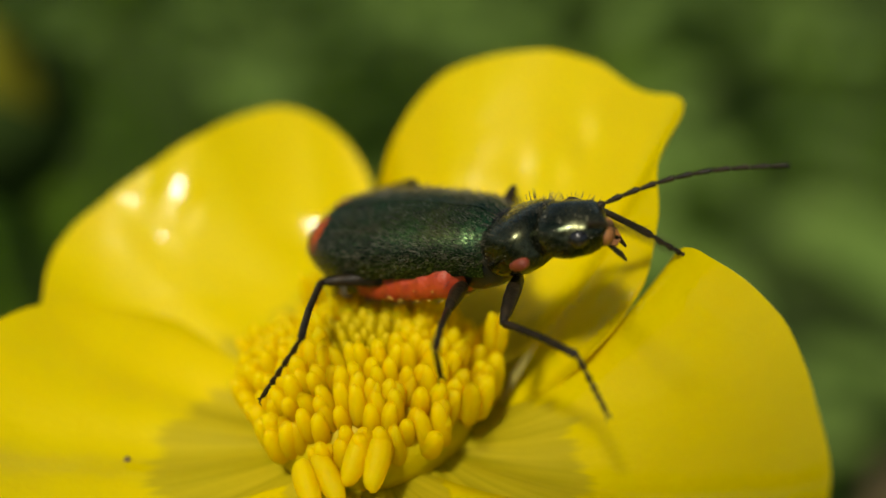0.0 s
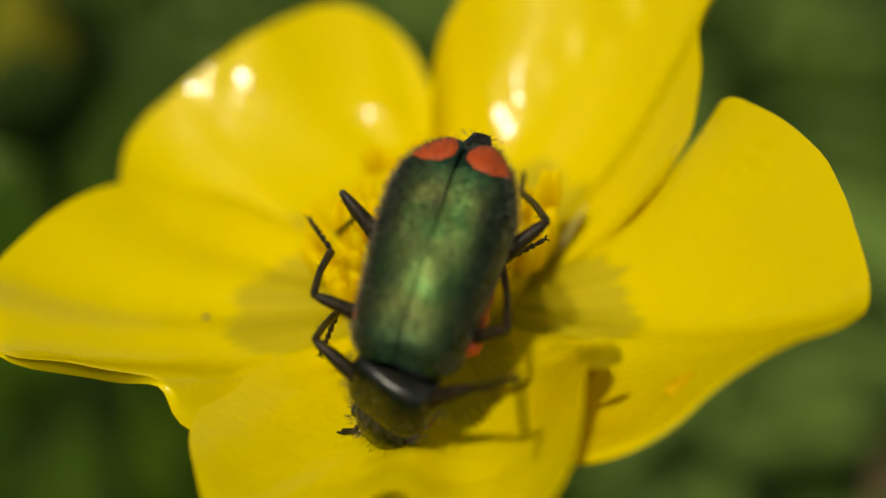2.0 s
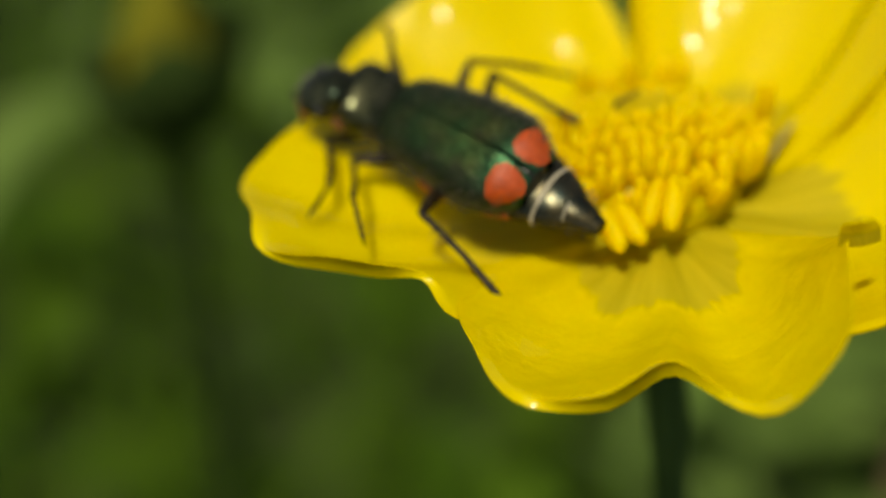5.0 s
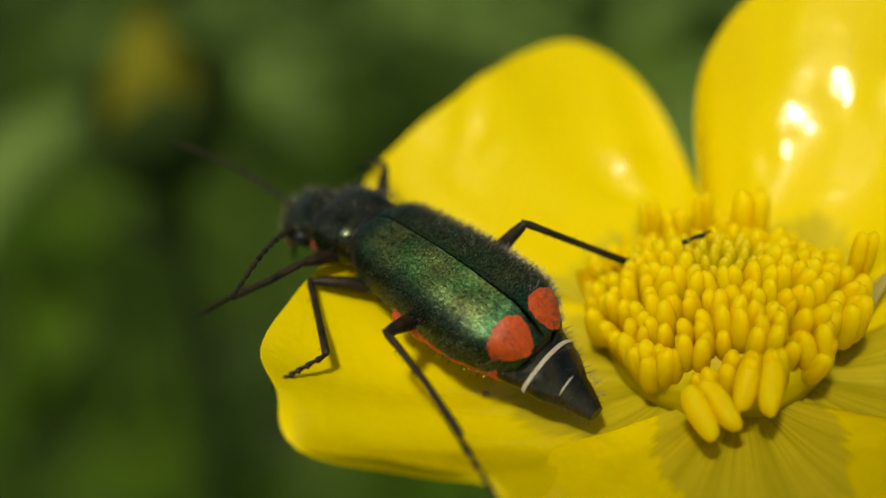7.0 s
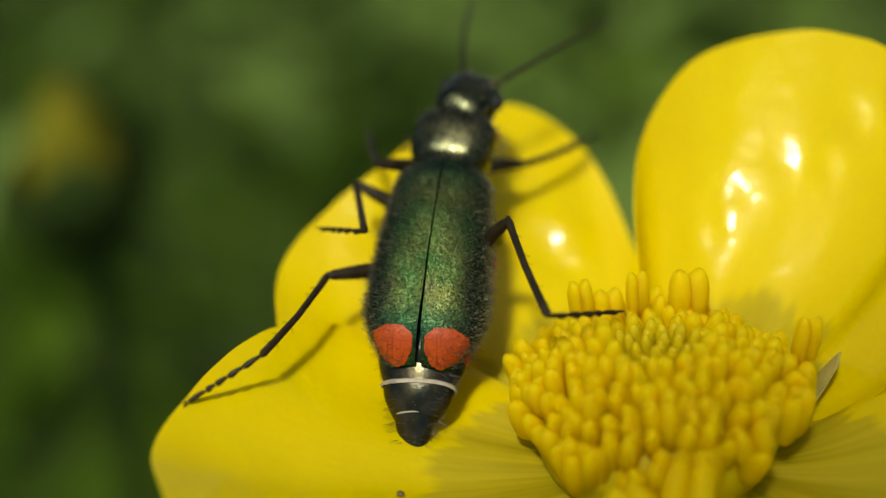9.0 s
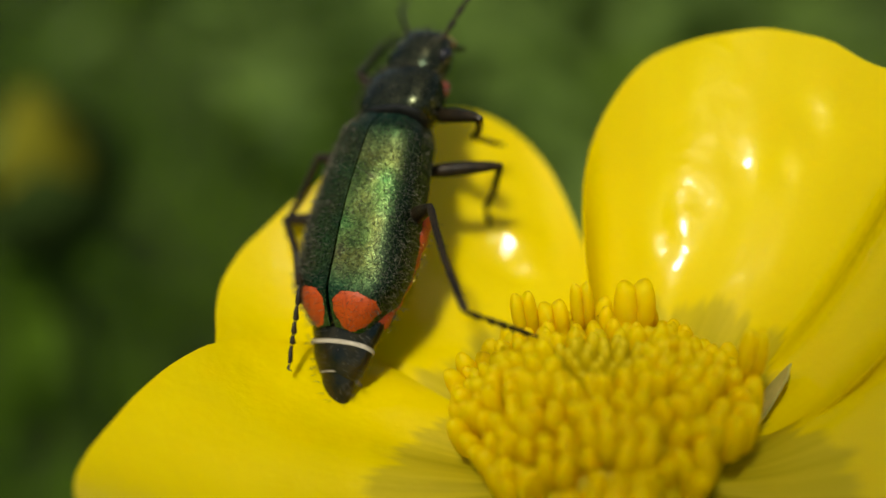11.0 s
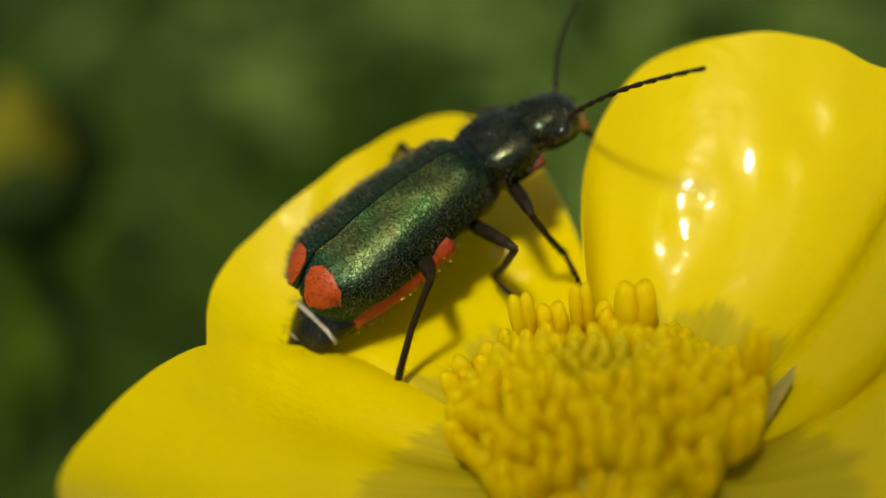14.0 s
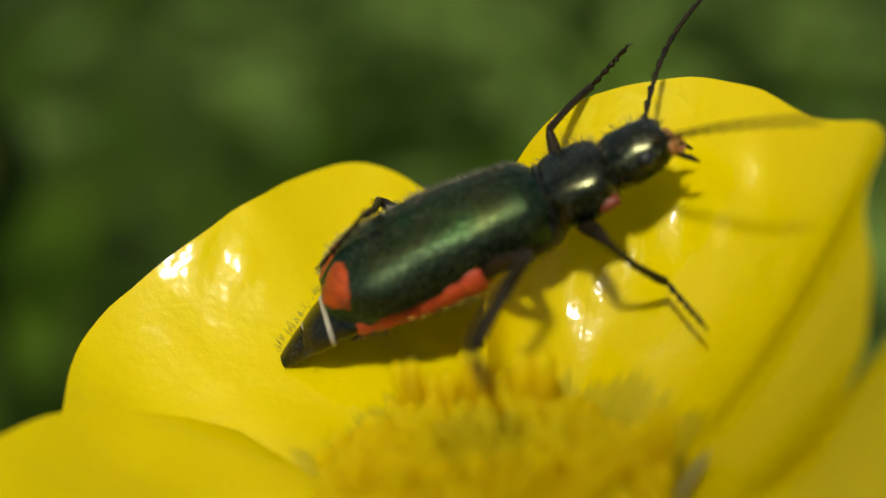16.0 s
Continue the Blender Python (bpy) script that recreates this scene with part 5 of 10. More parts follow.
    walk(femur['middle_left'], (
        (0, pose(-0.00042, 0.00105, -0.0005, 30.77, 0, 81.71)),
        (0.25, pose(-0.00042, 0.00105, -0.0005, 33.72, 1.03, 79.87)),
        (0.5, pose(-0.00042, 0.00105, -0.0005, 36.64, 2.16, 78.08)),
        (0.67, pose(-0.00042, 0.00105, -0.0005, 35.5, -1.31, 82.69)),
        (0.83, pose(-0.00042, 0.00105, -0.0005, 34.07, -4.68, 87.38)),
        (1, pose(-0.00042, 0.00105, -0.0005, 32.37, -7.92, 92.19)),
        (1.25, pose(-0.00042, 0.00105, -0.0005, 33.56, -7.79, 91.99)),
        (1.5, pose(-0.00042, 0.00105, -0.0005, 34.74, -7.66, 91.79)),
        (1.75, pose(-0.00042, 0.00105, -0.0005, 38.08, -9.71, 94.8)),
        (2, pose(-0.00042, 0.00105, -0.0005, 41.32, -11.92, 97.7)),
        (2.07, pose(-0.00042, 0.00105, -0.0005, 36.73, -13.34, 99.29)),
        (2.14, pose(-0.00042, 0.00105, -0.0005, 32.07, -14.62, 101.01)),
        (2.21, pose(-0.00042, 0.00105, -0.0005, 27.35, -15.76, 102.84)),
        (2.29, pose(-0.00042, 0.00105, -0.0005, 22.57, -16.76, 104.77)),
        (2.36, pose(-0.00042, 0.00105, -0.0005, 17.73, -17.6, 106.79)),
        (2.43, pose(-0.00042, 0.00105, -0.0005, 12.84, -18.26, 108.88)),
        (2.5, pose(-0.00042, 0.00105, -0.0005, 7.91, -18.76, 111.04)),
        (2.67, pose(-0.00042, 0.00105, -0.0005, 6.97, -16.49, 97.75)),
        (2.83, pose(-0.00042, 0.00105, -0.0005, 5.52, -14.49, 84.56)),
        (3, pose(-0.00042, 0.00105, -0.0005, 3.66, -12.86, 71.43)),
        (3.17, pose(-0.00042, 0.00105, -0.0005, 1.54, -13.3, 84.01)),
        (3.33, pose(-0.00042, 0.00105, -0.0005, -0.63, -13.29, 96.61)),
        (3.5, pose(-0.00042, 0.00105, -0.0005, -2.74, -12.81, 109.18)),
        (3.75, pose(-0.00042, 0.00105, -0.0005, 8.19, -13.02, 92.14)),
        (4, pose(-0.00042, 0.00105, -0.0005, 18.66, -10.13, 75.45)),
        (4.25, pose(-0.00042, 0.00105, -0.0005, 21.91, -3.33, 56.62)),
        (4.5, pose(-0.00042, 0.00105, -0.0005, 22.8, 4.14, 38.18)),
        (4.6, pose(-0.00042, 0.00105, -0.0005, 24.11, 3.55, 39.63)),
        (4.7, pose(-0.00042, 0.00105, -0.0005, 25.39, 2.92, 41.07)),
        (4.8, pose(-0.00042, 0.00105, -0.0005, 26.67, 2.26, 42.49)),
        (4.9, pose(-0.00042, 0.00105, -0.0005, 27.92, 1.57, 43.9)),
        (5, pose(-0.00042, 0.00105, -0.0005, 29.16, 0.85, 45.29)),
        (5.1, pose(-0.00042, 0.00105, -0.0005, 26.96, -2.95, 52.26)),
        (5.2, pose(-0.00042, 0.00105, -0.0005, 24.31, -6.45, 59.4)),
        (6.35, pose(-0.00042, 0.00105, -0.0005, 20.39, -3.28, 52.01)),
        (7.5, pose(-0.00042, 0.00105, -0.0005, 16.1, -0.65, 44.43)),
        (7.75, pose(-0.00042, 0.00105, -0.0005, 29.62, -0.53, 44.32)),
        (8, pose(-0.00042, 0.00105, -0.0005, 43.14, -0.39, 44.25)),
        (8.17, pose(-0.00042, 0.00105, -0.0005, 39.83, -3.35, 47.35)),
        (8.33, pose(-0.00042, 0.00105, -0.0005, 36.35, -6.13, 50.63)),
        (8.5, pose(-0.00042, 0.00105, -0.0005, 32.69, -8.7, 54.09)),
        (8.75, pose(-0.00042, 0.00105, -0.0005, 28.35, -12.22, 59.77)),
        (9, pose(-0.00042, 0.00105, -0.0005, 23.61, -15.28, 65.79)),
        (9.25, pose(-0.00042, 0.00105, -0.0005, 8.86, -20.16, 78.72)),
        (9.5, pose(-0.00042, 0.00105, -0.0005, -6.98, -21.6, 92.82)),
        (9.92, pose(-0.00042, 0.00105, -0.0005, -2.05, -21.95, 89.61)),
        (10.33, pose(-0.00042, 0.00105, -0.0005, 2.9, -22.05, 86.37)),
        (10.75, pose(-0.00042, 0.00105, -0.0005, 7.84, -21.88, 83.13)),
        (11.17, pose(-0.00042, 0.00105, -0.0005, 12.76, -21.46, 79.93)),
        (11.58, pose(-0.00042, 0.00105, -0.0005, 17.63, -20.78, 76.79)),
        (12, pose(-0.00042, 0.00105, -0.0005, 22.42, -19.86, 73.74)),
        (12.5, pose(-0.00042, 0.00105, -0.0005, 22.42, -19.86, 73.74)),
        (13, pose(-0.00042, 0.00105, -0.0005, 22.42, -19.86, 73.74)),
        (13.5, pose(-0.00042, 0.00105, -0.0005, 22.42, -19.86, 73.74)),
        (14, pose(-0.00042, 0.00105, -0.0005, 22.42, -19.86, 73.74)),
        (14.5, pose(-0.00042, 0.00105, -0.0005, 22.42, -19.86, 73.74)),
        (14.58, pose(-0.00042, 0.00105, -0.0005, 23.62, -21.2, 77.3)),
        (14.67, pose(-0.00042, 0.00105, -0.0005, 24.73, -22.6, 80.87)),
        (14.75, pose(-0.00042, 0.00105, -0.0005, 25.76, -24.07, 84.45)),
        (14.83, pose(-0.00042, 0.00105, -0.0005, 26.7, -25.59, 88.04)),
        (14.92, pose(-0.00042, 0.00105, -0.0005, 27.55, -27.16, 91.64)),
        (15, pose(-0.00042, 0.00105, -0.0005, 28.29, -28.78, 95.28)),
        (15.08, pose(-0.00042, 0.00105, -0.0005, 37.2, -25.93, 89.55)),
        (15.17, pose(-0.00042, 0.00105, -0.0005, 45.53, -22.35, 84.5)),
        (15.25, pose(-0.00042, 0.00105, -0.0005, 53.3, -18.16, 80.18)),
        (15.33, pose(-0.00042, 0.00105, -0.0005, 60.56, -13.48, 76.57)),
        (15.42, pose(-0.00042, 0.00105, -0.0005, 67.38, -8.4, 73.64)),
        (15.5, pose(-0.00042, 0.00105, -0.0005, 73.88, -3.03, 71.36)),
        (15.67, pose(-0.00042, 0.00105, -0.0005, 56.62, -6.42, 72.38)),
        (15.83, pose(-0.00042, 0.00105, -0.0005, 39.17, -9.35, 74.39)),
        (16, pose(-0.00042, 0.00105, -0.0005, 21.48, -11.55, 77.21)),
    ))
    walk(tibia['middle_left'], (
        (0, pose(-0.001483, 0.001205, 0.000139, -41.85, 0, 121.87)),
        (0.25, pose(-0.001441, 0.001245, 0.000194, -44.15, 1.07, 123.12)),
        (0.5, pose(-0.001396, 0.001285, 0.000245, -46.43, 2.19, 124.32)),
        (0.67, pose(-0.001432, 0.001163, 0.000226, -57.75, 9.81, 132.41)),
        (0.83, pose(-0.001457, 0.00104, 0.000198, -68.26, 18.82, 139.08)),
        (1, pose(-0.001471, 0.000918, 0.000163, -78.32, 28.83, 144.28)),
        (1.25, pose(-0.001458, 0.00092, 0.000185, -74.66, 30.61, 144.64)),
        (1.5, pose(-0.001444, 0.000923, 0.000206, -70.92, 32.37, 145.15)),
        (1.75, pose(-0.00139, 0.000838, 0.00026, -65.68, 39.57, 148.39)),
        (2, pose(-0.001327, 0.000755, 0.000308, -59.22, 46.47, 152.96)),
        (2.07, pose(-0.001381, 0.000718, 0.000227, -35.24, 60.24, 173.48)),
        (2.14, pose(-0.001428, 0.000683, 0.000142, 7.17, 65.16, -147.4)),
        (2.21, pose(-0.001468, 0.000651, 0.000053, 45, 57, -112.87)),
        (2.29, pose(-0.001501, 0.000622, -0.000041, 64.97, 42.03, -96.44)),
        (2.36, pose(-0.001527, 0.000596, -0.000137, 76.47, 24.83, -88.97)),
        (2.43, pose(-0.001545, 0.000573, -0.000236, 84.72, 6.84, -85.64)),
        (2.5, pose(-0.001556, 0.000554, -0.000337, 92.02, -11.42, -84.89)),
        (2.67, pose(-0.001644, 0.00084, -0.000355, 113.07, -15.87, -85.5)),
        (2.83, pose(-0.001661, 0.001138, -0.000383, 134.68, -19.8, -87.78)),
        (3, pose(-0.001608, 0.00143, -0.000422, -23.06, -157.37, 88.49)),
        (3.17, pose(-0.001664, 0.001173, -0.000467, 150.79, -16.37, -77.42)),
        (3.33, pose(-0.001662, 0.000909, -0.000513, 146.5, -8.94, -64.46)),
        (3.5, pose(-0.001604, 0.000652, -0.000558, 144.04, -0.77, -52.22)),
        (3.75, pose(-0.001655, 0.000964, -0.000326, 154.45, -5.26, -58.46)),
        (4, pose(-0.001584, 0.001279, -0.000106, 165.37, -8.51, -65.46)),
        (4.25, pose(-0.001403, 0.001665, -0.000034, 166.82, -7.12, -60.19)),
        (4.5, pose(-0.001105, 0.001977, -0.000017, 168.38, -5.86, -54.9)),
        (4.6, pose(-0.001123, 0.001949, 0.00001, 166.04, -5.44, -50.13)),
        (4.7, pose(-0.001141, 0.001919, 0.000035, 163.75, -4.82, -45.38)),
        (4.8, pose(-0.001158, 0.001889, 0.000061, 161.52, -4.02, -40.66)),
        (4.9, pose(-0.001174, 0.001857, 0.000085, 159.36, -3.04, -35.98)),
        (5, pose(-0.001189, 0.001824, 0.000109, 157.29, -1.89, -31.35)),
        (5.1, pose(-0.001319, 0.001709, 0.000066, 167.71, -2.59, -30.03)),
        (5.2, pose(-0.00143, 0.00158, 0.000011, 178.11, -3.52, -28.85)),
        (6.35, pose(-0.001359, 0.001752, -0.000065, 179.01, -3.6, -31.52)),
        (7.5, pose(-0.001264, 0.001905, -0.000153, 179.92, -3.63, -34.19)),
        (7.75, pose(-0.001183, 0.001823, 0.000118, -174.55, -3.3, -29.46)),
        (8, pose(-0.001061, 0.001699, 0.000355, -169.01, -3.43, -24.71)),
        (8.17, pose(-0.001158, 0.001666, 0.000299, -179.6, -4.49, -17.98)),
        (8.33, pose(-0.001248, 0.001628, 0.000237, 169.75, -4.3, -11.16)),
        (8.5, pose(-0.001332, 0.001584, 0.000167, 159.21, -2.86, -4.5)),
        (8.75, pose(-0.001434, 0.001495, 0.00008, 154.68, 1.25, 6.25)),
        (9, pose(-0.001519, 0.001399, -0.000017, 150.98, 6.13, 16.69)),
        (9.25, pose(-0.001644, 0.001226, -0.000319, 143.86, 6.87, 18.03)),
        (9.5, pose(-0.001662, 0.001045, -0.000641, 136.75, 7.76, 19.27)),
        (9.92, pose(-0.001669, 0.001075, -0.000542, 149.65, -1.29, 9.27)),
        (10.33, pose(-0.001667, 0.001105, -0.000441, 164.05, -7.72, -2.6)),
        (10.75, pose(-0.001657, 0.001135, -0.000342, 179.67, -10.86, -15.87)),
        (11.17, pose(-0.001638, 0.001164, -0.000243, -164.34, -10.3, -29.55)),
        (11.58, pose(-0.00161, 0.001191, -0.000146, -149.03, -6.11, -42.48)),
        (12, pose(-0.001575, 0.001218, -0.000052, -135.07, 1.18, -53.82)),
        (12.5, pose(-0.001575, 0.001218, -0.000052, -135.07, 1.18, -53.82)),
        (13, pose(-0.001575, 0.001218, -0.000052, -135.07, 1.18, -53.82)),
        (13.5, pose(-0.001575, 0.001218, -0.000052, -135.07, 1.18, -53.82)),
        (14, pose(-0.001575, 0.001218, -0.000052, -135.07, 1.18, -53.82)),
        (14.5, pose(-0.001575, 0.001218, -0.000052, -135.07, 1.18, -53.82)),
        (14.58, pose(-0.001577, 0.001125, -0.000033, -139.31, -13.45, -38.46)),
        (14.67, pose(-0.001573, 0.001032, -0.000017, -148.04, -26.27, -20.57)),
        (14.75, pose(-0.001562, 0.000938, -0.000004, -162.16, -35.53, 1.64)),
        (14.83, pose(-0.001544, 0.000846, 0.000007, 179.18, -38.98, 27.9)),
        (14.92, pose(-0.00152, 0.000754, 0.000014, 160.55, -35.45, 54.14)),
        (15, pose(-0.00149, 0.000665, 0.000019, 146.5, -26.14, 76.29)),
        (15.08, pose(-0.001418, 0.000727, 0.00018, 134.67, -32.31, 65.56)),
        (15.17, pose(-0.001324, 0.000796, 0.000325, 123.43, -40.24, 55.71)),
        (15.25, pose(-0.001209, 0.00087, 0.000452, 112.62, -49.54, 46.84)),
        (15.33, pose(-0.001077, 0.000946, 0.000559, 101.81, -59.85, 39.17)),
        (15.42, pose(-0.000929, 0.001024, 0.000641, 89.77, -70.82, 33.64)),
        (15.5, pose(-0.000769, 0.001101, 0.000699, 69.04, -82, 37.37)),
        (15.67, pose(-0.001111, 0.001147, 0.000537, 109.08, -100.82, 1.73)),
        (15.83, pose(-0.001388, 0.001187, 0.000279, 101.28, -118.37, 14.05)),
        (16, pose(-0.001575, 0.001218, -0.000052, 101.32, -136.07, 18.91)),
    ))
    walk(tarsus['middle_left'], (
        (0, pose(-0.002463, 0.000595, -0.000895, -48.34, 0, 124.97)),
        (0.25, pose(-0.002362, 0.000621, -0.000886, -48.95, 0.01, 124.98)),
        (0.5, pose(-0.002254, 0.000647, -0.000877, -49.56, 0.02, 124.99)),
        (0.67, pose(-0.001892, 0.00044, -0.001066, -49.56, 0.02, 124.99)),
        (0.83, pose(-0.001482, 0.000302, -0.001165, -49.57, 0.02, 124.99)),
        (1, pose(-0.00106, 0.000235, -0.001167, -49.57, 0.02, 124.99)),
        (1.25, pose(-0.001074, 0.000145, -0.001102, -53.12, 0.92, 125.8)),
        (1.5, pose(-0.00109, 0.000059, -0.001031, -56.65, 1.86, 126.56)),
        (1.75, pose(-0.000958, -0.000177, -0.000829, -46.94, 8.32, 130.86)),
        (2, pose(-0.000828, -0.00039, -0.00061, -36.56, 13.93, 136.31)),
        (2.07, pose(-0.000753, -0.000628, -0.000217, -35.15, 14.6, 137.26)),
        (2.14, pose(-0.000747, -0.000707, 0.000223, -33.73, 15.26, 138.23)),
        (2.21, pose(-0.000815, -0.000622, 0.00065, -32.29, 15.89, 139.22)),
        (2.29, pose(-0.000955, -0.000386, 0.001002, -30.84, 16.49, 140.23)),
        (2.36, pose(-0.001153, -0.00003, 0.00123, -29.37, 17.07, 141.25)),
        (2.43, pose(-0.001389, 0.000401, 0.001296, -27.89, 17.62, 142.3)),
        (2.5, pose(-0.001637, 0.000854, 0.001181, -26.39, 18.15, 143.36)),
        (2.67, pose(-0.00228, 0.001181, 0.001017, -43.08, 13.28, 133.34)),
        (2.83, pose(-0.002765, 0.001469, 0.000653, -58.4, 5.94, 125.3)),
        (3, pose(-0.003028, 0.001702, 0.000138, -72.51, -3.17, 119.49)),
        (3.17, pose(-0.00303, 0.001086, 0.000259, -61.74, -1.17, 120.02)),
        (3.33, pose(-0.002886, 0.000472, 0.000332, -50.95, 0.69, 120.92)),
        (3.5, pose(-0.002603, -0.000107, 0.000352, -40.13, 2.35, 122.15)),
        (3.75, pose(-0.002879, 0.000284, 0.000339, -54.26, -1.81, 117.25)),
        (4, pose(-0.002972, 0.000709, 0.000281, -68.07, -7.03, 113.48)),
        (4.25, pose(-0.002735, 0.000953, 0.000316, -85.6, -3.86, 114.75)),
        (4.5, pose(-0.002365, 0.001131, 0.000294, -103.01, -0.45, 115)),
        (4.6, pose(-0.002301, 0.001012, 0.000382, -89.71, 14.27, 108.89)),
        (4.7, pose(-0.002226, 0.0009, 0.000468, -76.73, 29.97, 106.1)),
        (4.8, pose(-0.002142, 0.000796, 0.000551, -61.68, 45.83, 107.74)),
        (4.9, pose(-0.00205, 0.0007, 0.000631, -39.12, 60.48, 118.29)),
        (5, pose(-0.00195, 0.000614, 0.000707, 3.86, 69.65, 149.97)),
        (5.1, pose(-0.00209, 0.000405, 0.000396, -133.74, 111.89, -0.7)),
        (5.2, pose(-0.00218, 0.000225, 0.000062, -103.02, 119.4, 16.72)),
        (6.35, pose(-0.00217, 0.000431, -0.000039, -87.32, 109.42, 12.98)),
        (7.5, pose(-0.002135, 0.000623, -0.000151, -59.37, 99.55, 22.07)),
        (7.75, pose(-0.001935, 0.000476, -0.000029, 32.71, 97.55, 126.27)),
        (8, pose(-0.001681, 0.00031, 0.00006, -123.25, 71.12, -17.45)),
        (8.17, pose(-0.001635, 0.000191, 0.000288, -97.14, 61.25, -2.78)),
        (8.33, pose(-0.001564, 0.000135, 0.000512, -81.52, 49.99, 0.83)),
        (8.5, pose(-0.001473, 0.000142, 0.000717, -69.57, 38.57, -0.15)),
        (8.75, pose(-0.001267, 0.000104, 0.000743, -68.33, 47.67, 4.92)),
        (9, pose(-0.001053, 0.000124, 0.000731, -65.35, 56.63, 11.5)),
        (9.25, pose(-0.001153, 0.00007, 0.000588, -89.08, 46.78, 5.15)),
        (9.5, pose(-0.001154, 0.000026, 0.000411, -107.89, 36.19, 5.02)),
        (9.92, pose(-0.001471, -0.000248, 0.000242, -108.07, 36.23, 5.01)),
        (10.33, pose(-0.001792, -0.000381, -0.000019, -108.25, 36.26, 4.99)),
        (10.75, pose(-0.002082, -0.000355, -0.000333, -108.43, 36.3, 4.98)),
        (11.17, pose(-0.002309, -0.000171, -0.000655, -108.61, 36.33, 4.96)),
        (11.58, pose(-0.002445, 0.000154, -0.000939, -108.79, 36.37, 4.95)),
        (12, pose(-0.002474, 0.000588, -0.001146, -108.97, 36.4, 4.93)),
        (12.5, pose(-0.002474, 0.000588, -0.001146, -108.97, 36.4, 4.93)),
        (13, pose(-0.002474, 0.000588, -0.001146, -108.97, 36.4, 4.93)),
        (13.5, pose(-0.002474, 0.000588, -0.001146, -108.97, 36.4, 4.93)),
        (14, pose(-0.002474, 0.000588, -0.001146, -108.97, 36.4, 4.93)),
        (14.5, pose(-0.002474, 0.000588, -0.001146, -108.97, 36.4, 4.93)),
        (14.58, pose(-0.002124, 0.000059, -0.001016, -113.98, 41.51, 2.57)),
        (14.67, pose(-0.001695, -0.000327, -0.000753, -119.74, 46.42, -0.63)),
        (14.75, pose(-0.001244, -0.000529, -0.00039, -126.49, 51.05, -4.92)),
        (14.83, pose(-0.000831, -0.00053, 0.000024, -134.56, 55.28, -10.59)),
        (14.92, pose(-0.000511, -0.000344, 0.000435, -144.31, 58.93, -17.99)),
        (15, pose(-0.000323, -0.000008, 0.000787, -155.97, 61.78, -27.34)),
        (15.08, pose(-0.00067, -0.00026, 0.001111, -148.84, 60.65, -22.51)),
        (15.17, pose(-0.001089, -0.000375, 0.001313, -142.18, 59.25, -18.18)),
        (15.25, pose(-0.001519, -0.000332, 0.001381, -136.02, 57.62, -14.35)),
        (15.33, pose(-0.001893, -0.000129, 0.001321, -130.35, 55.79, -11.03)),
        (15.42, pose(-0.002151, 0.000218, 0.001151, -125.12, 53.8, -8.18)),
        (15.5, pose(-0.002245, 0.000671, 0.000901, -120.3, 51.67, -5.77)),
        (15.67, pose(-0.002534, 0.000597, 0.000262, -115.85, 46.69, -1.6)),
        (15.83, pose(-0.002612, 0.000568, -0.000443, -112.26, 41.53, 1.71)),
        (16, pose(-0.002474, 0.000589, -0.001146, -109.3, 36.24, 4.37)),
    ))
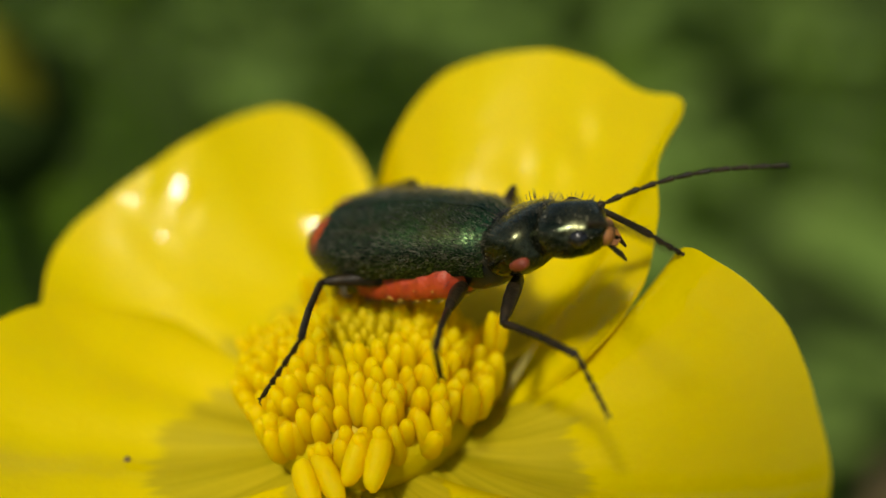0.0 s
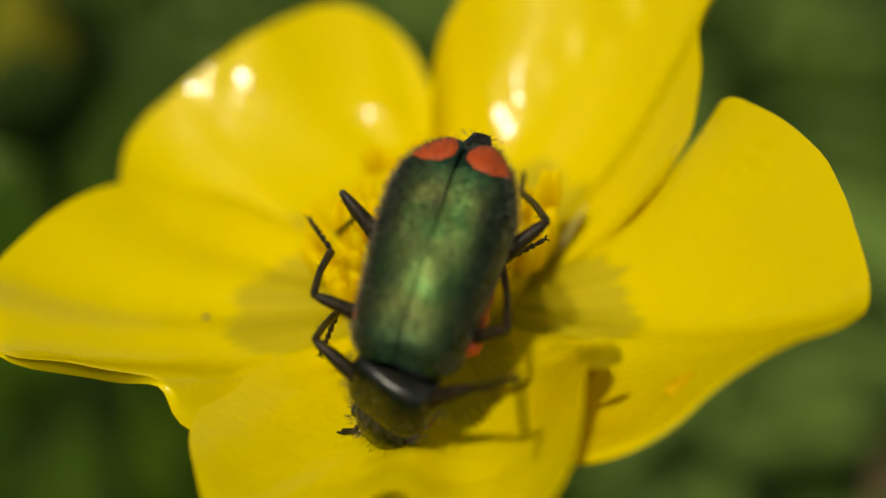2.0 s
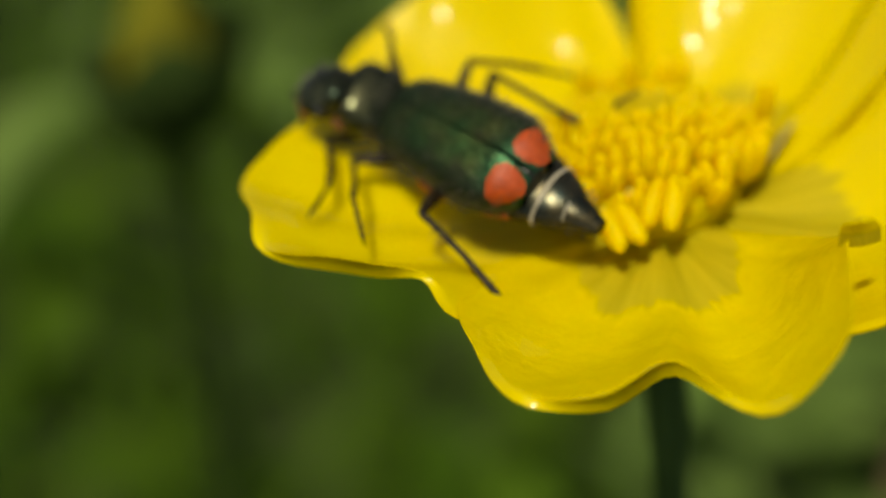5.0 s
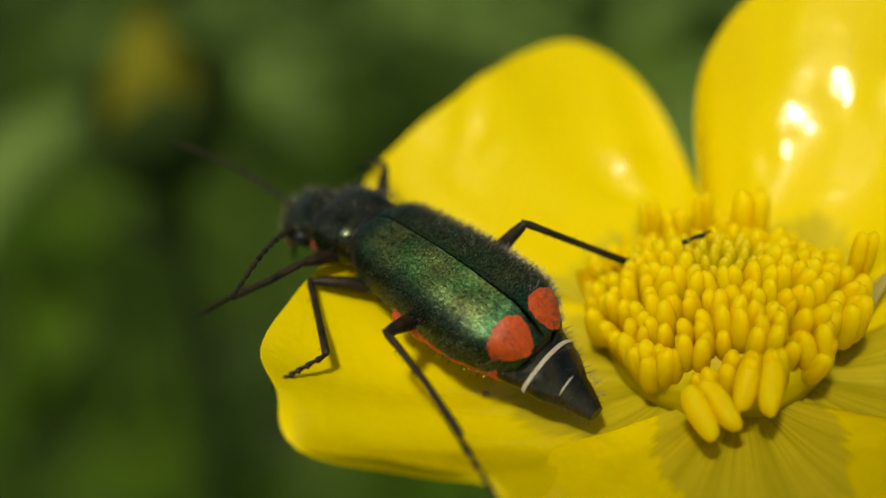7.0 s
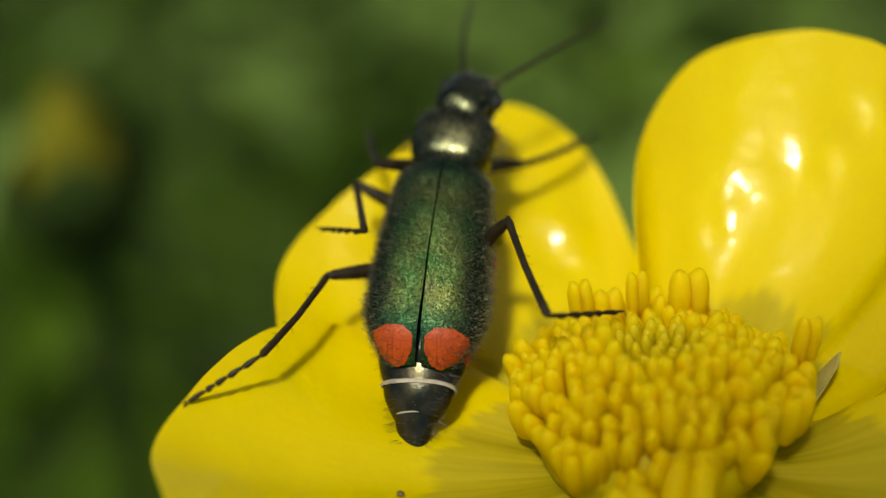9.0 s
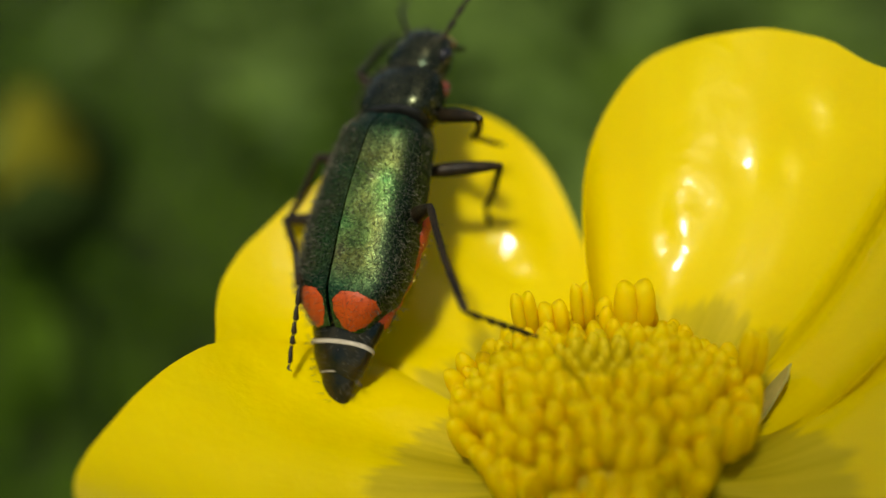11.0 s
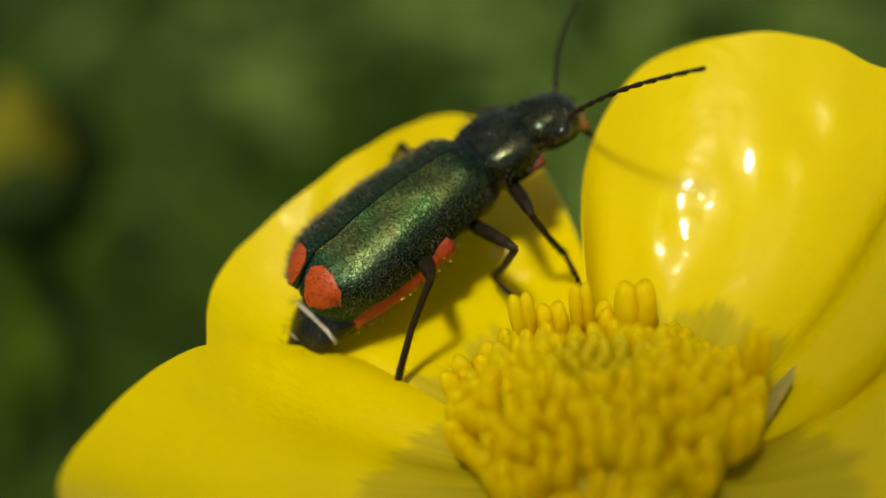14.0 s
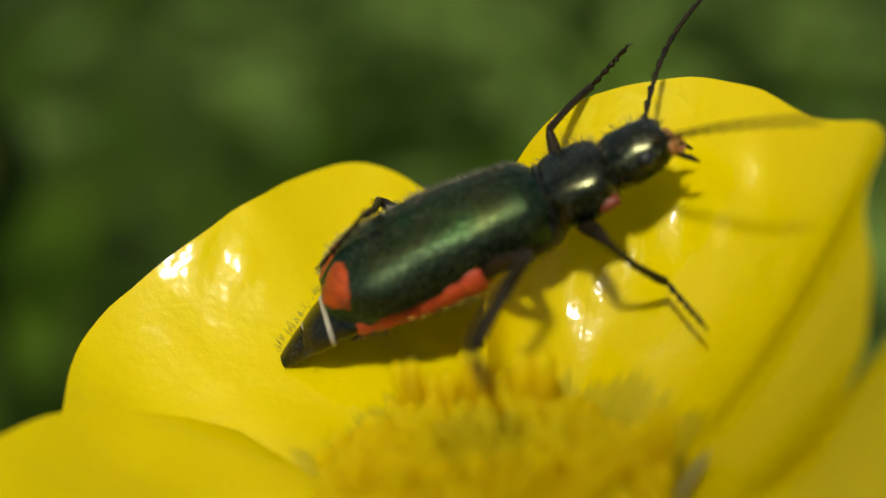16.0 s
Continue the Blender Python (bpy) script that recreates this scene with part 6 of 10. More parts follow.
    walk(femur['hind_left'], (
        (0, pose(-0.00042, 0.00015, -0.0005, 29.36, 0, 129.81)),
        (0.12, pose(-0.00042, 0.00015, -0.0005, 12.22, -1.5, 135.78)),
        (0.25, pose(-0.00042, 0.00015, -0.0005, -4.98, -1.16, 141.92)),
        (0.38, pose(-0.00042, 0.00015, -0.0005, -22.05, 0.97, 147.69)),
        (0.5, pose(-0.00042, 0.00015, -0.0005, -38.87, 4.69, 152.6)),
        (0.62, pose(-0.00042, 0.00015, -0.0005, -23.1, 0.98, 146.22)),
        (0.75, pose(-0.00042, 0.00015, -0.0005, -7.03, -0.84, 139.07)),
        (0.88, pose(-0.00042, 0.00015, -0.0005, 9.15, -0.6, 131.7)),
        (1, pose(-0.00042, 0.00015, -0.0005, 25.17, 1.68, 124.69)),
        (1.25, pose(-0.00042, 0.00015, -0.0005, 29.09, 3.52, 120.75)),
        (1.5, pose(-0.00042, 0.00015, -0.0005, 32.89, 5.63, 116.94)),
        (1.75, pose(-0.00042, 0.00015, -0.0005, 21.67, -1.82, 128.39)),
        (2, pose(-0.00042, 0.00015, -0.0005, 9.12, -6.74, 141.15)),
        (2.07, pose(-0.00042, 0.00015, -0.0005, 10.39, -6.45, 139.39)),
        (2.14, pose(-0.00042, 0.00015, -0.0005, 11.66, -6.13, 137.63)),
        (2.21, pose(-0.00042, 0.00015, -0.0005, 12.91, -5.77, 135.89)),
        (2.29, pose(-0.00042, 0.00015, -0.0005, 14.15, -5.37, 134.15)),
        (2.36, pose(-0.00042, 0.00015, -0.0005, 15.37, -4.93, 132.43)),
        (2.43, pose(-0.00042, 0.00015, -0.0005, 16.58, -4.46, 130.71)),
        (2.5, pose(-0.00042, 0.00015, -0.0005, 17.78, -3.95, 129.01)),
        (2.75, pose(-0.00042, 0.00015, -0.0005, 3.79, -4.31, 133.11)),
        (3, pose(-0.00042, 0.00015, -0.0005, -10.18, -3.67, 137.18)),
        (3.25, pose(-0.00042, 0.00015, -0.0005, -10.19, -4.07, 133.95)),
        (3.5, pose(-0.00042, 0.00015, -0.0005, -10.17, -4.47, 130.72)),
        (3.75, pose(-0.00042, 0.00015, -0.0005, -13.57, -2.62, 140.7)),
        (4, pose(-0.00042, 0.00015, -0.0005, -16.59, -0.21, 150.55)),
        (4.1, pose(-0.00042, 0.00015, -0.0005, -3.05, -2.88, 142.06)),
        (4.2, pose(-0.00042, 0.00015, -0.0005, 10.76, -3.47, 133.16)),
        (4.3, pose(-0.00042, 0.00015, -0.0005, 24.49, -1.92, 124.39)),
        (4.4, pose(-0.00042, 0.00015, -0.0005, 37.82, 1.64, 116.23)),
        (4.5, pose(-0.00042, 0.00015, -0.0005, 50.6, 6.95, 109.07)),
        (4.75, pose(-0.00042, 0.00015, -0.0005, 42.11, 2.02, 114.14)),
        (5, pose(-0.00042, 0.00015, -0.0005, 33.22, -2.1, 119.87)),
        (5.1, pose(-0.00042, 0.00015, -0.0005, 30.07, -2.02, 119.86)),
        (5.2, pose(-0.00042, 0.00015, -0.0005, 26.92, -1.94, 119.84)),
        (6.35, pose(-0.00042, 0.00015, -0.0005, 33.64, 1.59, 113.47)),
        (7.5, pose(-0.00042, 0.00015, -0.0005, 39.96, 5.82, 107.52)),
        (7.75, pose(-0.00042, 0.00015, -0.0005, 28.88, -2.03, 116.12)),
        (8, pose(-0.00042, 0.00015, -0.0005, 16.64, -7.98, 126.16)),
        (8.17, pose(-0.00042, 0.00015, -0.0005, 23.18, -4.86, 116.41)),
        (8.33, pose(-0.00042, 0.00015, -0.0005, 29.08, -0.7, 107.1)),
        (8.5, pose(-0.00042, 0.00015, -0.0005, 34.25, 4.33, 98.25)),
        (8.75, pose(-0.00042, 0.00015, -0.0005, 31.23, -0.66, 105.54)),
        (9, pose(-0.00042, 0.00015, -0.0005, 27.59, -5.22, 113.12)),
        (9.12, pose(-0.00042, 0.00015, -0.0005, 20.55, -2.02, 107.19)),
        (9.25, pose(-0.00042, 0.00015, -0.0005, 13.22, 0.41, 100.92)),
        (9.38, pose(-0.00042, 0.00015, -0.0005, 5.67, 2.01, 94.39)),
        (9.5, pose(-0.00042, 0.00015, -0.0005, -2.02, 2.73, 87.7)),
        (10.12, pose(-0.00042, 0.00015, -0.0005, 2.5, 2.75, 91.67)),
        (10.75, pose(-0.00042, 0.00015, -0.0005, 7, 2.46, 95.62)),
        (11.38, pose(-0.00042, 0.00015, -0.0005, 11.48, 1.85, 99.54)),
        (12, pose(-0.00042, 0.00015, -0.0005, 15.9, 0.95, 103.4)),
        (12.25, pose(-0.00042, 0.00015, -0.0005, 13.53, 2.67, 97.33)),
        (12.5, pose(-0.00042, 0.00015, -0.0005, 10.98, 4.12, 91.19)),
        (12.75, pose(-0.00042, 0.00015, -0.0005, 10.6, 3.28, 95.44)),
        (13, pose(-0.00042, 0.00015, -0.0005, 10.15, 2.48, 99.7)),
        (13.12, pose(-0.00042, 0.00015, -0.0005, -5.68, 1.44, 86.99)),
        (13.25, pose(-0.00042, 0.00015, -0.0005, -20.91, -2.97, 75.03)),
        (13.38, pose(-0.00042, 0.00015, -0.0005, -35.08, -10.28, 64.51)),
        (13.5, pose(-0.00042, 0.00015, -0.0005, -48.19, -19.85, 55.78)),
        (13.75, pose(-0.00042, 0.00015, -0.0005, -47.15, -17, 52.49)),
        (14, pose(-0.00042, 0.00015, -0.0005, -46.29, -14.1, 49.29)),
        (14.25, pose(-0.00042, 0.00015, -0.0005, -44.51, -0.72, 35.69)),
        (14.5, pose(-0.00042, 0.00015, -0.0005, -45.94, 12.71, 22.18)),
        (14.6, pose(-0.00042, 0.00015, -0.0005, -30.26, 20.11, 36.27)),
        (14.7, pose(-0.00042, 0.00015, -0.0005, -12.54, 23.3, 52.48)),
        (14.8, pose(-0.00042, 0.00015, -0.0005, 5.51, 21.68, 69.06)),
        (14.9, pose(-0.00042, 0.00015, -0.0005, 21.98, 15.56, 83.98)),
        (15, pose(-0.00042, 0.00015, -0.0005, 35.96, 5.94, 96.23)),
        (15.25, pose(-0.00042, 0.00015, -0.0005, 34, -1.5, 107.89)),
        (15.5, pose(-0.00042, 0.00015, -0.0005, 30.54, -8.38, 119.93)),
        (15.67, pose(-0.00042, 0.00015, -0.0005, 31.77, -8.67, 120.43)),
        (15.83, pose(-0.00042, 0.00015, -0.0005, 33.01, -8.97, 120.92)),
        (16, pose(-0.00042, 0.00015, -0.0005, 34.24, -9.28, 121.41)),
    ))
    walk(tibia['hind_left'], (
        (0, pose(-0.001458, -0.000715, 0.00026, -23.78, 0, 158.54)),
        (0.12, pose(-0.00147, -0.000942, -0.000172, -35.5, 0.01, 158.95)),
        (0.25, pose(-0.001374, -0.001064, -0.000635, -47.22, 0.11, 159.35)),
        (0.38, pose(-0.001179, -0.001069, -0.001082, -58.93, 0.28, 159.72)),
        (0.5, pose(-0.000905, -0.000958, -0.001469, -70.65, 0.53, 160.05)),
        (0.62, pose(-0.001204, -0.001041, -0.001108, -69.89, 3.8, 164.12)),
        (0.75, pose(-0.00143, -0.00101, -0.00069, -68.9, 7, 168.26)),
        (0.88, pose(-0.001561, -0.00087, -0.000253, -67.66, 10.13, 172.49)),
        (1, pose(-0.001584, -0.000633, 0.000159, -66.18, 13.15, 176.83)),
        (1.25, pose(-0.001608, -0.000503, 0.000252, -71.37, 15.24, 177.79)),
        (1.5, pose(-0.001618, -0.000366, 0.000338, 103.42, 162.59, -1.44)),
        (1.75, pose(-0.001538, -0.000759, 0.000072, 109.65, 159.27, -0.59)),
        (2, pose(-0.001358, -0.00106, -0.000256, -63.92, 23.94, -179.34)),
        (2.07, pose(-0.001389, -0.001028, -0.000222, -59.31, 43.05, -166.86)),
        (2.14, pose(-0.001418, -0.000994, -0.000189, -44.31, 60.29, -145.04)),
        (2.21, pose(-0.001447, -0.000959, -0.000156, -2.42, 69.53, -96.79)),
        (2.29, pose(-0.001474, -0.000922, -0.000123, 41.64, 61.37, -46.39)),
        (2.36, pose(-0.001499, -0.000884, -0.000091, 57.93, 44.4, -23.33)),
        (2.43, pose(-0.001524, -0.000845, -0.000059, 63, 25.35, -10.5)),
        (2.5, pose(-0.001546, -0.000804, -0.000028, 63.34, 5.87, -0.51)),
        (2.75, pose(-0.001544, -0.000913, -0.000398, 67.78, -11.13, 7.94)),
        (3, pose(-0.00147, -0.000957, -0.000773, 69.89, -28.58, 15.88)),
        (3.25, pose(-0.001532, -0.000895, -0.000773, 80.91, -26.78, 15.4)),
        (3.5, pose(-0.00159, -0.000829, -0.000773, 91.74, -24.94, 15.32)),
        (3.75, pose(-0.001387, -0.001006, -0.000863, 94.25, -32.39, 15.05)),
        (4, pose(-0.001152, -0.001143, -0.000943, 97.05, -39.83, 14.34)),
        (4.1, pose(-0.001375, -0.001068, -0.000582, 106.46, -50.92, 12.43)),
        (4.2, pose(-0.001519, -0.000904, -0.000211, 119.75, -61.54, 6.13)),
        (4.3, pose(-0.001572, -0.000665, 0.000142, 142.85, -70.61, -10.27)),
        (4.4, pose(-0.00153, -0.000367, 0.00045, 5, -105.21, 134.12)),
        (4.5, pose(-0.001397, -0.000034, 0.000689, 47.03, -109.44, 98.63)),
        (4.75, pose(-0.001484, -0.000287, 0.000539, -119.1, -67.17, -83.71)),
        (5, pose(-0.001529, -0.000523, 0.000349, -107.26, -63.69, -83.88)),
        (5.1, pose(-0.00157, -0.000542, 0.000276, -116.8, -71.43, -76.99)),
        (5.2, pose(-0.001607, -0.000558, 0.000201, 43.28, -101.69, 120.34)),
        (6.35, pose(-0.001613, -0.000342, 0.000358, 36.46, -100.46, 128.08)),
        (7.5, pose(-0.001583, -0.000111, 0.00049, 27.89, -99.43, 137.57)),
        (7.75, pose(-0.001627, -0.000471, 0.000248, -117.67, -74.14, -71.33)),
        (8, pose(-0.001583, -0.000776, -0.00006, -102.94, -65.85, -80.42)),
        (8.17, pose(-0.001673, -0.00053, 0.000108, -108.25, -69.73, -77.95)),
        (8.33, pose(-0.001712, -0.000257, 0.000253, -115.32, -73.49, -73.68)),
        (8.5, pose(-0.001697, 0.000031, 0.00037, -125.55, -77.01, -66.22)),
        (8.75, pose(-0.001694, -0.000214, 0.000304, 132.95, -79.69, 32.37)),
        (9, pose(-0.001658, -0.000449, 0.000215, 102.01, -63.82, 60.34)),
        (9.12, pose(-0.001801, -0.000297, 0.000044, 115.21, -61.14, 58.4)),
        (9.25, pose(-0.001902, -0.000133, -0.000145, 127.2, -58.34, 57.83)),
        (9.38, pose(-0.001958, 0.000037, -0.000347, 138.26, -55.53, 58.33)),
        (9.5, pose(-0.001968, 0.00021, -0.000555, 148.64, -52.82, 59.69)),
        (10.12, pose(-0.001968, 0.000108, -0.000433, 146.91, -49.92, 65.6)),
        (10.75, pose(-0.001952, 0.000007, -0.000311, 145.73, -46.93, 71.05)),
        (11.38, pose(-0.00192, -0.000092, -0.000192, 145.01, -43.87, 76.13)),
        (12, pose(-0.001872, -0.000189, -0.000075, 144.68, -40.79, 80.91)),
        (12.25, pose(-0.001917, -0.000026, -0.000138, 143.17, -42.93, 76.64)),
        (12.5, pose(-0.001942, 0.00014, -0.000206, 141.83, -45.15, 72.29)),
        (12.75, pose(-0.001938, 0.000022, -0.000215, 141.1, -43.95, 74.38)),
        (13, pose(-0.001926, -0.000095, -0.000227, 140.44, -42.73, 76.41)),
        (13.12, pose(-0.00196, 0.000227, -0.000653, 152.2, -52.46, 54.13)),
        (13.25, pose(-0.001811, 0.000552, -0.001052, 172.16, -57.74, 24.14)),
        (13.38, pose(-0.001497, 0.000839, -0.001377, -164.92, -56.22, -8.71)),
        (13.5, pose(-0.001054, 0.001055, -0.001587, -148.41, -48.68, -35.41)),
        (13.75, pose(-0.001054, 0.001055, -0.001587, -149.68, -46.75, -33.69)),
        (14, pose(-0.001054, 0.001055, -0.001587, -150.83, -44.8, -32.09)),
        (14.25, pose(-0.001054, 0.001056, -0.001587, -147.62, -49.78, -36.46)),
        (14.5, pose(-0.001054, 0.001056, -0.001587, -143.39, -54.56, -41.81)),
        (14.6, pose(-0.001428, 0.001071, -0.001233, -156.45, -58.5, -17)),
        (14.7, pose(-0.001701, 0.000966, -0.000809, -172.24, -58.86, 10.4)),
        (14.8, pose(-0.001841, 0.000753, -0.000362, 173.92, -55.51, 35.94)),
        (14.9, pose(-0.001833, 0.000455, 0.000059, -15.21, -130.53, -122.92)),
        (15, pose(-0.001677, 0.000107, 0.000405, -19.88, -138.05, -105.68)),
        (15.25, pose(-0.001636, -0.000266, 0.000366, -13.52, -135.18, -119.56)),
        (15.5, pose(-0.00152, -0.000616, 0.000279, 173.91, -46.45, 45.62)),
        (15.67, pose(-0.001494, -0.000623, 0.000307, -16.42, -137.5, -113.27)),
        (15.83, pose(-0.001467, -0.000631, 0.000334, -23.66, -143.71, -94.81)),
        (16, pose(-0.00144, -0.000638, 0.000361, -27.81, -151.29, -78.71)),
    ))
    walk(tarsus['hind_left'], (
        (0, pose(-0.002144, -0.002461, -0.000567, -30.51, 0, 160.59)),
        (0.12, pose(-0.00207, -0.002499, -0.001362, -34.11, 0.98, 162.08)),
        (0.25, pose(-0.001863, -0.002368, -0.002139, -37.69, 2.05, 163.5)),
        (0.38, pose(-0.001538, -0.002065, -0.002838, -41.25, 3.21, 164.85)),
        (0.5, pose(-0.00112, -0.001603, -0.003404, -44.78, 4.45, 166.13)),
        (0.62, pose(-0.001274, -0.001754, -0.003029, -41.84, 3.24, 164.85)),
        (0.75, pose(-0.001352, -0.001781, -0.002588, -38.88, 2.1, 163.5)),
        (0.88, pose(-0.001332, -0.001686, -0.00212, -35.89, 1.03, 162.1)),
        (1, pose(-0.001204, -0.001483, -0.001667, -32.88, 0.04, 160.65)),
        (1.25, pose(-0.001123, -0.001177, -0.001622, -47.07, -1.92, 157.62)),
        (1.5, pose(-0.001033, -0.000857, -0.001565, -61.18, -4.57, 155.16)),
        (1.75, pose(-0.000862, -0.001455, -0.001733, -60.94, 7.36, 161.73)),
        (2, pose(-0.0006, -0.001953, -0.001939, -59.25, 19.18, 168.69)),
        (2.07, pose(0.000021, -0.001773, -0.00151, -56.94, 18.57, 168.3)),
        (2.14, pose(0.000442, -0.001484, -0.000898, -54.63, 17.97, 167.9)),
        (2.21, pose(0.000597, -0.001121, -0.000186, -52.33, 17.38, 167.46)),
        (2.29, pose(0.00046, -0.000731, 0.00053, -50.03, 16.82, 167.01)),
        (2.36, pose(0.000048, -0.000366, 0.001151, -47.73, 16.27, 166.53)),
        (2.43, pose(-0.000585, -0.000072, 0.001592, -45.43, 15.74, 166.03)),
        (2.5, pose(-0.001351, 0.000114, 0.001795, -43.13, 15.23, 165.51)),
        (2.75, pose(-0.002014, -0.000196, 0.001464, -57, 22.52, 171.33)),
        (3, pose(-0.002548, -0.000531, 0.000917, 109.06, 149.08, -4.65)),
        (3.25, pose(-0.002497, -0.000825, 0.001034, 109.42, 150.77, -3.78)),
        (3.5, pose(-0.002407, -0.001117, 0.001085, 109.75, 152.46, -2.93)),
        (3.75, pose(-0.002405, -0.001437, 0.000863, 113.73, 144.41, 0.64)),
        (4, pose(-0.002352, -0.001709, 0.00062, 118.86, 136.62, 5.39)),
        (4.1, pose(-0.00274, -0.001964, 0.000657, -50.46, 33.24, 177.67)),
        (4.2, pose(-0.002966, -0.002083, 0.000637, -39.33, 24.44, 168.68)),
        (4.3, pose(-0.003012, -0.002064, 0.000553, -27.46, 17.37, 158.56)),
        (4.4, pose(-0.002876, -0.001912, 0.000403, -14.85, 12.48, 147.44)),
        (4.5, pose(-0.002566, -0.001643, 0.00019, -1.68, 10.12, 135.65)),
        (4.75, pose(-0.002294, -0.002037, -0.000156, 3.61, 10.06, 148.81)),
        (5, pose(-0.001947, -0.002333, -0.000519, 8.73, 8.82, 161.89)),
        (5.1, pose(-0.00208, -0.00244, -0.000307, 5.16, 9, 158.08)),
        (5.2, pose(-0.0022, -0.0025, -0.000083, 1.58, 8.95, 154.26)),
        (6.35, pose(-0.002172, -0.002302, 0.000137, 0.73, 8.86, 157.97)),
        (7.5, pose(-0.002108, -0.002087, 0.000333, -0.13, 8.82, 161.69)),
        (7.75, pose(-0.00197, -0.002431, -0.000248, 4.21, 8.78, 168.37)),
        (8, pose(-0.001732, -0.00265, -0.000878, 8.51, 8.25, 175.03)),
        (8.17, pose(-0.00192, -0.00245, -0.000566, 10.51, 10.32, 160.5)),
        (8.33, pose(-0.002054, -0.002209, -0.000273, 11.94, 12.82, 145.93)),
        (8.5, pose(-0.002133, -0.001937, -0.000005, 12.68, 15.59, 131.25)),
        (8.75, pose(-0.002193, -0.002184, 0.000572, 6.35, 15.66, 130.89)),
        (9, pose(-0.002178, -0.002224, 0.0011, 0.01, 15.7, 130.53)),
        (9.12, pose(-0.001908, -0.002138, 0.000939, 3.52, 25.29, 151.12)),
        (9.25, pose(-0.001593, -0.00197, 0.000712, 11.09, 32.98, 174.17)),
        (9.38, pose(-0.001247, -0.001723, 0.000426, 22.35, 37.24, -159.99)),
        (9.5, pose(-0.000886, -0.001408, 0.00009, 35.06, 36.95, -132.95)),
        (10.12, pose(-0.000757, -0.001381, 0.000288, 14.8, 40.67, -155.25)),
        (10.75, pose(-0.000623, -0.00134, 0.000477, -5.88, 37.99, -177.97)),
        (11.38, pose(-0.000485, -0.001286, 0.000656, -22.72, 29.78, 163.05)),
        (12, pose(-0.000342, -0.001217, 0.000822, -34.78, 17.91, 148.62)),
        (12.25, pose(-0.000514, -0.001219, 0.000762, -34.78, 17.91, 148.62)),
        (12.5, pose(-0.00068, -0.001206, 0.000688, -34.78, 17.91, 148.62)),
        (12.75, pose(-0.000642, -0.001268, 0.000711, -35.11, 17.54, 148.07)),
        (13, pose(-0.000598, -0.001328, 0.000732, -35.44, 17.17, 147.53)),
        (13.12, pose(-0.000935, -0.00145, -0.000071, -31.21, 21.5, 154.51)),
        (13.25, pose(-0.001197, -0.001398, -0.000903, -26.31, 25.29, 162.03)),
        (13.38, pose(-0.001358, -0.001184, -0.001673, -20.73, 28.43, 170.13)),
        (13.5, pose(-0.001408, -0.000835, -0.002296, -14.54, 30.82, 178.77)),
        (13.75, pose(-0.001408, -0.000835, -0.002296, -14.31, 29.28, 179.23)),
        (14, pose(-0.001408, -0.000835, -0.002296, -14.1, 27.73, 179.67)),
        (14.25, pose(-0.001408, -0.000835, -0.002296, -13.9, 26.14, -179.88)),
        (14.5, pose(-0.001408, -0.000835, -0.002295, -13.72, 24.55, -179.45)),
        (14.6, pose(-0.00131, -0.000931, -0.001661, -12.81, 22.84, 172.42)),
        (14.7, pose(-0.001102, -0.000989, -0.000952, -11.65, 21.27, 164.35)),
        (14.8, pose(-0.00079, -0.001003, -0.000239, -10.28, 19.86, 156.33)),
        (14.9, pose(-0.000395, -0.000963, 0.000408, -8.73, 18.64, 148.34)),
        (15, pose(0.000053, -0.000862, 0.000924, -7.03, 17.64, 140.37)),
        (15.25, pose(-0.000069, -0.001544, 0.000706, -5.58, 17.16, 132.36)),
        (15.5, pose(-0.000173, -0.002154, 0.000429, -4.08, 16.88, 124.36)),
        (15.67, pose(0.000158, -0.00176, 0.000734, -14.84, 16.92, 130.28)),
        (15.83, pose(0.000363, -0.001273, 0.000997, -25.58, 18.02, 136.1)),
        (16, pose(0.000428, -0.000733, 0.0012, -36.25, 20.13, 141.66)),
    ))
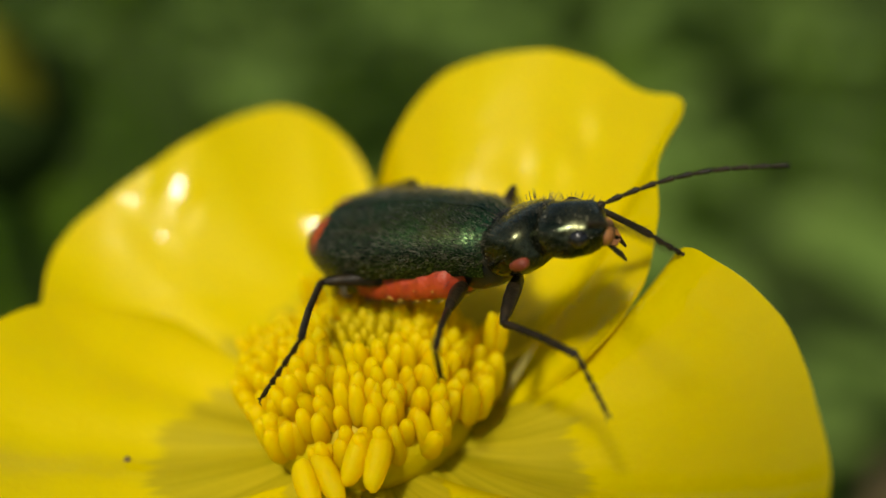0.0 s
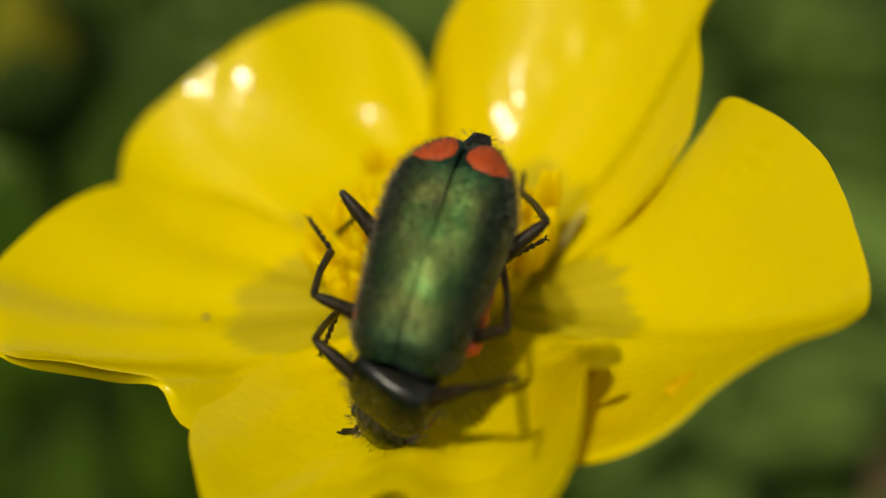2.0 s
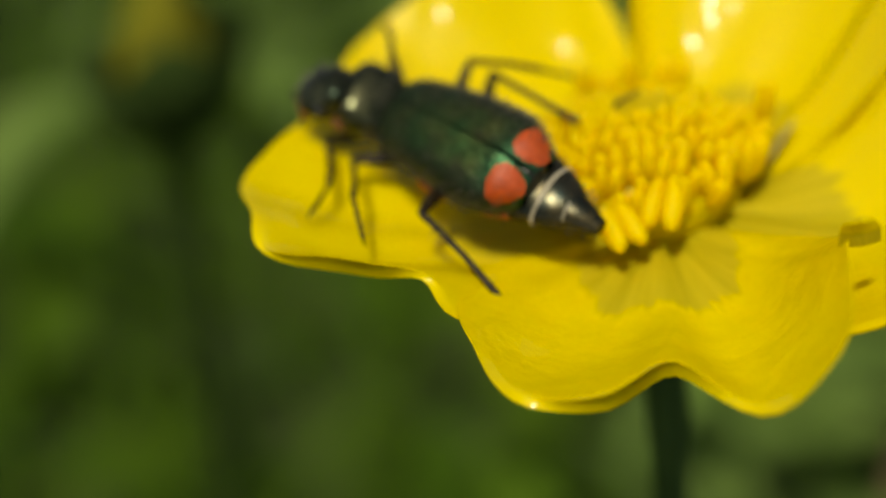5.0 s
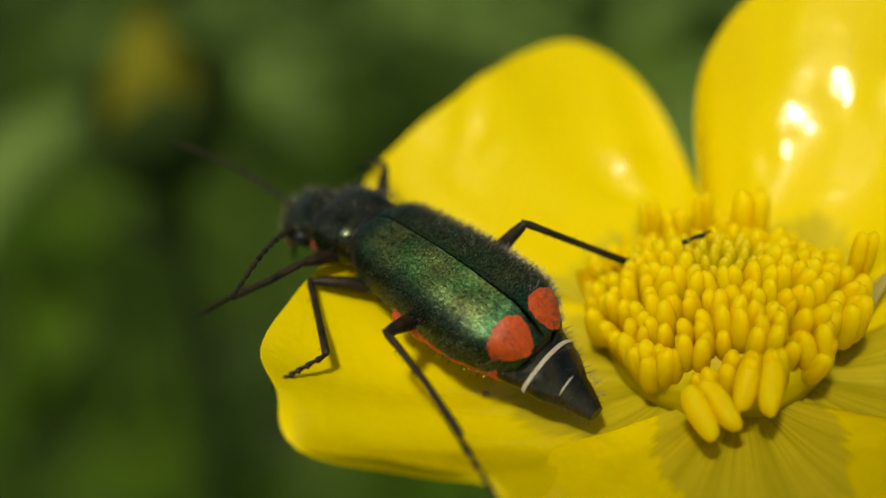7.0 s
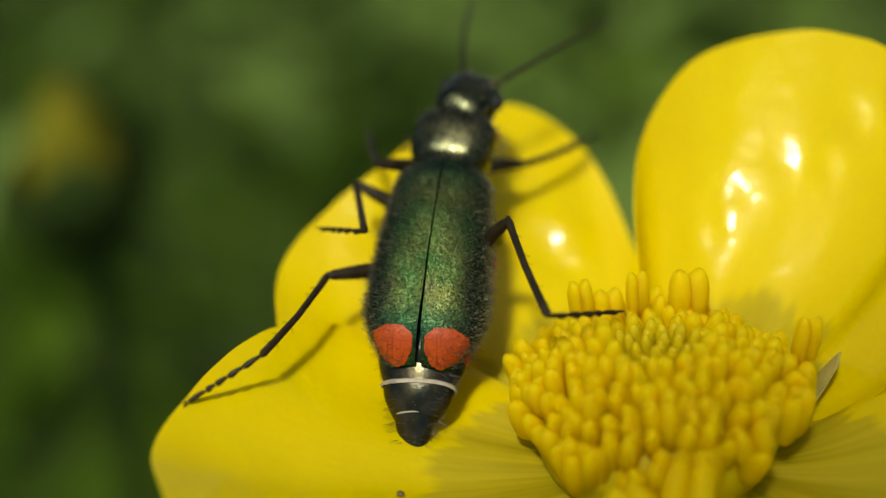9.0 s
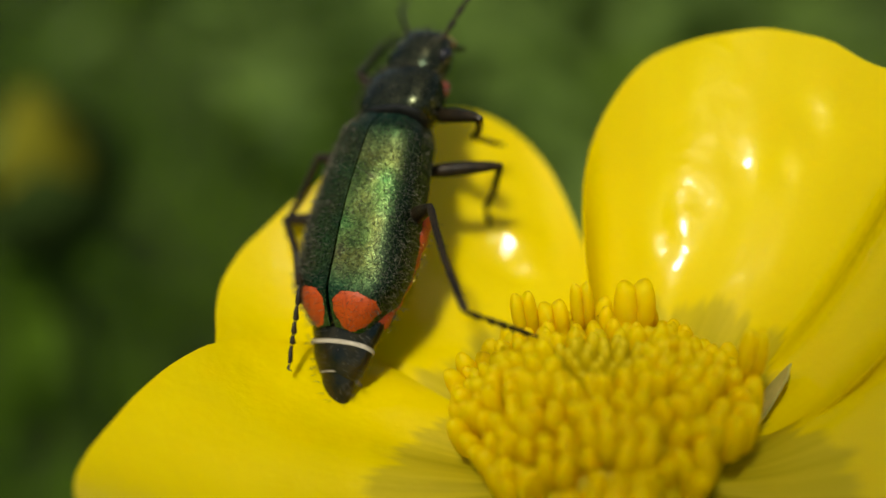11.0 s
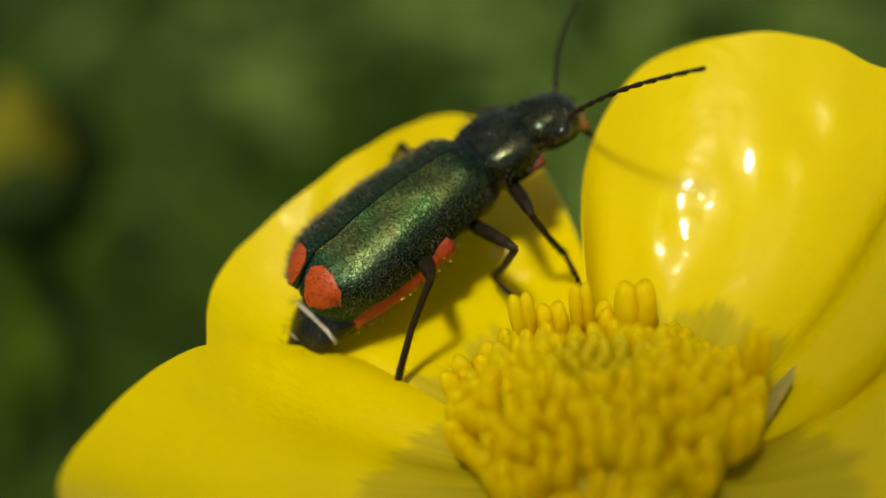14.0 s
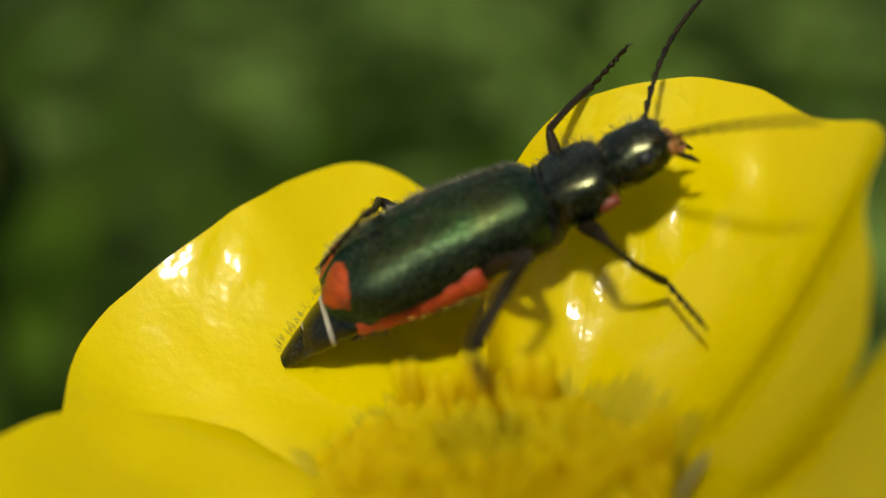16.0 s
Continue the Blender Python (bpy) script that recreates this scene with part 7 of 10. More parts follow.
    walk(femur['front_right'], (
        (0, pose(0.00034, 0.002, -0.0004, -3.2, 0, -79.61)),
        (0.12, pose(0.00034, 0.002, -0.0004, 2.7, -0.57, -87.72)),
        (0.25, pose(0.00034, 0.002, -0.0004, 8.61, -0.3, -95.85)),
        (0.38, pose(0.00034, 0.002, -0.0004, 14.44, 0.8, -103.91)),
        (0.5, pose(0.00034, 0.002, -0.0004, 20.05, 2.7, -111.82)),
        (0.75, pose(0.00034, 0.002, -0.0004, 32.69, 1.29, -107.98)),
        (1, pose(0.00034, 0.002, -0.0004, 45.21, -0.93, -104.54)),
        (1.08, pose(0.00034, 0.002, -0.0004, 45.13, -1.95, -103.53)),
        (1.17, pose(0.00034, 0.002, -0.0004, 45.03, -2.97, -102.52)),
        (1.25, pose(0.00034, 0.002, -0.0004, 44.91, -3.98, -101.5)),
        (1.33, pose(0.00034, 0.002, -0.0004, 44.77, -4.99, -100.48)),
        (1.42, pose(0.00034, 0.002, -0.0004, 44.61, -6, -99.46)),
        (1.5, pose(0.00034, 0.002, -0.0004, 44.44, -7.01, -98.43)),
        (1.67, pose(0.00034, 0.002, -0.0004, 36.15, -2.63, -102.58)),
        (1.83, pose(0.00034, 0.002, -0.0004, 27.57, 1.1, -107.31)),
        (2, pose(0.00034, 0.002, -0.0004, 18.69, 4.06, -112.55)),
        (2.17, pose(0.00034, 0.002, -0.0004, 30.23, -1.58, -96.59)),
        (2.33, pose(0.00034, 0.002, -0.0004, 39.92, -10.07, -81.87)),
        (2.5, pose(0.00034, 0.002, -0.0004, 47.45, -20.67, -68.17)),
        (2.57, pose(0.00034, 0.002, -0.0004, 45.36, -28.13, -60.22)),
        (2.64, pose(0.00034, 0.002, -0.0004, 41.87, -35.24, -51.29)),
        (2.71, pose(0.00034, 0.002, -0.0004, 36.6, -41.75, -40.91)),
        (2.79, pose(0.00034, 0.002, -0.0004, 29.13, -47.32, -28.57)),
        (2.86, pose(0.00034, 0.002, -0.0004, 19.16, -51.5, -13.91)),
        (2.93, pose(0.00034, 0.002, -0.0004, 7.02, -53.77, 2.85)),
        (3, pose(0.00034, 0.002, -0.0004, -6.03, -53.75, 20.48)),
        (3.25, pose(0.00034, 0.002, -0.0004, 2.55, -52.47, 32.02)),
        (3.5, pose(0.00034, 0.002, -0.0004, 11.24, -52.25, 43.55)),
        (3.58, pose(0.00034, 0.002, -0.0004, 16.64, -47.83, 23.08)),
        (3.67, pose(0.00034, 0.002, -0.0004, 19.22, -42.51, 4.93)),
        (3.75, pose(0.00034, 0.002, -0.0004, 19.41, -36.89, -11.51)),
        (3.83, pose(0.00034, 0.002, -0.0004, 17.73, -31.44, -26.89)),
        (3.92, pose(0.00034, 0.002, -0.0004, 14.57, -26.55, -41.68)),
        (4, pose(0.00034, 0.002, -0.0004, 10.27, -22.51, -56.21)),
        (4.5, pose(0.00034, 0.002, -0.0004, 10.27, -22.51, -56.21)),
        (4.75, pose(0.00034, 0.002, -0.0004, 32.89, -20.64, -65.4)),
        (5, pose(0.00034, 0.002, -0.0004, 54.49, -15.69, -72.99)),
        (5.1, pose(0.00034, 0.002, -0.0004, 52.02, -16.6, -72.34)),
        (5.2, pose(0.00034, 0.002, -0.0004, 49.53, -17.49, -71.64)),
        (6.35, pose(0.00034, 0.002, -0.0004, 30.7, -23.13, -65.27)),
        (7.5, pose(0.00034, 0.002, -0.0004, 10.6, -26.46, -57)),
        (7.62, pose(0.00034, 0.002, -0.0004, -11.17, -26.89, -47.35)),
        (7.75, pose(0.00034, 0.002, -0.0004, -32.5, -24.12, -38.3)),
        (7.88, pose(0.00034, 0.002, -0.0004, -52.55, -18.64, -31.14)),
        (8, pose(0.00034, 0.002, -0.0004, -71.17, -11.26, -26.5)),
        (8.08, pose(0.00034, 0.002, -0.0004, -51.53, -20.68, -31.56)),
        (8.17, pose(0.00034, 0.002, -0.0004, -29.72, -27.78, -40.21)),
        (8.25, pose(0.00034, 0.002, -0.0004, -5.78, -31.25, -51.72)),
        (8.33, pose(0.00034, 0.002, -0.0004, 18.77, -30.29, -64.01)),
        (8.42, pose(0.00034, 0.002, -0.0004, 41.9, -25.13, -74.48)),
        (8.5, pose(0.00034, 0.002, -0.0004, 62.72, -16.88, -81.62)),
        (8.6, pose(0.00034, 0.002, -0.0004, 46.15, -25.41, -76.74)),
        (8.7, pose(0.00034, 0.002, -0.0004, 27.53, -32.17, -68.85)),
        (8.8, pose(0.00034, 0.002, -0.0004, 6.73, -36.2, -58.22)),
        (8.9, pose(0.00034, 0.002, -0.0004, -15.23, -36.74, -46.21)),
        (9, pose(0.00034, 0.002, -0.0004, -36.52, -33.67, -34.99)),
        (9.17, pose(0.00034, 0.002, -0.0004, -20.9, -43.19, -55.91)),
        (9.33, pose(0.00034, 0.002, -0.0004, 0.4, -47, -82.24)),
        (9.5, pose(0.00034, 0.002, -0.0004, 21.94, -43.64, -108.8)),
        (9.86, pose(0.00034, 0.002, -0.0004, 20.99, -43.67, -108.71)),
        (10.21, pose(0.00034, 0.002, -0.0004, 20.04, -43.69, -108.62)),
        (10.57, pose(0.00034, 0.002, -0.0004, 19.1, -43.72, -108.53)),
        (10.93, pose(0.00034, 0.002, -0.0004, 18.15, -43.74, -108.44)),
        (11.29, pose(0.00034, 0.002, -0.0004, 17.2, -43.76, -108.35)),
        (11.64, pose(0.00034, 0.002, -0.0004, 16.25, -43.78, -108.25)),
        (12, pose(0.00034, 0.002, -0.0004, 15.3, -43.8, -108.16)),
        (12.12, pose(0.00034, 0.002, -0.0004, 16.43, -43.64, -108.93)),
        (12.25, pose(0.00034, 0.002, -0.0004, 17.55, -43.48, -109.69)),
        (12.38, pose(0.00034, 0.002, -0.0004, 18.66, -43.3, -110.44)),
        (12.5, pose(0.00034, 0.002, -0.0004, 19.77, -43.11, -111.19)),
        (12.75, pose(0.00034, 0.002, -0.0004, 12.79, -42.8, -112.72)),
        (13, pose(0.00034, 0.002, -0.0004, 5.82, -42.62, -114.29)),
        (13.1, pose(0.00034, 0.002, -0.0004, 4.7, -42.77, -111.93)),
        (13.2, pose(0.00034, 0.002, -0.0004, 3.57, -42.89, -109.57)),
        (13.3, pose(0.00034, 0.002, -0.0004, 2.44, -42.97, -107.19)),
        (13.4, pose(0.00034, 0.002, -0.0004, 1.29, -43.02, -104.82)),
        (13.5, pose(0.00034, 0.002, -0.0004, 0.15, -43.03, -102.44)),
        (13.75, pose(0.00034, 0.002, -0.0004, 7.3, -42.86, -108.46)),
        (14, pose(0.00034, 0.002, -0.0004, 14.33, -42.14, -114.36)),
        (14.1, pose(0.00034, 0.002, -0.0004, 14.81, -42.65, -111.38)),
        (14.2, pose(0.00034, 0.002, -0.0004, 15.25, -43.18, -108.38)),
        (14.3, pose(0.00034, 0.002, -0.0004, 15.66, -43.72, -105.37)),
        (14.4, pose(0.00034, 0.002, -0.0004, 16.03, -44.28, -102.33)),
        (14.5, pose(0.00034, 0.002, -0.0004, 16.36, -44.85, -99.26)),
        (14.57, pose(0.00034, 0.002, -0.0004, 14.82, -45.34, -96.77)),
        (14.64, pose(0.00034, 0.002, -0.0004, 13.24, -45.78, -94.24)),
        (14.71, pose(0.00034, 0.002, -0.0004, 11.62, -46.17, -91.67)),
        (14.79, pose(0.00034, 0.002, -0.0004, 9.97, -46.5, -89.07)),
        (14.86, pose(0.00034, 0.002, -0.0004, 8.28, -46.79, -86.45)),
        (14.93, pose(0.00034, 0.002, -0.0004, 6.57, -47.02, -83.8)),
        (15, pose(0.00034, 0.002, -0.0004, 4.84, -47.2, -81.13)),
        (15.08, pose(0.00034, 0.002, -0.0004, 7.12, -46.96, -84.49)),
        (15.17, pose(0.00034, 0.002, -0.0004, 9.36, -46.62, -87.81)),
        (15.25, pose(0.00034, 0.002, -0.0004, 11.56, -46.2, -91.08)),
        (15.33, pose(0.00034, 0.002, -0.0004, 13.7, -45.69, -94.31)),
        (15.42, pose(0.00034, 0.002, -0.0004, 15.78, -45.1, -97.47)),
        (15.5, pose(0.00034, 0.002, -0.0004, 17.78, -44.43, -100.57)),
        (15.75, pose(0.00034, 0.002, -0.0004, 17.91, -45.19, -96.98)),
        (16, pose(0.00034, 0.002, -0.0004, 17.98, -45.95, -93.34)),
    ))
    walk(tibia['front_right'], (
        (0, pose(0.001469, 0.002207, -0.000464, -7.08, 0, -17.29)),
        (0.12, pose(0.001488, 0.002046, -0.000346, -1.72, -1.69, -29.87)),
        (0.25, pose(0.001471, 0.001885, -0.000228, 3.88, -2.16, -42.55)),
        (0.38, pose(0.00142, 0.001728, -0.000113, 9.45, -1.39, -55.22)),
        (0.5, pose(0.001336, 0.001581, -0.000006, 14.72, 0.57, -67.76)),
        (0.75, pose(0.001256, 0.001688, 0.000221, 10.89, 3.25, -78.08)),
        (1, pose(0.001128, 0.001809, 0.000416, 6.63, 5.2, -88.59)),
        (1.08, pose(0.001135, 0.001837, 0.000415, -12.92, 5.06, -86.73)),
        (1.17, pose(0.001143, 0.001865, 0.000412, -32.48, 5.56, -84.93)),
        (1.25, pose(0.001149, 0.001893, 0.00041, -52.04, 6.62, -83.39)),
        (1.33, pose(0.001156, 0.001921, 0.000407, -71.62, 8.13, -82.3)),
        (1.42, pose(0.001161, 0.001949, 0.000403, -91.26, 9.92, -81.79)),
        (1.5, pose(0.001167, 0.001977, 0.000399, -111, 11.78, -81.91)),
        (1.67, pose(0.001253, 0.001828, 0.000278, -104.39, -1.88, -76.36)),
        (1.83, pose(0.00131, 0.001687, 0.000132, -98.91, -16.05, -72.24)),
        (2, pose(0.001336, 0.001558, -0.000032, -93.99, -30.52, -69.23)),
        (2.17, pose(0.001329, 0.001902, 0.000179, -91.26, -22.78, -69.81)),
        (2.33, pose(0.001195, 0.002252, 0.000327, -88.73, -15.03, -69.98)),
        (2.5, pose(0.000951, 0.002567, 0.000393, -86.3, -7.28, -69.81)),
        (2.57, pose(0.00085, 0.002736, 0.000322, -98.13, 8.51, -69.53)),
        (2.64, pose(0.000731, 0.002881, 0.000227, -110.87, 23.99, -72.73)),
        (2.71, pose(0.0006, 0.002997, 0.000112, -126.85, 38.25, -80.69)),
        (2.79, pose(0.000459, 0.003079, -0.000021, 30.51, 130.49, 83.84)),
        (2.86, pose(0.000314, 0.003125, -0.000165, -0.76, 125.48, 59.35)),
        (2.93, pose(0.00017, 0.003134, -0.000317, -32.91, 129.28, 33.94)),
        (3, pose(0.000031, 0.003105, -0.000471, -56.82, 139.86, 17.12)),
        (3.25, pose(-0.000304, 0.002953, -0.000369, -59.36, 132.01, 25)),
        (3.5, pose(-0.000566, 0.002695, -0.000263, -60.44, 123.98, 33.8)),
        (3.58, pose(-0.000317, 0.002918, -0.000179, -35.26, 119.21, 40.22)),
        (3.67, pose(-0.000008, 0.00306, -0.000121, -5.74, 116.51, 51.31)),
        (3.75, pose(0.000332, 0.003109, -0.000094, 25.6, 116.82, 64.3)),
        (3.83, pose(0.000672, 0.00306, -0.000101, 54.36, 120.01, 74.58)),
        (3.92, pose(0.000983, 0.002917, -0.000141, -101.29, 54.96, -99.93)),
        (4, pose(0.001237, 0.002695, -0.000211, -80.56, 49.18, -98.63)),
        (4.5, pose(0.001237, 0.002695, -0.000211, -80.56, 49.18, -98.63)),
        (4.75, pose(0.001126, 0.002602, 0.000184, -72.79, 57.96, -95.87)),
        (5, pose(0.000905, 0.002437, 0.000501, -61.4, 66.36, -89.28)),
        (5.1, pose(0.000936, 0.002462, 0.000469, -64.66, 64.47, -91.7)),
        (5.2, pose(0.000966, 0.002485, 0.000434, -67.54, 62.53, -93.73)),
        (6.35, pose(0.001142, 0.002623, 0.00014, -75.72, 56.06, -98.15)),
        (7.5, pose(0.001237, 0.002695, -0.000211, -81.97, 49.37, -100.5)),
        (7.62, pose(0.001238, 0.00269, -0.000599, -87.71, 31.92, -108.76)),
        (7.75, pose(0.001139, 0.002605, -0.000964, -90.16, 14.09, -114.21)),
        (7.88, pose(0.000951, 0.002448, -0.001265, -90.86, -3.87, -118.74)),
        (8, pose(0.000696, 0.002237, -0.001468, -90.11, -21.83, -123.39)),
        (8.08, pose(0.000985, 0.002443, -0.001242, -89.82, -5.37, -122.53)),
        (8.17, pose(0.001188, 0.002591, -0.000904, -89.28, 11.08, -121.58)),
        (8.25, pose(0.001275, 0.002662, -0.000499, -88.38, 27.52, -120.35)),
        (8.33, pose(0.001237, 0.002645, -0.00008, -86.79, 43.94, -118.48)),
        (8.42, pose(0.001077, 0.002543, 0.000295, -83.41, 60.27, -114.86)),
        (8.5, pose(0.000818, 0.00237, 0.000578, -72, 76.26, -103.23)),
        (8.6, pose(0.001034, 0.002529, 0.000349, -72.21, 73.85, -105.98)),
        (8.7, pose(0.001189, 0.002632, 0.00005, -72.02, 71.43, -108.36)),
        (8.8, pose(0.001269, 0.002669, -0.000291, -71.58, 69.02, -110.5)),
        (8.9, pose(0.001266, 0.002637, -0.000642, -70.95, 66.62, -112.47)),
        (9, pose(0.001181, 0.00254, -0.00097, -70.19, 64.23, -114.33)),
        (9.17, pose(0.001387, 0.00237, -0.000699, -81.26, 49.87, -122.08)),
        (9.33, pose(0.001479, 0.002161, -0.000394, -87.61, 35.05, -124.79)),
        (9.5, pose(0.001445, 0.001937, -0.000089, -92.41, 20.12, -125.41)),
        (9.86, pose(0.001448, 0.001925, -0.000102, -99.54, 12.45, -125.08)),
        (10.21, pose(0.001451, 0.001913, -0.000115, -106.57, 4.89, -123.81)),
        (10.57, pose(0.001453, 0.001901, -0.000128, -113.75, -2.47, -121.63)),
        (10.93, pose(0.001455, 0.001889, -0.000141, -121.3, -9.49, -118.51)),
        (11.29, pose(0.001457, 0.001877, -0.000154, -129.44, -16.01, -114.37)),
        (11.64, pose(0.001458, 0.001866, -0.000168, -138.36, -21.87, -109.13)),
        (12, pose(0.001459, 0.001854, -0.000181, 31.76, -153.16, 77.29)),
        (12.12, pose(0.001456, 0.001855, -0.000165, -135.79, -21.51, -111.49)),
        (12.25, pose(0.001453, 0.001855, -0.000148, -124.72, -14.65, -118.59)),
        (12.38, pose(0.001449, 0.001856, -0.000132, -114.85, -6.69, -124.09)),
        (12.5, pose(0.001445, 0.001857, -0.000116, -105.84, 2.05, -128.11)),
        (12.75, pose(0.001441, 0.001726, -0.000213, -104.43, 0.98, -127.85)),
        (13, pose(0.001415, 0.001601, -0.000314, -103.02, -0.09, -127.61)),
        (13.1, pose(0.001427, 0.001631, -0.000331, -106.62, 0.36, -127.71)),
        (13.2, pose(0.001438, 0.001662, -0.000348, -110.21, 0.81, -127.84)),
        (13.3, pose(0.001447, 0.001692, -0.000364, -113.81, 1.24, -128)),
        (13.4, pose(0.001456, 0.001723, -0.000381, -117.41, 1.67, -128.18)),
        (13.5, pose(0.001463, 0.001754, -0.000398, -121.01, 2.08, -128.39)),
        (13.75, pose(0.001453, 0.001733, -0.000293, -111.33, 5.05, -130.18)),
        (14, pose(0.001434, 0.001714, -0.000189, -101.68, 8.28, -131.45)),
        (14.1, pose(0.001448, 0.00178, -0.000184, -107.89, 8.18, -131.43)),
        (14.2, pose(0.001458, 0.001846, -0.000179, -114.11, 8.07, -131.4)),
        (14.3, pose(0.001465, 0.001913, -0.000176, -120.32, 7.98, -131.36)),
        (14.4, pose(0.001467, 0.001981, -0.000173, -126.53, 7.89, -131.3)),
        (14.5, pose(0.001466, 0.002048, -0.00017, 47.26, 172.2, 48.76)),
        (14.57, pose(0.001469, 0.002077, -0.000193, 50.41, 158.99, 36.11)),
        (14.64, pose(0.00147, 0.002105, -0.000216, 50.42, 145.43, 22.67)),
        (14.71, pose(0.001471, 0.002134, -0.00024, 45.78, 132.32, 6.16)),
        (14.79, pose(0.00147, 0.002163, -0.000263, 32.72, 121.18, -17.81)),
        (14.86, pose(0.001468, 0.002191, -0.000287, 6.53, 115.42, -54.43)),
        (14.93, pose(0.001465, 0.002219, -0.00031, -22.69, 118.71, -94.01)),
        (15, pose(0.001461, 0.002247, -0.000334, 140.66, 51.27, 58.62)),
        (15.08, pose(0.001466, 0.002213, -0.000303, -13.11, 119.52, -88.23)),
        (15.17, pose(0.001469, 0.002179, -0.000271, 21.09, 121.23, -47.24)),
        (15.25, pose(0.00147, 0.002145, -0.00024, 42.93, 132.56, -18.35)),
        (15.33, pose(0.001469, 0.00211, -0.00021, 52.8, 148, -0.72)),
        (15.42, pose(0.001466, 0.002076, -0.000179, 56.41, 164.87, 11.99)),
        (15.5, pose(0.001462, 0.002041, -0.000149, 56.16, -177.95, 23.22)),
        (15.75, pose(0.001457, 0.002116, -0.000151, 58.62, -178.06, 23.15)),
        (16, pose(0.001447, 0.002191, -0.000153, 61.08, -178.17, 23.08)),
    ))
    walk(tarsus['front_right'], (
        (0, pose(0.001882, 0.003534, -0.000637, -50.05, 0, -39.65)),
        (0.12, pose(0.002186, 0.003259, -0.000388, -42.5, -13.2, -50.77)),
        (0.25, pose(0.002413, 0.002916, -0.000133, -31.76, -24.49, -64.51)),
        (0.38, pose(0.002551, 0.002521, 0.000117, -17.17, -32.67, -81.79)),
        (0.5, pose(0.002591, 0.00209, 0.00035, 0.74, -36.25, -102.23)),
        (0.75, pose(0.002605, 0.001957, 0.000485, 3.37, -35.93, -92)),
        (1, pose(0.002518, 0.001829, 0.000577, 6.02, -35.99, -81.78)),
        (1.08, pose(0.002496, 0.001943, 0.000103, -5.36, -36.36, -67.48)),
        (1.17, pose(0.002313, 0.002042, -0.000336, -16.39, -34.48, -53.51)),
        (1.25, pose(0.00199, 0.002118, -0.000686, -26.24, -30.55, -40.63)),
        (1.33, pose(0.001568, 0.002166, -0.000908, -34.49, -24.96, -29.22)),
        (1.42, pose(0.001097, 0.002183, -0.000975, -41.08, -18.12, -19.22)),
        (1.5, pose(0.000632, 0.00217, -0.00088, -46.17, -10.37, -10.4)),
        (1.67, pose(0.000925, 0.001703, -0.001078, -46.17, -10.37, -10.4)),
        (1.83, pose(0.00122, 0.001257, -0.001197, -46.17, -10.37, -10.4)),
        (2, pose(0.001496, 0.00086, -0.001236, -46.17, -10.37, -10.4)),
        (2.17, pose(0.001487, 0.001382, -0.001112, -52.39, -20.43, -20.78)),
        (2.33, pose(0.001348, 0.001922, -0.001025, -56.98, -31.4, -30.8)),
        (2.5, pose(0.001097, 0.002432, -0.000993, -59.63, -42.92, -41.23)),
        (2.57, pose(0.000592, 0.002859, -0.001049, -58.48, -37.29, -37.17)),
        (2.64, pose(0.000097, 0.003241, -0.000968, -56.93, -31.74, -33.25)),
        (2.71, pose(-0.000341, 0.003545, -0.000768, -55.05, -26.29, -29.36)),
        (2.79, pose(-0.000682, 0.003746, -0.000482, -52.85, -20.96, -25.44)),
        (2.86, pose(-0.000898, 0.003826, -0.000154, -50.34, -15.78, -21.43)),
        (2.93, pose(-0.000975, 0.003781, 0.000165, -47.53, -10.79, -17.27)),
        (3, pose(-0.000916, 0.003615, 0.000424, -44.39, -6.01, -12.93)),
        (3.25, pose(-0.001416, 0.003221, 0.000437, -45.54, -8, -14.98)),
        (3.5, pose(-0.001789, 0.002708, 0.000418, -46.63, -10.02, -17)),
        (3.58, pose(-0.001593, 0.003335, 0.000216, -46.47, -9.5, -16.5)),
        (3.67, pose(-0.001174, 0.003833, -0.000058, -46.31, -8.98, -16.01)),
        (3.75, pose(-0.000572, 0.004143, -0.000367, -46.15, -8.46, -15.51)),
        (3.83, pose(0.000148, 0.004226, -0.00067, -45.98, -7.95, -15.01)),
        (3.92, pose(0.000907, 0.004072, -0.00093, -45.81, -7.43, -14.51)),
        (4, pose(0.001621, 0.003693, -0.001113, -45.63, -6.92, -14.01)),
        (4.5, pose(0.001621, 0.003693, -0.001113, -45.63, -6.92, -14.01)),
        (4.75, pose(0.001654, 0.003687, -0.000525, -41.7, -7.67, -14.75)),
        (5, pose(0.001561, 0.003572, 0.000008, -37.75, -8.37, -15.55)),
        (5.1, pose(0.001568, 0.003585, -0.000077, -38.5, -8.22, -15.34)),
        (5.2, pose(0.001574, 0.003595, -0.000162, -39.25, -8.06, -15.14)),
        (6.35, pose(0.001643, 0.003688, -0.000618, -42.45, -7.54, -14.52)),
        (7.5, pose(0.001621, 0.003694, -0.001113, -45.64, -6.99, -13.93)),
        (7.62, pose(0.001529, 0.003373, -0.001786, -39.43, -6.11, -9.93)),
        (7.75, pose(0.001275, 0.002917, -0.002322, -33.19, -5.68, -5.86)),
        (7.88, pose(0.000887, 0.002375, -0.002662, -26.93, -5.68, -1.76)),
        (8, pose(0.000407, 0.001804, -0.002767, -20.68, -6.13, 2.31)),
        (8.08, pose(0.000919, 0.00233, -0.002636, -23.21, -6.61, -0.63)),
        (8.17, pose(0.001344, 0.002811, -0.002278, -25.71, -7.23, -3.54)),
        (8.25, pose(0.001636, 0.0032, -0.00174, -28.19, -7.97, -6.44)),
        (8.33, pose(0.001768, 0.00346, -0.001087, -30.63, -8.83, -9.3)),
        (8.42, pose(0.001731, 0.003572, -0.000394, -33.03, -9.81, -12.13)),
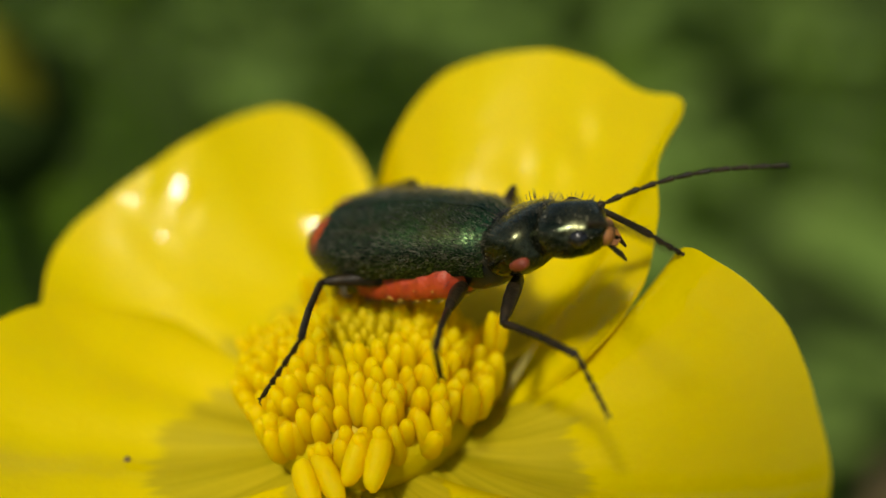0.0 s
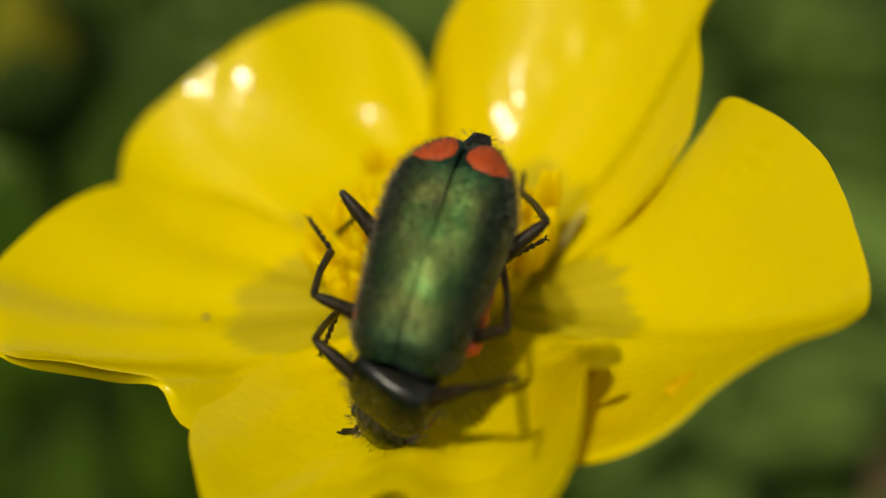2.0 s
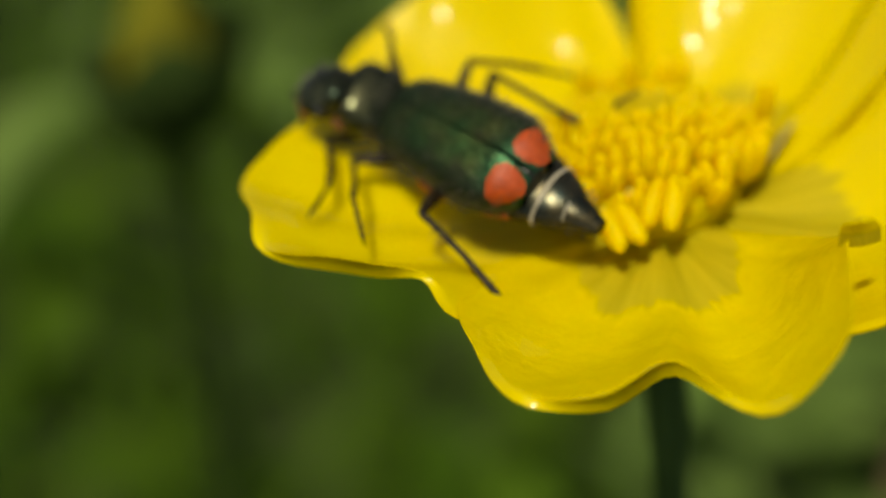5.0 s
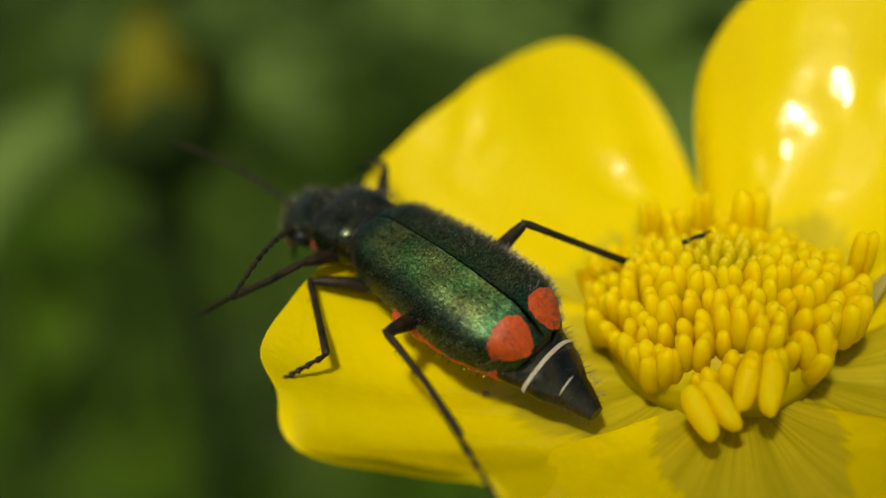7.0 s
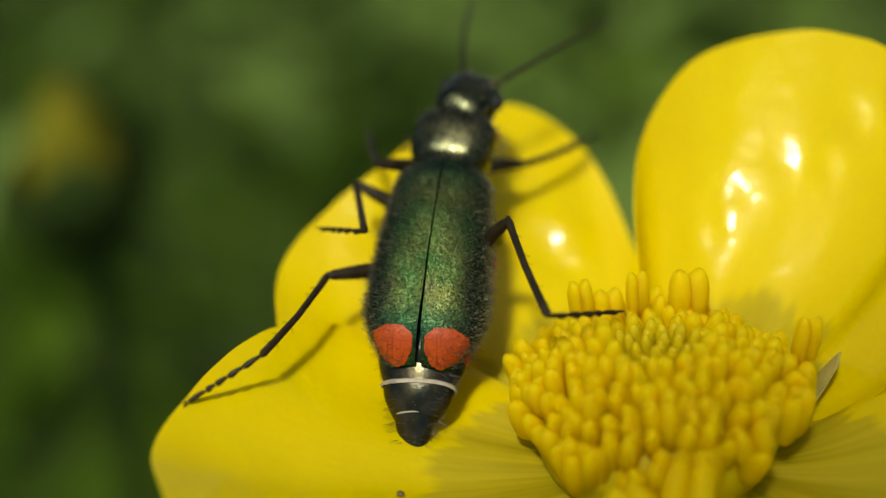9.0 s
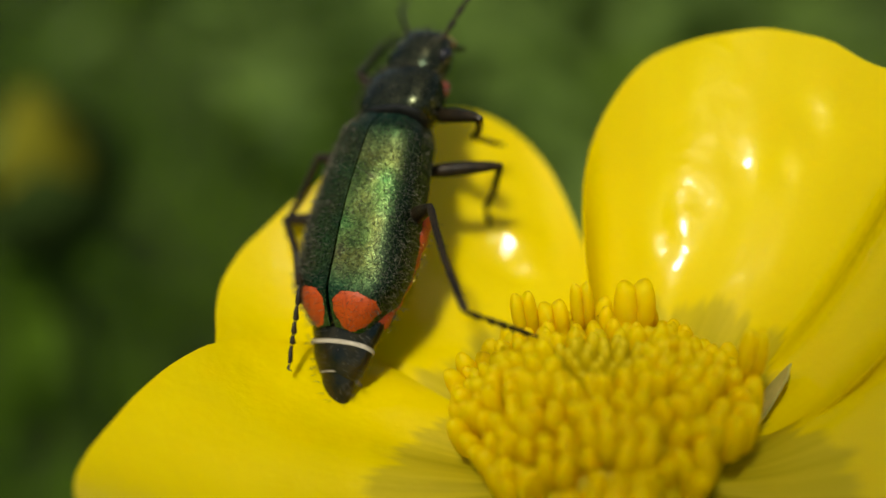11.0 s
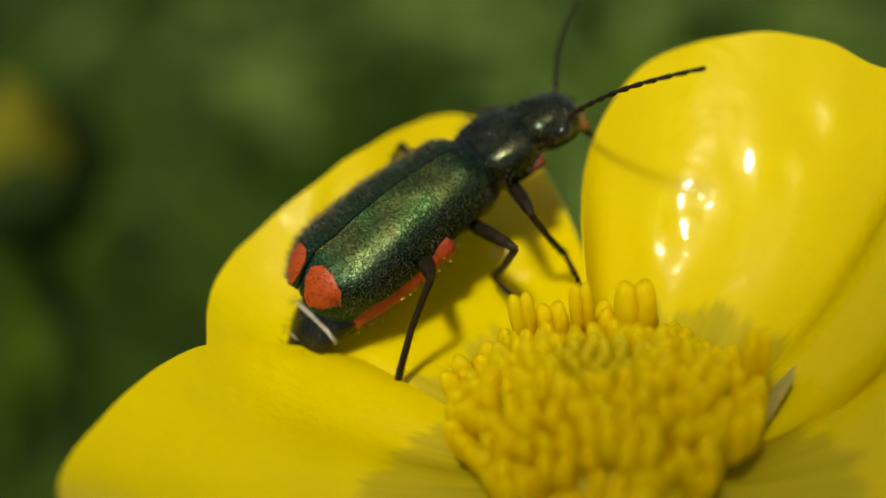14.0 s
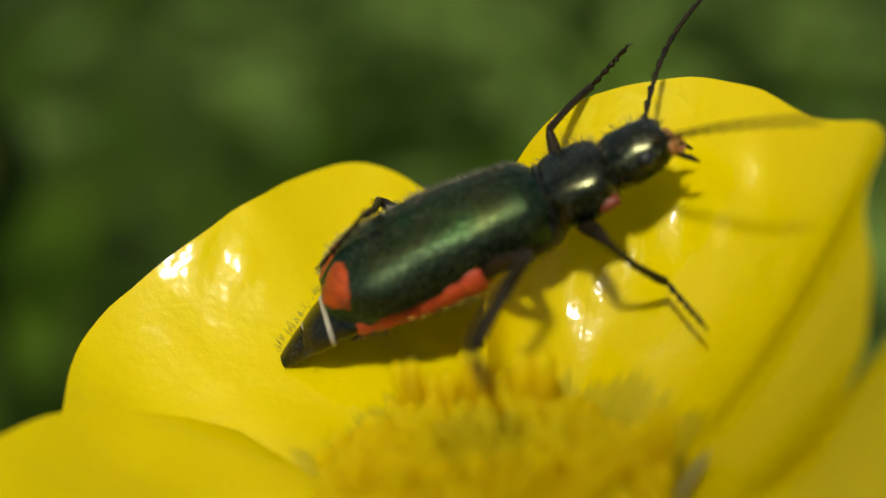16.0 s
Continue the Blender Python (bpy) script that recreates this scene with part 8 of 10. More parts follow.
        (8.5, pose(0.001535, 0.00353, 0.000262, -35.38, -10.9, -14.92)),
        (8.6, pose(0.001798, 0.003642, -0.000022, -37.49, -10.5, -14.34)),
        (8.7, pose(0.001997, 0.003694, -0.000374, -39.6, -10.07, -13.77)),
        (8.8, pose(0.002118, 0.003676, -0.000767, -41.7, -9.63, -13.22)),
        (8.9, pose(0.002153, 0.003585, -0.001167, -43.79, -9.16, -12.69)),
        (9, pose(0.002102, 0.003425, -0.001542, -45.88, -8.68, -12.18)),
        (9.17, pose(0.002129, 0.003153, -0.001591, -37.57, -22.74, -27.38)),
        (9.33, pose(0.001985, 0.002788, -0.00154, -24.16, -33.81, -46.72)),
        (9.5, pose(0.001676, 0.002363, -0.001402, -5.33, -39.71, -71.01)),
        (9.86, pose(0.001429, 0.002302, -0.00145, -28.38, -35.76, -50.97)),
        (10.21, pose(0.001183, 0.00223, -0.001452, -47.21, -26.4, -35.35)),
        (10.57, pose(0.000944, 0.00215, -0.001408, -61.64, -13.62, -24.55)),
        (10.93, pose(0.000722, 0.002063, -0.001321, -73.11, 1.09, -17.48)),
        (11.29, pose(0.000524, 0.001973, -0.001194, -83.15, 16.85, -13.25)),
        (11.64, pose(0.000356, 0.001881, -0.001031, -93.2, 33.09, -11.75)),
        (12, pose(0.000225, 0.001791, -0.000838, -105.49, 49.29, -14.13)),
        (12.12, pose(0.000391, 0.001889, -0.001073, -92.65, 35.47, -10)),
        (12.25, pose(0.000613, 0.001981, -0.001262, -82.48, 21.33, -9.73)),
        (12.38, pose(0.000879, 0.002063, -0.001394, -73.01, 7.35, -11.96)),
        (12.5, pose(0.001174, 0.00213, -0.001462, -63.02, -6.07, -16.46)),
        (12.75, pose(0.00118, 0.001959, -0.001569, -71.06, -10.55, -19.38)),
        (13, pose(0.001164, 0.001792, -0.001678, -79, -15.39, -21.67)),
        (13.1, pose(0.001116, 0.001883, -0.001672, -80.08, -33.29, -25.76)),
        (13.2, pose(0.001067, 0.001973, -0.001661, -79.52, -51.22, -30.69)),
        (13.3, pose(0.001019, 0.002062, -0.001645, -74.3, -68.97, -39.81)),
        (13.4, pose(0.000972, 0.00215, -0.001623, -22.79, -84.08, -95.01)),
        (13.5, pose(0.000925, 0.002236, -0.001597, -111.88, -106.86, -9.59)),
        (13.75, pose(0.001139, 0.002149, -0.001592, -107.06, -106.1, -8.48)),
        (14, pose(0.001352, 0.00205, -0.001546, -102.06, -105.31, -7.57)),
        (14.1, pose(0.001251, 0.002207, -0.001503, 23.81, -86.78, -121.58)),
        (14.2, pose(0.001148, 0.002359, -0.001445, -65.75, -76.68, -20.19)),
        (14.3, pose(0.001045, 0.002506, -0.001373, -66.55, -63.01, -7.24)),
        (14.4, pose(0.000943, 0.002647, -0.001287, -62.41, -49.53, 1.5)),
        (14.5, pose(0.000843, 0.002779, -0.001189, -56.59, -36.53, 9.71)),
        (14.57, pose(0.001255, 0.003025, -0.0012, -61.04, -26.87, 16.67)),
        (14.64, pose(0.001691, 0.003165, -0.001105, -63.95, -16.86, 22.36)),
        (14.71, pose(0.002104, 0.003185, -0.000915, -65.75, -6.64, 27.34)),
        (14.79, pose(0.002447, 0.003086, -0.000655, -66.65, 3.69, 31.97)),
        (14.86, pose(0.002683, 0.002883, -0.000355, -66.72, 14.06, 36.57)),
        (14.93, pose(0.002787, 0.002601, -0.000051, -65.88, 24.4, 41.46)),
        (15, pose(0.002746, 0.002274, 0.000221, -63.89, 34.62, 47.05)),
        (15.08, pose(0.00282, 0.002532, -0.000146, -67.42, 19.63, 39.46)),
        (15.17, pose(0.00272, 0.00275, -0.000533, -68.76, 4.38, 33.2)),
        (15.25, pose(0.002459, 0.002897, -0.000885, -68.45, -10.93, 27.21)),
        (15.33, pose(0.00207, 0.002949, -0.001156, -66.35, -26.11, 20.57)),
        (15.42, pose(0.001603, 0.002897, -0.001305, -61.57, -40.9, 11.93)),
        (15.5, pose(0.001116, 0.002741, -0.001311, -51.53, -54.69, -1.54)),
        (15.75, pose(0.001133, 0.002771, -0.001345, -55.48, -60.47, -11.41)),
        (16, pose(0.001145, 0.002798, -0.001378, -57.78, -66.54, -22.55)),
    ))
    walk(femur['middle_right'], (
        (0, pose(0.00042, 0.00105, -0.0005, 13.24, 0, -73.25)),
        (0.06, pose(0.00042, 0.00105, -0.0005, 18.31, -0.42, -71.44)),
        (0.12, pose(0.00042, 0.00105, -0.0005, 23.36, -0.99, -69.67)),
        (0.19, pose(0.00042, 0.00105, -0.0005, 28.39, -1.72, -67.95)),
        (0.25, pose(0.00042, 0.00105, -0.0005, 33.4, -2.6, -66.31)),
        (0.31, pose(0.00042, 0.00105, -0.0005, 38.39, -3.62, -64.75)),
        (0.38, pose(0.00042, 0.00105, -0.0005, 43.36, -4.77, -63.28)),
        (0.44, pose(0.00042, 0.00105, -0.0005, 48.3, -6.04, -61.91)),
        (0.5, pose(0.00042, 0.00105, -0.0005, 53.23, -7.42, -60.66)),
        (0.67, pose(0.00042, 0.00105, -0.0005, 50.51, -6.58, -61.3)),
        (0.83, pose(0.00042, 0.00105, -0.0005, 47.78, -5.76, -61.97)),
        (1, pose(0.00042, 0.00105, -0.0005, 45.04, -4.98, -62.68)),
        (1.12, pose(0.00042, 0.00105, -0.0005, 42.99, -4.42, -63.24)),
        (1.25, pose(0.00042, 0.00105, -0.0005, 40.93, -3.87, -63.82)),
        (1.38, pose(0.00042, 0.00105, -0.0005, 38.87, -3.35, -64.41)),
        (1.5, pose(0.00042, 0.00105, -0.0005, 36.81, -2.85, -65.03)),
        (1.67, pose(0.00042, 0.00105, -0.0005, 33.87, 3.09, -72.75)),
        (1.83, pose(0.00042, 0.00105, -0.0005, 30.12, 8.56, -80.85)),
        (2, pose(0.00042, 0.00105, -0.0005, 25.55, 13.44, -89.44)),
        (2.25, pose(0.00042, 0.00105, -0.0005, 37.49, 4.37, -71.67)),
        (2.5, pose(0.00042, 0.00105, -0.0005, 46.19, -7.7, -56.02)),
        (2.67, pose(0.00042, 0.00105, -0.0005, 29.38, -1.71, -61.87)),
        (2.83, pose(0.00042, 0.00105, -0.0005, 12.05, 2.3, -69.19)),
        (3, pose(0.00042, 0.00105, -0.0005, -5.69, 3.92, -77.4)),
        (3.25, pose(0.00042, 0.00105, -0.0005, -5.08, 3.59, -80.64)),
        (3.5, pose(0.00042, 0.00105, -0.0005, -4.45, 3.3, -83.88)),
        (3.62, pose(0.00042, 0.00105, -0.0005, 3.87, 4.52, -68.99)),
        (3.75, pose(0.00042, 0.00105, -0.0005, 12.23, 3.56, -54.07)),
        (3.88, pose(0.00042, 0.00105, -0.0005, 20.05, 0.5, -39.47)),
        (4, pose(0.00042, 0.00105, -0.0005, 26.87, -4.4, -25.38)),
        (4.17, pose(0.00042, 0.00105, -0.0005, 27.63, 3.71, -41.22)),
        (4.33, pose(0.00042, 0.00105, -0.0005, 26.13, 11.72, -57.26)),
        (4.5, pose(0.00042, 0.00105, -0.0005, 22.29, 18.98, -74.12)),
        (5, pose(0.00042, 0.00105, -0.0005, 22.29, 18.98, -74.12)),
        (5.2, pose(0.00042, 0.00105, -0.0005, 22.29, 18.98, -74.12)),
        (5.78, pose(0.00042, 0.00105, -0.0005, 2.27, 19.47, -76.53)),
        (6.35, pose(0.00042, 0.00105, -0.0005, -17.76, 19.16, -78.97)),
        (6.92, pose(0.00042, 0.00105, -0.0005, -37.67, 18.08, -81.15)),
        (7.5, pose(0.00042, 0.00105, -0.0005, -57.38, 16.36, -82.79)),
        (7.58, pose(0.00042, 0.00105, -0.0005, -40.52, 15.16, -87.67)),
        (7.67, pose(0.00042, 0.00105, -0.0005, -23.67, 15.38, -92.7)),
        (7.75, pose(0.00042, 0.00105, -0.0005, -6.81, 17, -97.46)),
        (7.83, pose(0.00042, 0.00105, -0.0005, 10.07, 19.87, -101.58)),
        (7.92, pose(0.00042, 0.00105, -0.0005, 27.09, 23.76, -104.71)),
        (8, pose(0.00042, 0.00105, -0.0005, 44.48, 28.33, -106.51)),
        (8.1, pose(0.00042, 0.00105, -0.0005, 32.02, 21.24, -96.23)),
        (8.2, pose(0.00042, 0.00105, -0.0005, 18.88, 16.41, -84.96)),
        (8.3, pose(0.00042, 0.00105, -0.0005, 5.25, 14.18, -73.05)),
        (8.4, pose(0.00042, 0.00105, -0.0005, -8.5, 14.75, -60.97)),
        (8.5, pose(0.00042, 0.00105, -0.0005, -21.97, 18.06, -49.26)),
        (8.62, pose(0.00042, 0.00105, -0.0005, -33.13, 19.25, -56.04)),
        (8.75, pose(0.00042, 0.00105, -0.0005, -44.41, 19.17, -62.96)),
        (8.88, pose(0.00042, 0.00105, -0.0005, -55.54, 17.81, -69.7)),
        (9, pose(0.00042, 0.00105, -0.0005, -66.32, 15.27, -75.98)),
        (9.25, pose(0.00042, 0.00105, -0.0005, -65.12, 13.14, -71.11)),
        (9.5, pose(0.00042, 0.00105, -0.0005, -64.12, 10.92, -66.33)),
        (10.12, pose(0.00042, 0.00105, -0.0005, -48.33, 11.21, -70.16)),
        (10.75, pose(0.00042, 0.00105, -0.0005, -32.56, 12.51, -73.78)),
        (11.38, pose(0.00042, 0.00105, -0.0005, -16.77, 14.72, -76.92)),
        (12, pose(0.00042, 0.00105, -0.0005, -0.93, 17.68, -79.35)),
        (12.17, pose(0.00042, 0.00105, -0.0005, -0.75, 17.23, -87.12)),
        (12.33, pose(0.00042, 0.00105, -0.0005, -0.52, 16.8, -94.87)),
        (12.5, pose(0.00042, 0.00105, -0.0005, -0.22, 16.41, -102.61)),
        (12.75, pose(0.00042, 0.00105, -0.0005, 1.61, 16.5, -96.67)),
        (13, pose(0.00042, 0.00105, -0.0005, 3.44, 16.4, -90.73)),
        (13.25, pose(0.00042, 0.00105, -0.0005, 5.29, 16.39, -90.5)),
        (13.5, pose(0.00042, 0.00105, -0.0005, 7.14, 16.37, -90.28)),
        (13.75, pose(0.00042, 0.00105, -0.0005, 7.46, 15.86, -86.38)),
        (14, pose(0.00042, 0.00105, -0.0005, 7.74, 15.34, -82.49)),
        (14.25, pose(0.00042, 0.00105, -0.0005, 7.97, 15.47, -83.51)),
        (14.5, pose(0.00042, 0.00105, -0.0005, 8.2, 15.6, -84.53)),
        (14.67, pose(0.00042, 0.00105, -0.0005, 21.18, 13.3, -71.26)),
        (14.83, pose(0.00042, 0.00105, -0.0005, 33.14, 8.26, -58.99)),
        (15, pose(0.00042, 0.00105, -0.0005, 43.68, 0.97, -48.12)),
        (15.12, pose(0.00042, 0.00105, -0.0005, 43.99, 1.93, -49.13)),
        (15.25, pose(0.00042, 0.00105, -0.0005, 44.29, 2.9, -50.14)),
        (15.38, pose(0.00042, 0.00105, -0.0005, 44.57, 3.87, -51.14)),
        (15.5, pose(0.00042, 0.00105, -0.0005, 44.83, 4.85, -52.14)),
        (15.58, pose(0.00042, 0.00105, -0.0005, 43.66, 7.55, -54.87)),
        (15.67, pose(0.00042, 0.00105, -0.0005, 42.35, 10.18, -57.68)),
        (15.75, pose(0.00042, 0.00105, -0.0005, 40.89, 12.75, -60.58)),
        (15.83, pose(0.00042, 0.00105, -0.0005, 39.29, 15.24, -63.57)),
        (15.92, pose(0.00042, 0.00105, -0.0005, 37.54, 17.65, -66.68)),
        (16, pose(0.00042, 0.00105, -0.0005, 35.62, 19.96, -69.9)),
    ))
    walk(tibia['middle_right'], (
        (0, pose(0.001585, 0.001401, -0.000214, 12.88, 0, -66.68)),
        (0.06, pose(0.001544, 0.001431, -0.000107, 1.75, 1.37, -73.2)),
        (0.12, pose(0.001493, 0.001457, -0.000004, -9.46, 1.45, -79.86)),
        (0.19, pose(0.001433, 0.001479, 0.000094, -20.6, 0.23, -86.41)),
        (0.25, pose(0.001363, 0.001498, 0.000187, -31.55, -2.22, -92.61)),
        (0.31, pose(0.001285, 0.001512, 0.000275, -42.2, -5.78, -98.25)),
        (0.38, pose(0.0012, 0.001522, 0.000355, -52.56, -10.32, -103.18)),
        (0.44, pose(0.001107, 0.001528, 0.000428, -62.68, -15.64, -107.28)),
        (0.5, pose(0.001009, 0.001529, 0.000493, -72.72, -21.59, -110.45)),
        (0.67, pose(0.001064, 0.001529, 0.000458, -78.29, -19.75, -109.84)),
        (0.83, pose(0.001118, 0.001527, 0.000421, -83.77, -17.86, -109.44)),
        (1, pose(0.00117, 0.001524, 0.000381, -89.19, -15.95, -109.22)),
        (1.12, pose(0.001207, 0.00152, 0.00035, -93.24, -14.32, -109.18)),
        (1.25, pose(0.001243, 0.001516, 0.000317, -97.26, -12.7, -109.25)),
        (1.38, pose(0.001278, 0.001512, 0.000283, -101.26, -11.08, -109.45)),
        (1.5, pose(0.001312, 0.001506, 0.000248, -105.25, -9.48, -109.75)),
        (1.67, pose(0.001422, 0.001322, 0.000196, -93.21, -17.91, -106.87)),
        (1.83, pose(0.001502, 0.00113, 0.00012, -80.88, -26.74, -105.83)),
        (2, pose(0.001549, 0.000936, 0.000024, -67.54, -35.57, -107.03)),
        (2.25, pose(0.00138, 0.001307, 0.000259, -80.72, -28.25, -103.63)),
        (2.5, pose(0.00107, 0.001634, 0.000394, -92.65, -20.47, -102.29)),
        (2.67, pose(0.001372, 0.00158, 0.000113, -83.53, -18.02, -102.41)),
        (2.83, pose(0.001566, 0.001474, -0.000239, -74.54, -15.58, -102.11)),
        (3, pose(0.001632, 0.00133, -0.000624, -65.63, -13.22, -101.44)),
        (3.25, pose(0.001647, 0.001259, -0.00061, -65.33, -9.03, -99.52)),
        (3.5, pose(0.001659, 0.001188, -0.000597, -64.89, -4.85, -97.6)),
        (3.62, pose(0.001587, 0.001491, -0.000416, -62.49, -4.18, -97.29)),
        (3.75, pose(0.001419, 0.001753, -0.000236, -60.08, -3.53, -96.96)),
        (3.88, pose(0.001169, 0.001954, -0.000071, -57.68, -2.89, -96.6)),
        (4, pose(0.000859, 0.002076, 0.000063, -55.27, -2.26, -96.21)),
        (4.17, pose(0.001178, 0.001858, 0.000079, -53.04, -7.26, -99.71)),
        (4.33, pose(0.001425, 0.001563, 0.000039, -50.47, -12.12, -103.45)),
        (4.5, pose(0.001575, 0.001218, -0.000052, -47.52, -16.79, -107.5)),
        (5, pose(0.001575, 0.001218, -0.000052, -47.52, -16.79, -107.5)),
        (5.2, pose(0.001575, 0.001218, -0.000052, -47.52, -16.79, -107.5)),
        (5.78, pose(0.001639, 0.001325, -0.000453, -59.39, -17.75, -108.24)),
        (6.35, pose(0.001565, 0.001401, -0.00086, -71.31, -18.83, -108.77)),
        (6.92, pose(0.001361, 0.001437, -0.001226, -83.31, -20, -109.05)),
        (7.5, pose(0.001051, 0.001429, -0.00151, -95.39, -21.19, -109.06)),
        (7.58, pose(0.001361, 0.001301, -0.001284, -86.78, -23.23, -110.4)),
        (7.67, pose(0.00157, 0.001129, -0.000984, -77.99, -25.05, -112.09)),
        (7.75, pose(0.001656, 0.000932, -0.000642, -69.02, -26.62, -114.09)),
        (7.83, pose(0.001611, 0.00073, -0.000295, -59.88, -27.89, -116.37)),
        (7.92, pose(0.001438, 0.000546, 0.000021, -50.59, -28.81, -118.87)),
        (8, pose(0.001157, 0.000398, 0.000271, -41.2, -29.36, -121.52)),
        (8.1, pose(0.001448, 0.000696, 0.000118, -35.18, -34.25, -128.71)),
        (8.2, pose(0.001608, 0.00104, -0.000112, -28.08, -38.41, -136.93)),
        (8.3, pose(0.001619, 0.001386, -0.000389, -19.87, -41.65, -146.23)),
        (8.4, pose(0.001478, 0.001691, -0.000679, -10.69, -43.78, -156.47)),
        (8.5, pose(0.001204, 0.001916, -0.000945, -0.89, -44.63, -167.32)),
        (8.62, pose(0.001162, 0.001822, -0.001145, -31.5, -50.15, -149.28)),
        (8.75, pose(0.001085, 0.001712, -0.001326, -64.26, -48.38, -128.92)),
        (8.88, pose(0.000974, 0.001591, -0.001481, -91.88, -40.15, -114.16)),
        (9, pose(0.000834, 0.001464, -0.001604, -113.39, -28.3, -106.66)),
        (9.25, pose(0.000834, 0.001464, -0.001604, -113.07, -28.55, -107.33)),
        (9.5, pose(0.000834, 0.001464, -0.001604, -112.75, -28.8, -108.01)),
        (10.12, pose(0.00114, 0.001503, -0.001416, -115.37, -26.15, -106.77)),
        (10.75, pose(0.001391, 0.001484, -0.001157, -117.87, -23.45, -105.68)),
        (11.38, pose(0.001565, 0.00141, -0.000849, -120.26, -20.72, -104.75)),
        (12, pose(0.001647, 0.001287, -0.000519, -122.57, -17.95, -103.95)),
        (12.17, pose(0.001668, 0.001118, -0.000516, -122.69, -19.54, -102.84)),
        (12.33, pose(0.001666, 0.000947, -0.000511, -122.84, -21.13, -101.72)),
        (12.5, pose(0.00164, 0.000778, -0.000505, -123.03, -22.72, -100.58)),
        (12.75, pose(0.00166, 0.000895, -0.000466, -118.49, -16.32, -105.02)),
        (13, pose(0.001667, 0.001013, -0.000428, -114.59, -9.63, -108.82)),
        (13.25, pose(0.001664, 0.001007, -0.000389, -117.41, -8.66, -109.27)),
        (13.5, pose(0.00166, 0.001, -0.000351, -120.24, -7.72, -109.76)),
        (13.75, pose(0.00166, 0.001084, -0.000344, -121.44, -13.29, -106.42)),
        (14, pose(0.001654, 0.001168, -0.000338, -123.01, -18.77, -102.87)),
        (14.25, pose(0.001655, 0.001144, -0.000333, -127.72, -22.06, -100.55)),
        (14.5, pose(0.001656, 0.00112, -0.000328, -132.69, -25.15, -97.89)),
        (14.67, pose(0.001557, 0.001326, -0.00006, -111.66, -20.07, -102.66)),
        (14.83, pose(0.001368, 0.001505, 0.000176, -91.75, -13.78, -105.11)),
        (15, pose(0.001103, 0.001643, 0.000363, -72.54, -7.06, -105.22)),
        (15.12, pose(0.001119, 0.001616, 0.000368, -62.33, -12.66, -107.05)),
        (15.25, pose(0.001135, 0.00159, 0.000372, -51.67, -17.85, -109.94)),
        (15.38, pose(0.001151, 0.001563, 0.000375, -40.4, -22.4, -113.91)),
        (15.5, pose(0.001166, 0.001535, 0.000378, -28.44, -26.12, -118.92)),
        (15.58, pose(0.001225, 0.001478, 0.000355, -29.23, -27.29, -121.42)),
        (15.67, pose(0.00128, 0.001418, 0.000329, -29.96, -28.49, -123.92)),
        (15.75, pose(0.001332, 0.001357, 0.000298, -30.65, -29.72, -126.44)),
        (15.83, pose(0.001379, 0.001294, 0.000264, -31.28, -30.97, -128.97)),
        (15.92, pose(0.001422, 0.00123, 0.000226, -31.85, -32.24, -131.52)),
        (16, pose(0.00146, 0.001166, 0.000184, -32.36, -33.54, -134.09)),
    ))
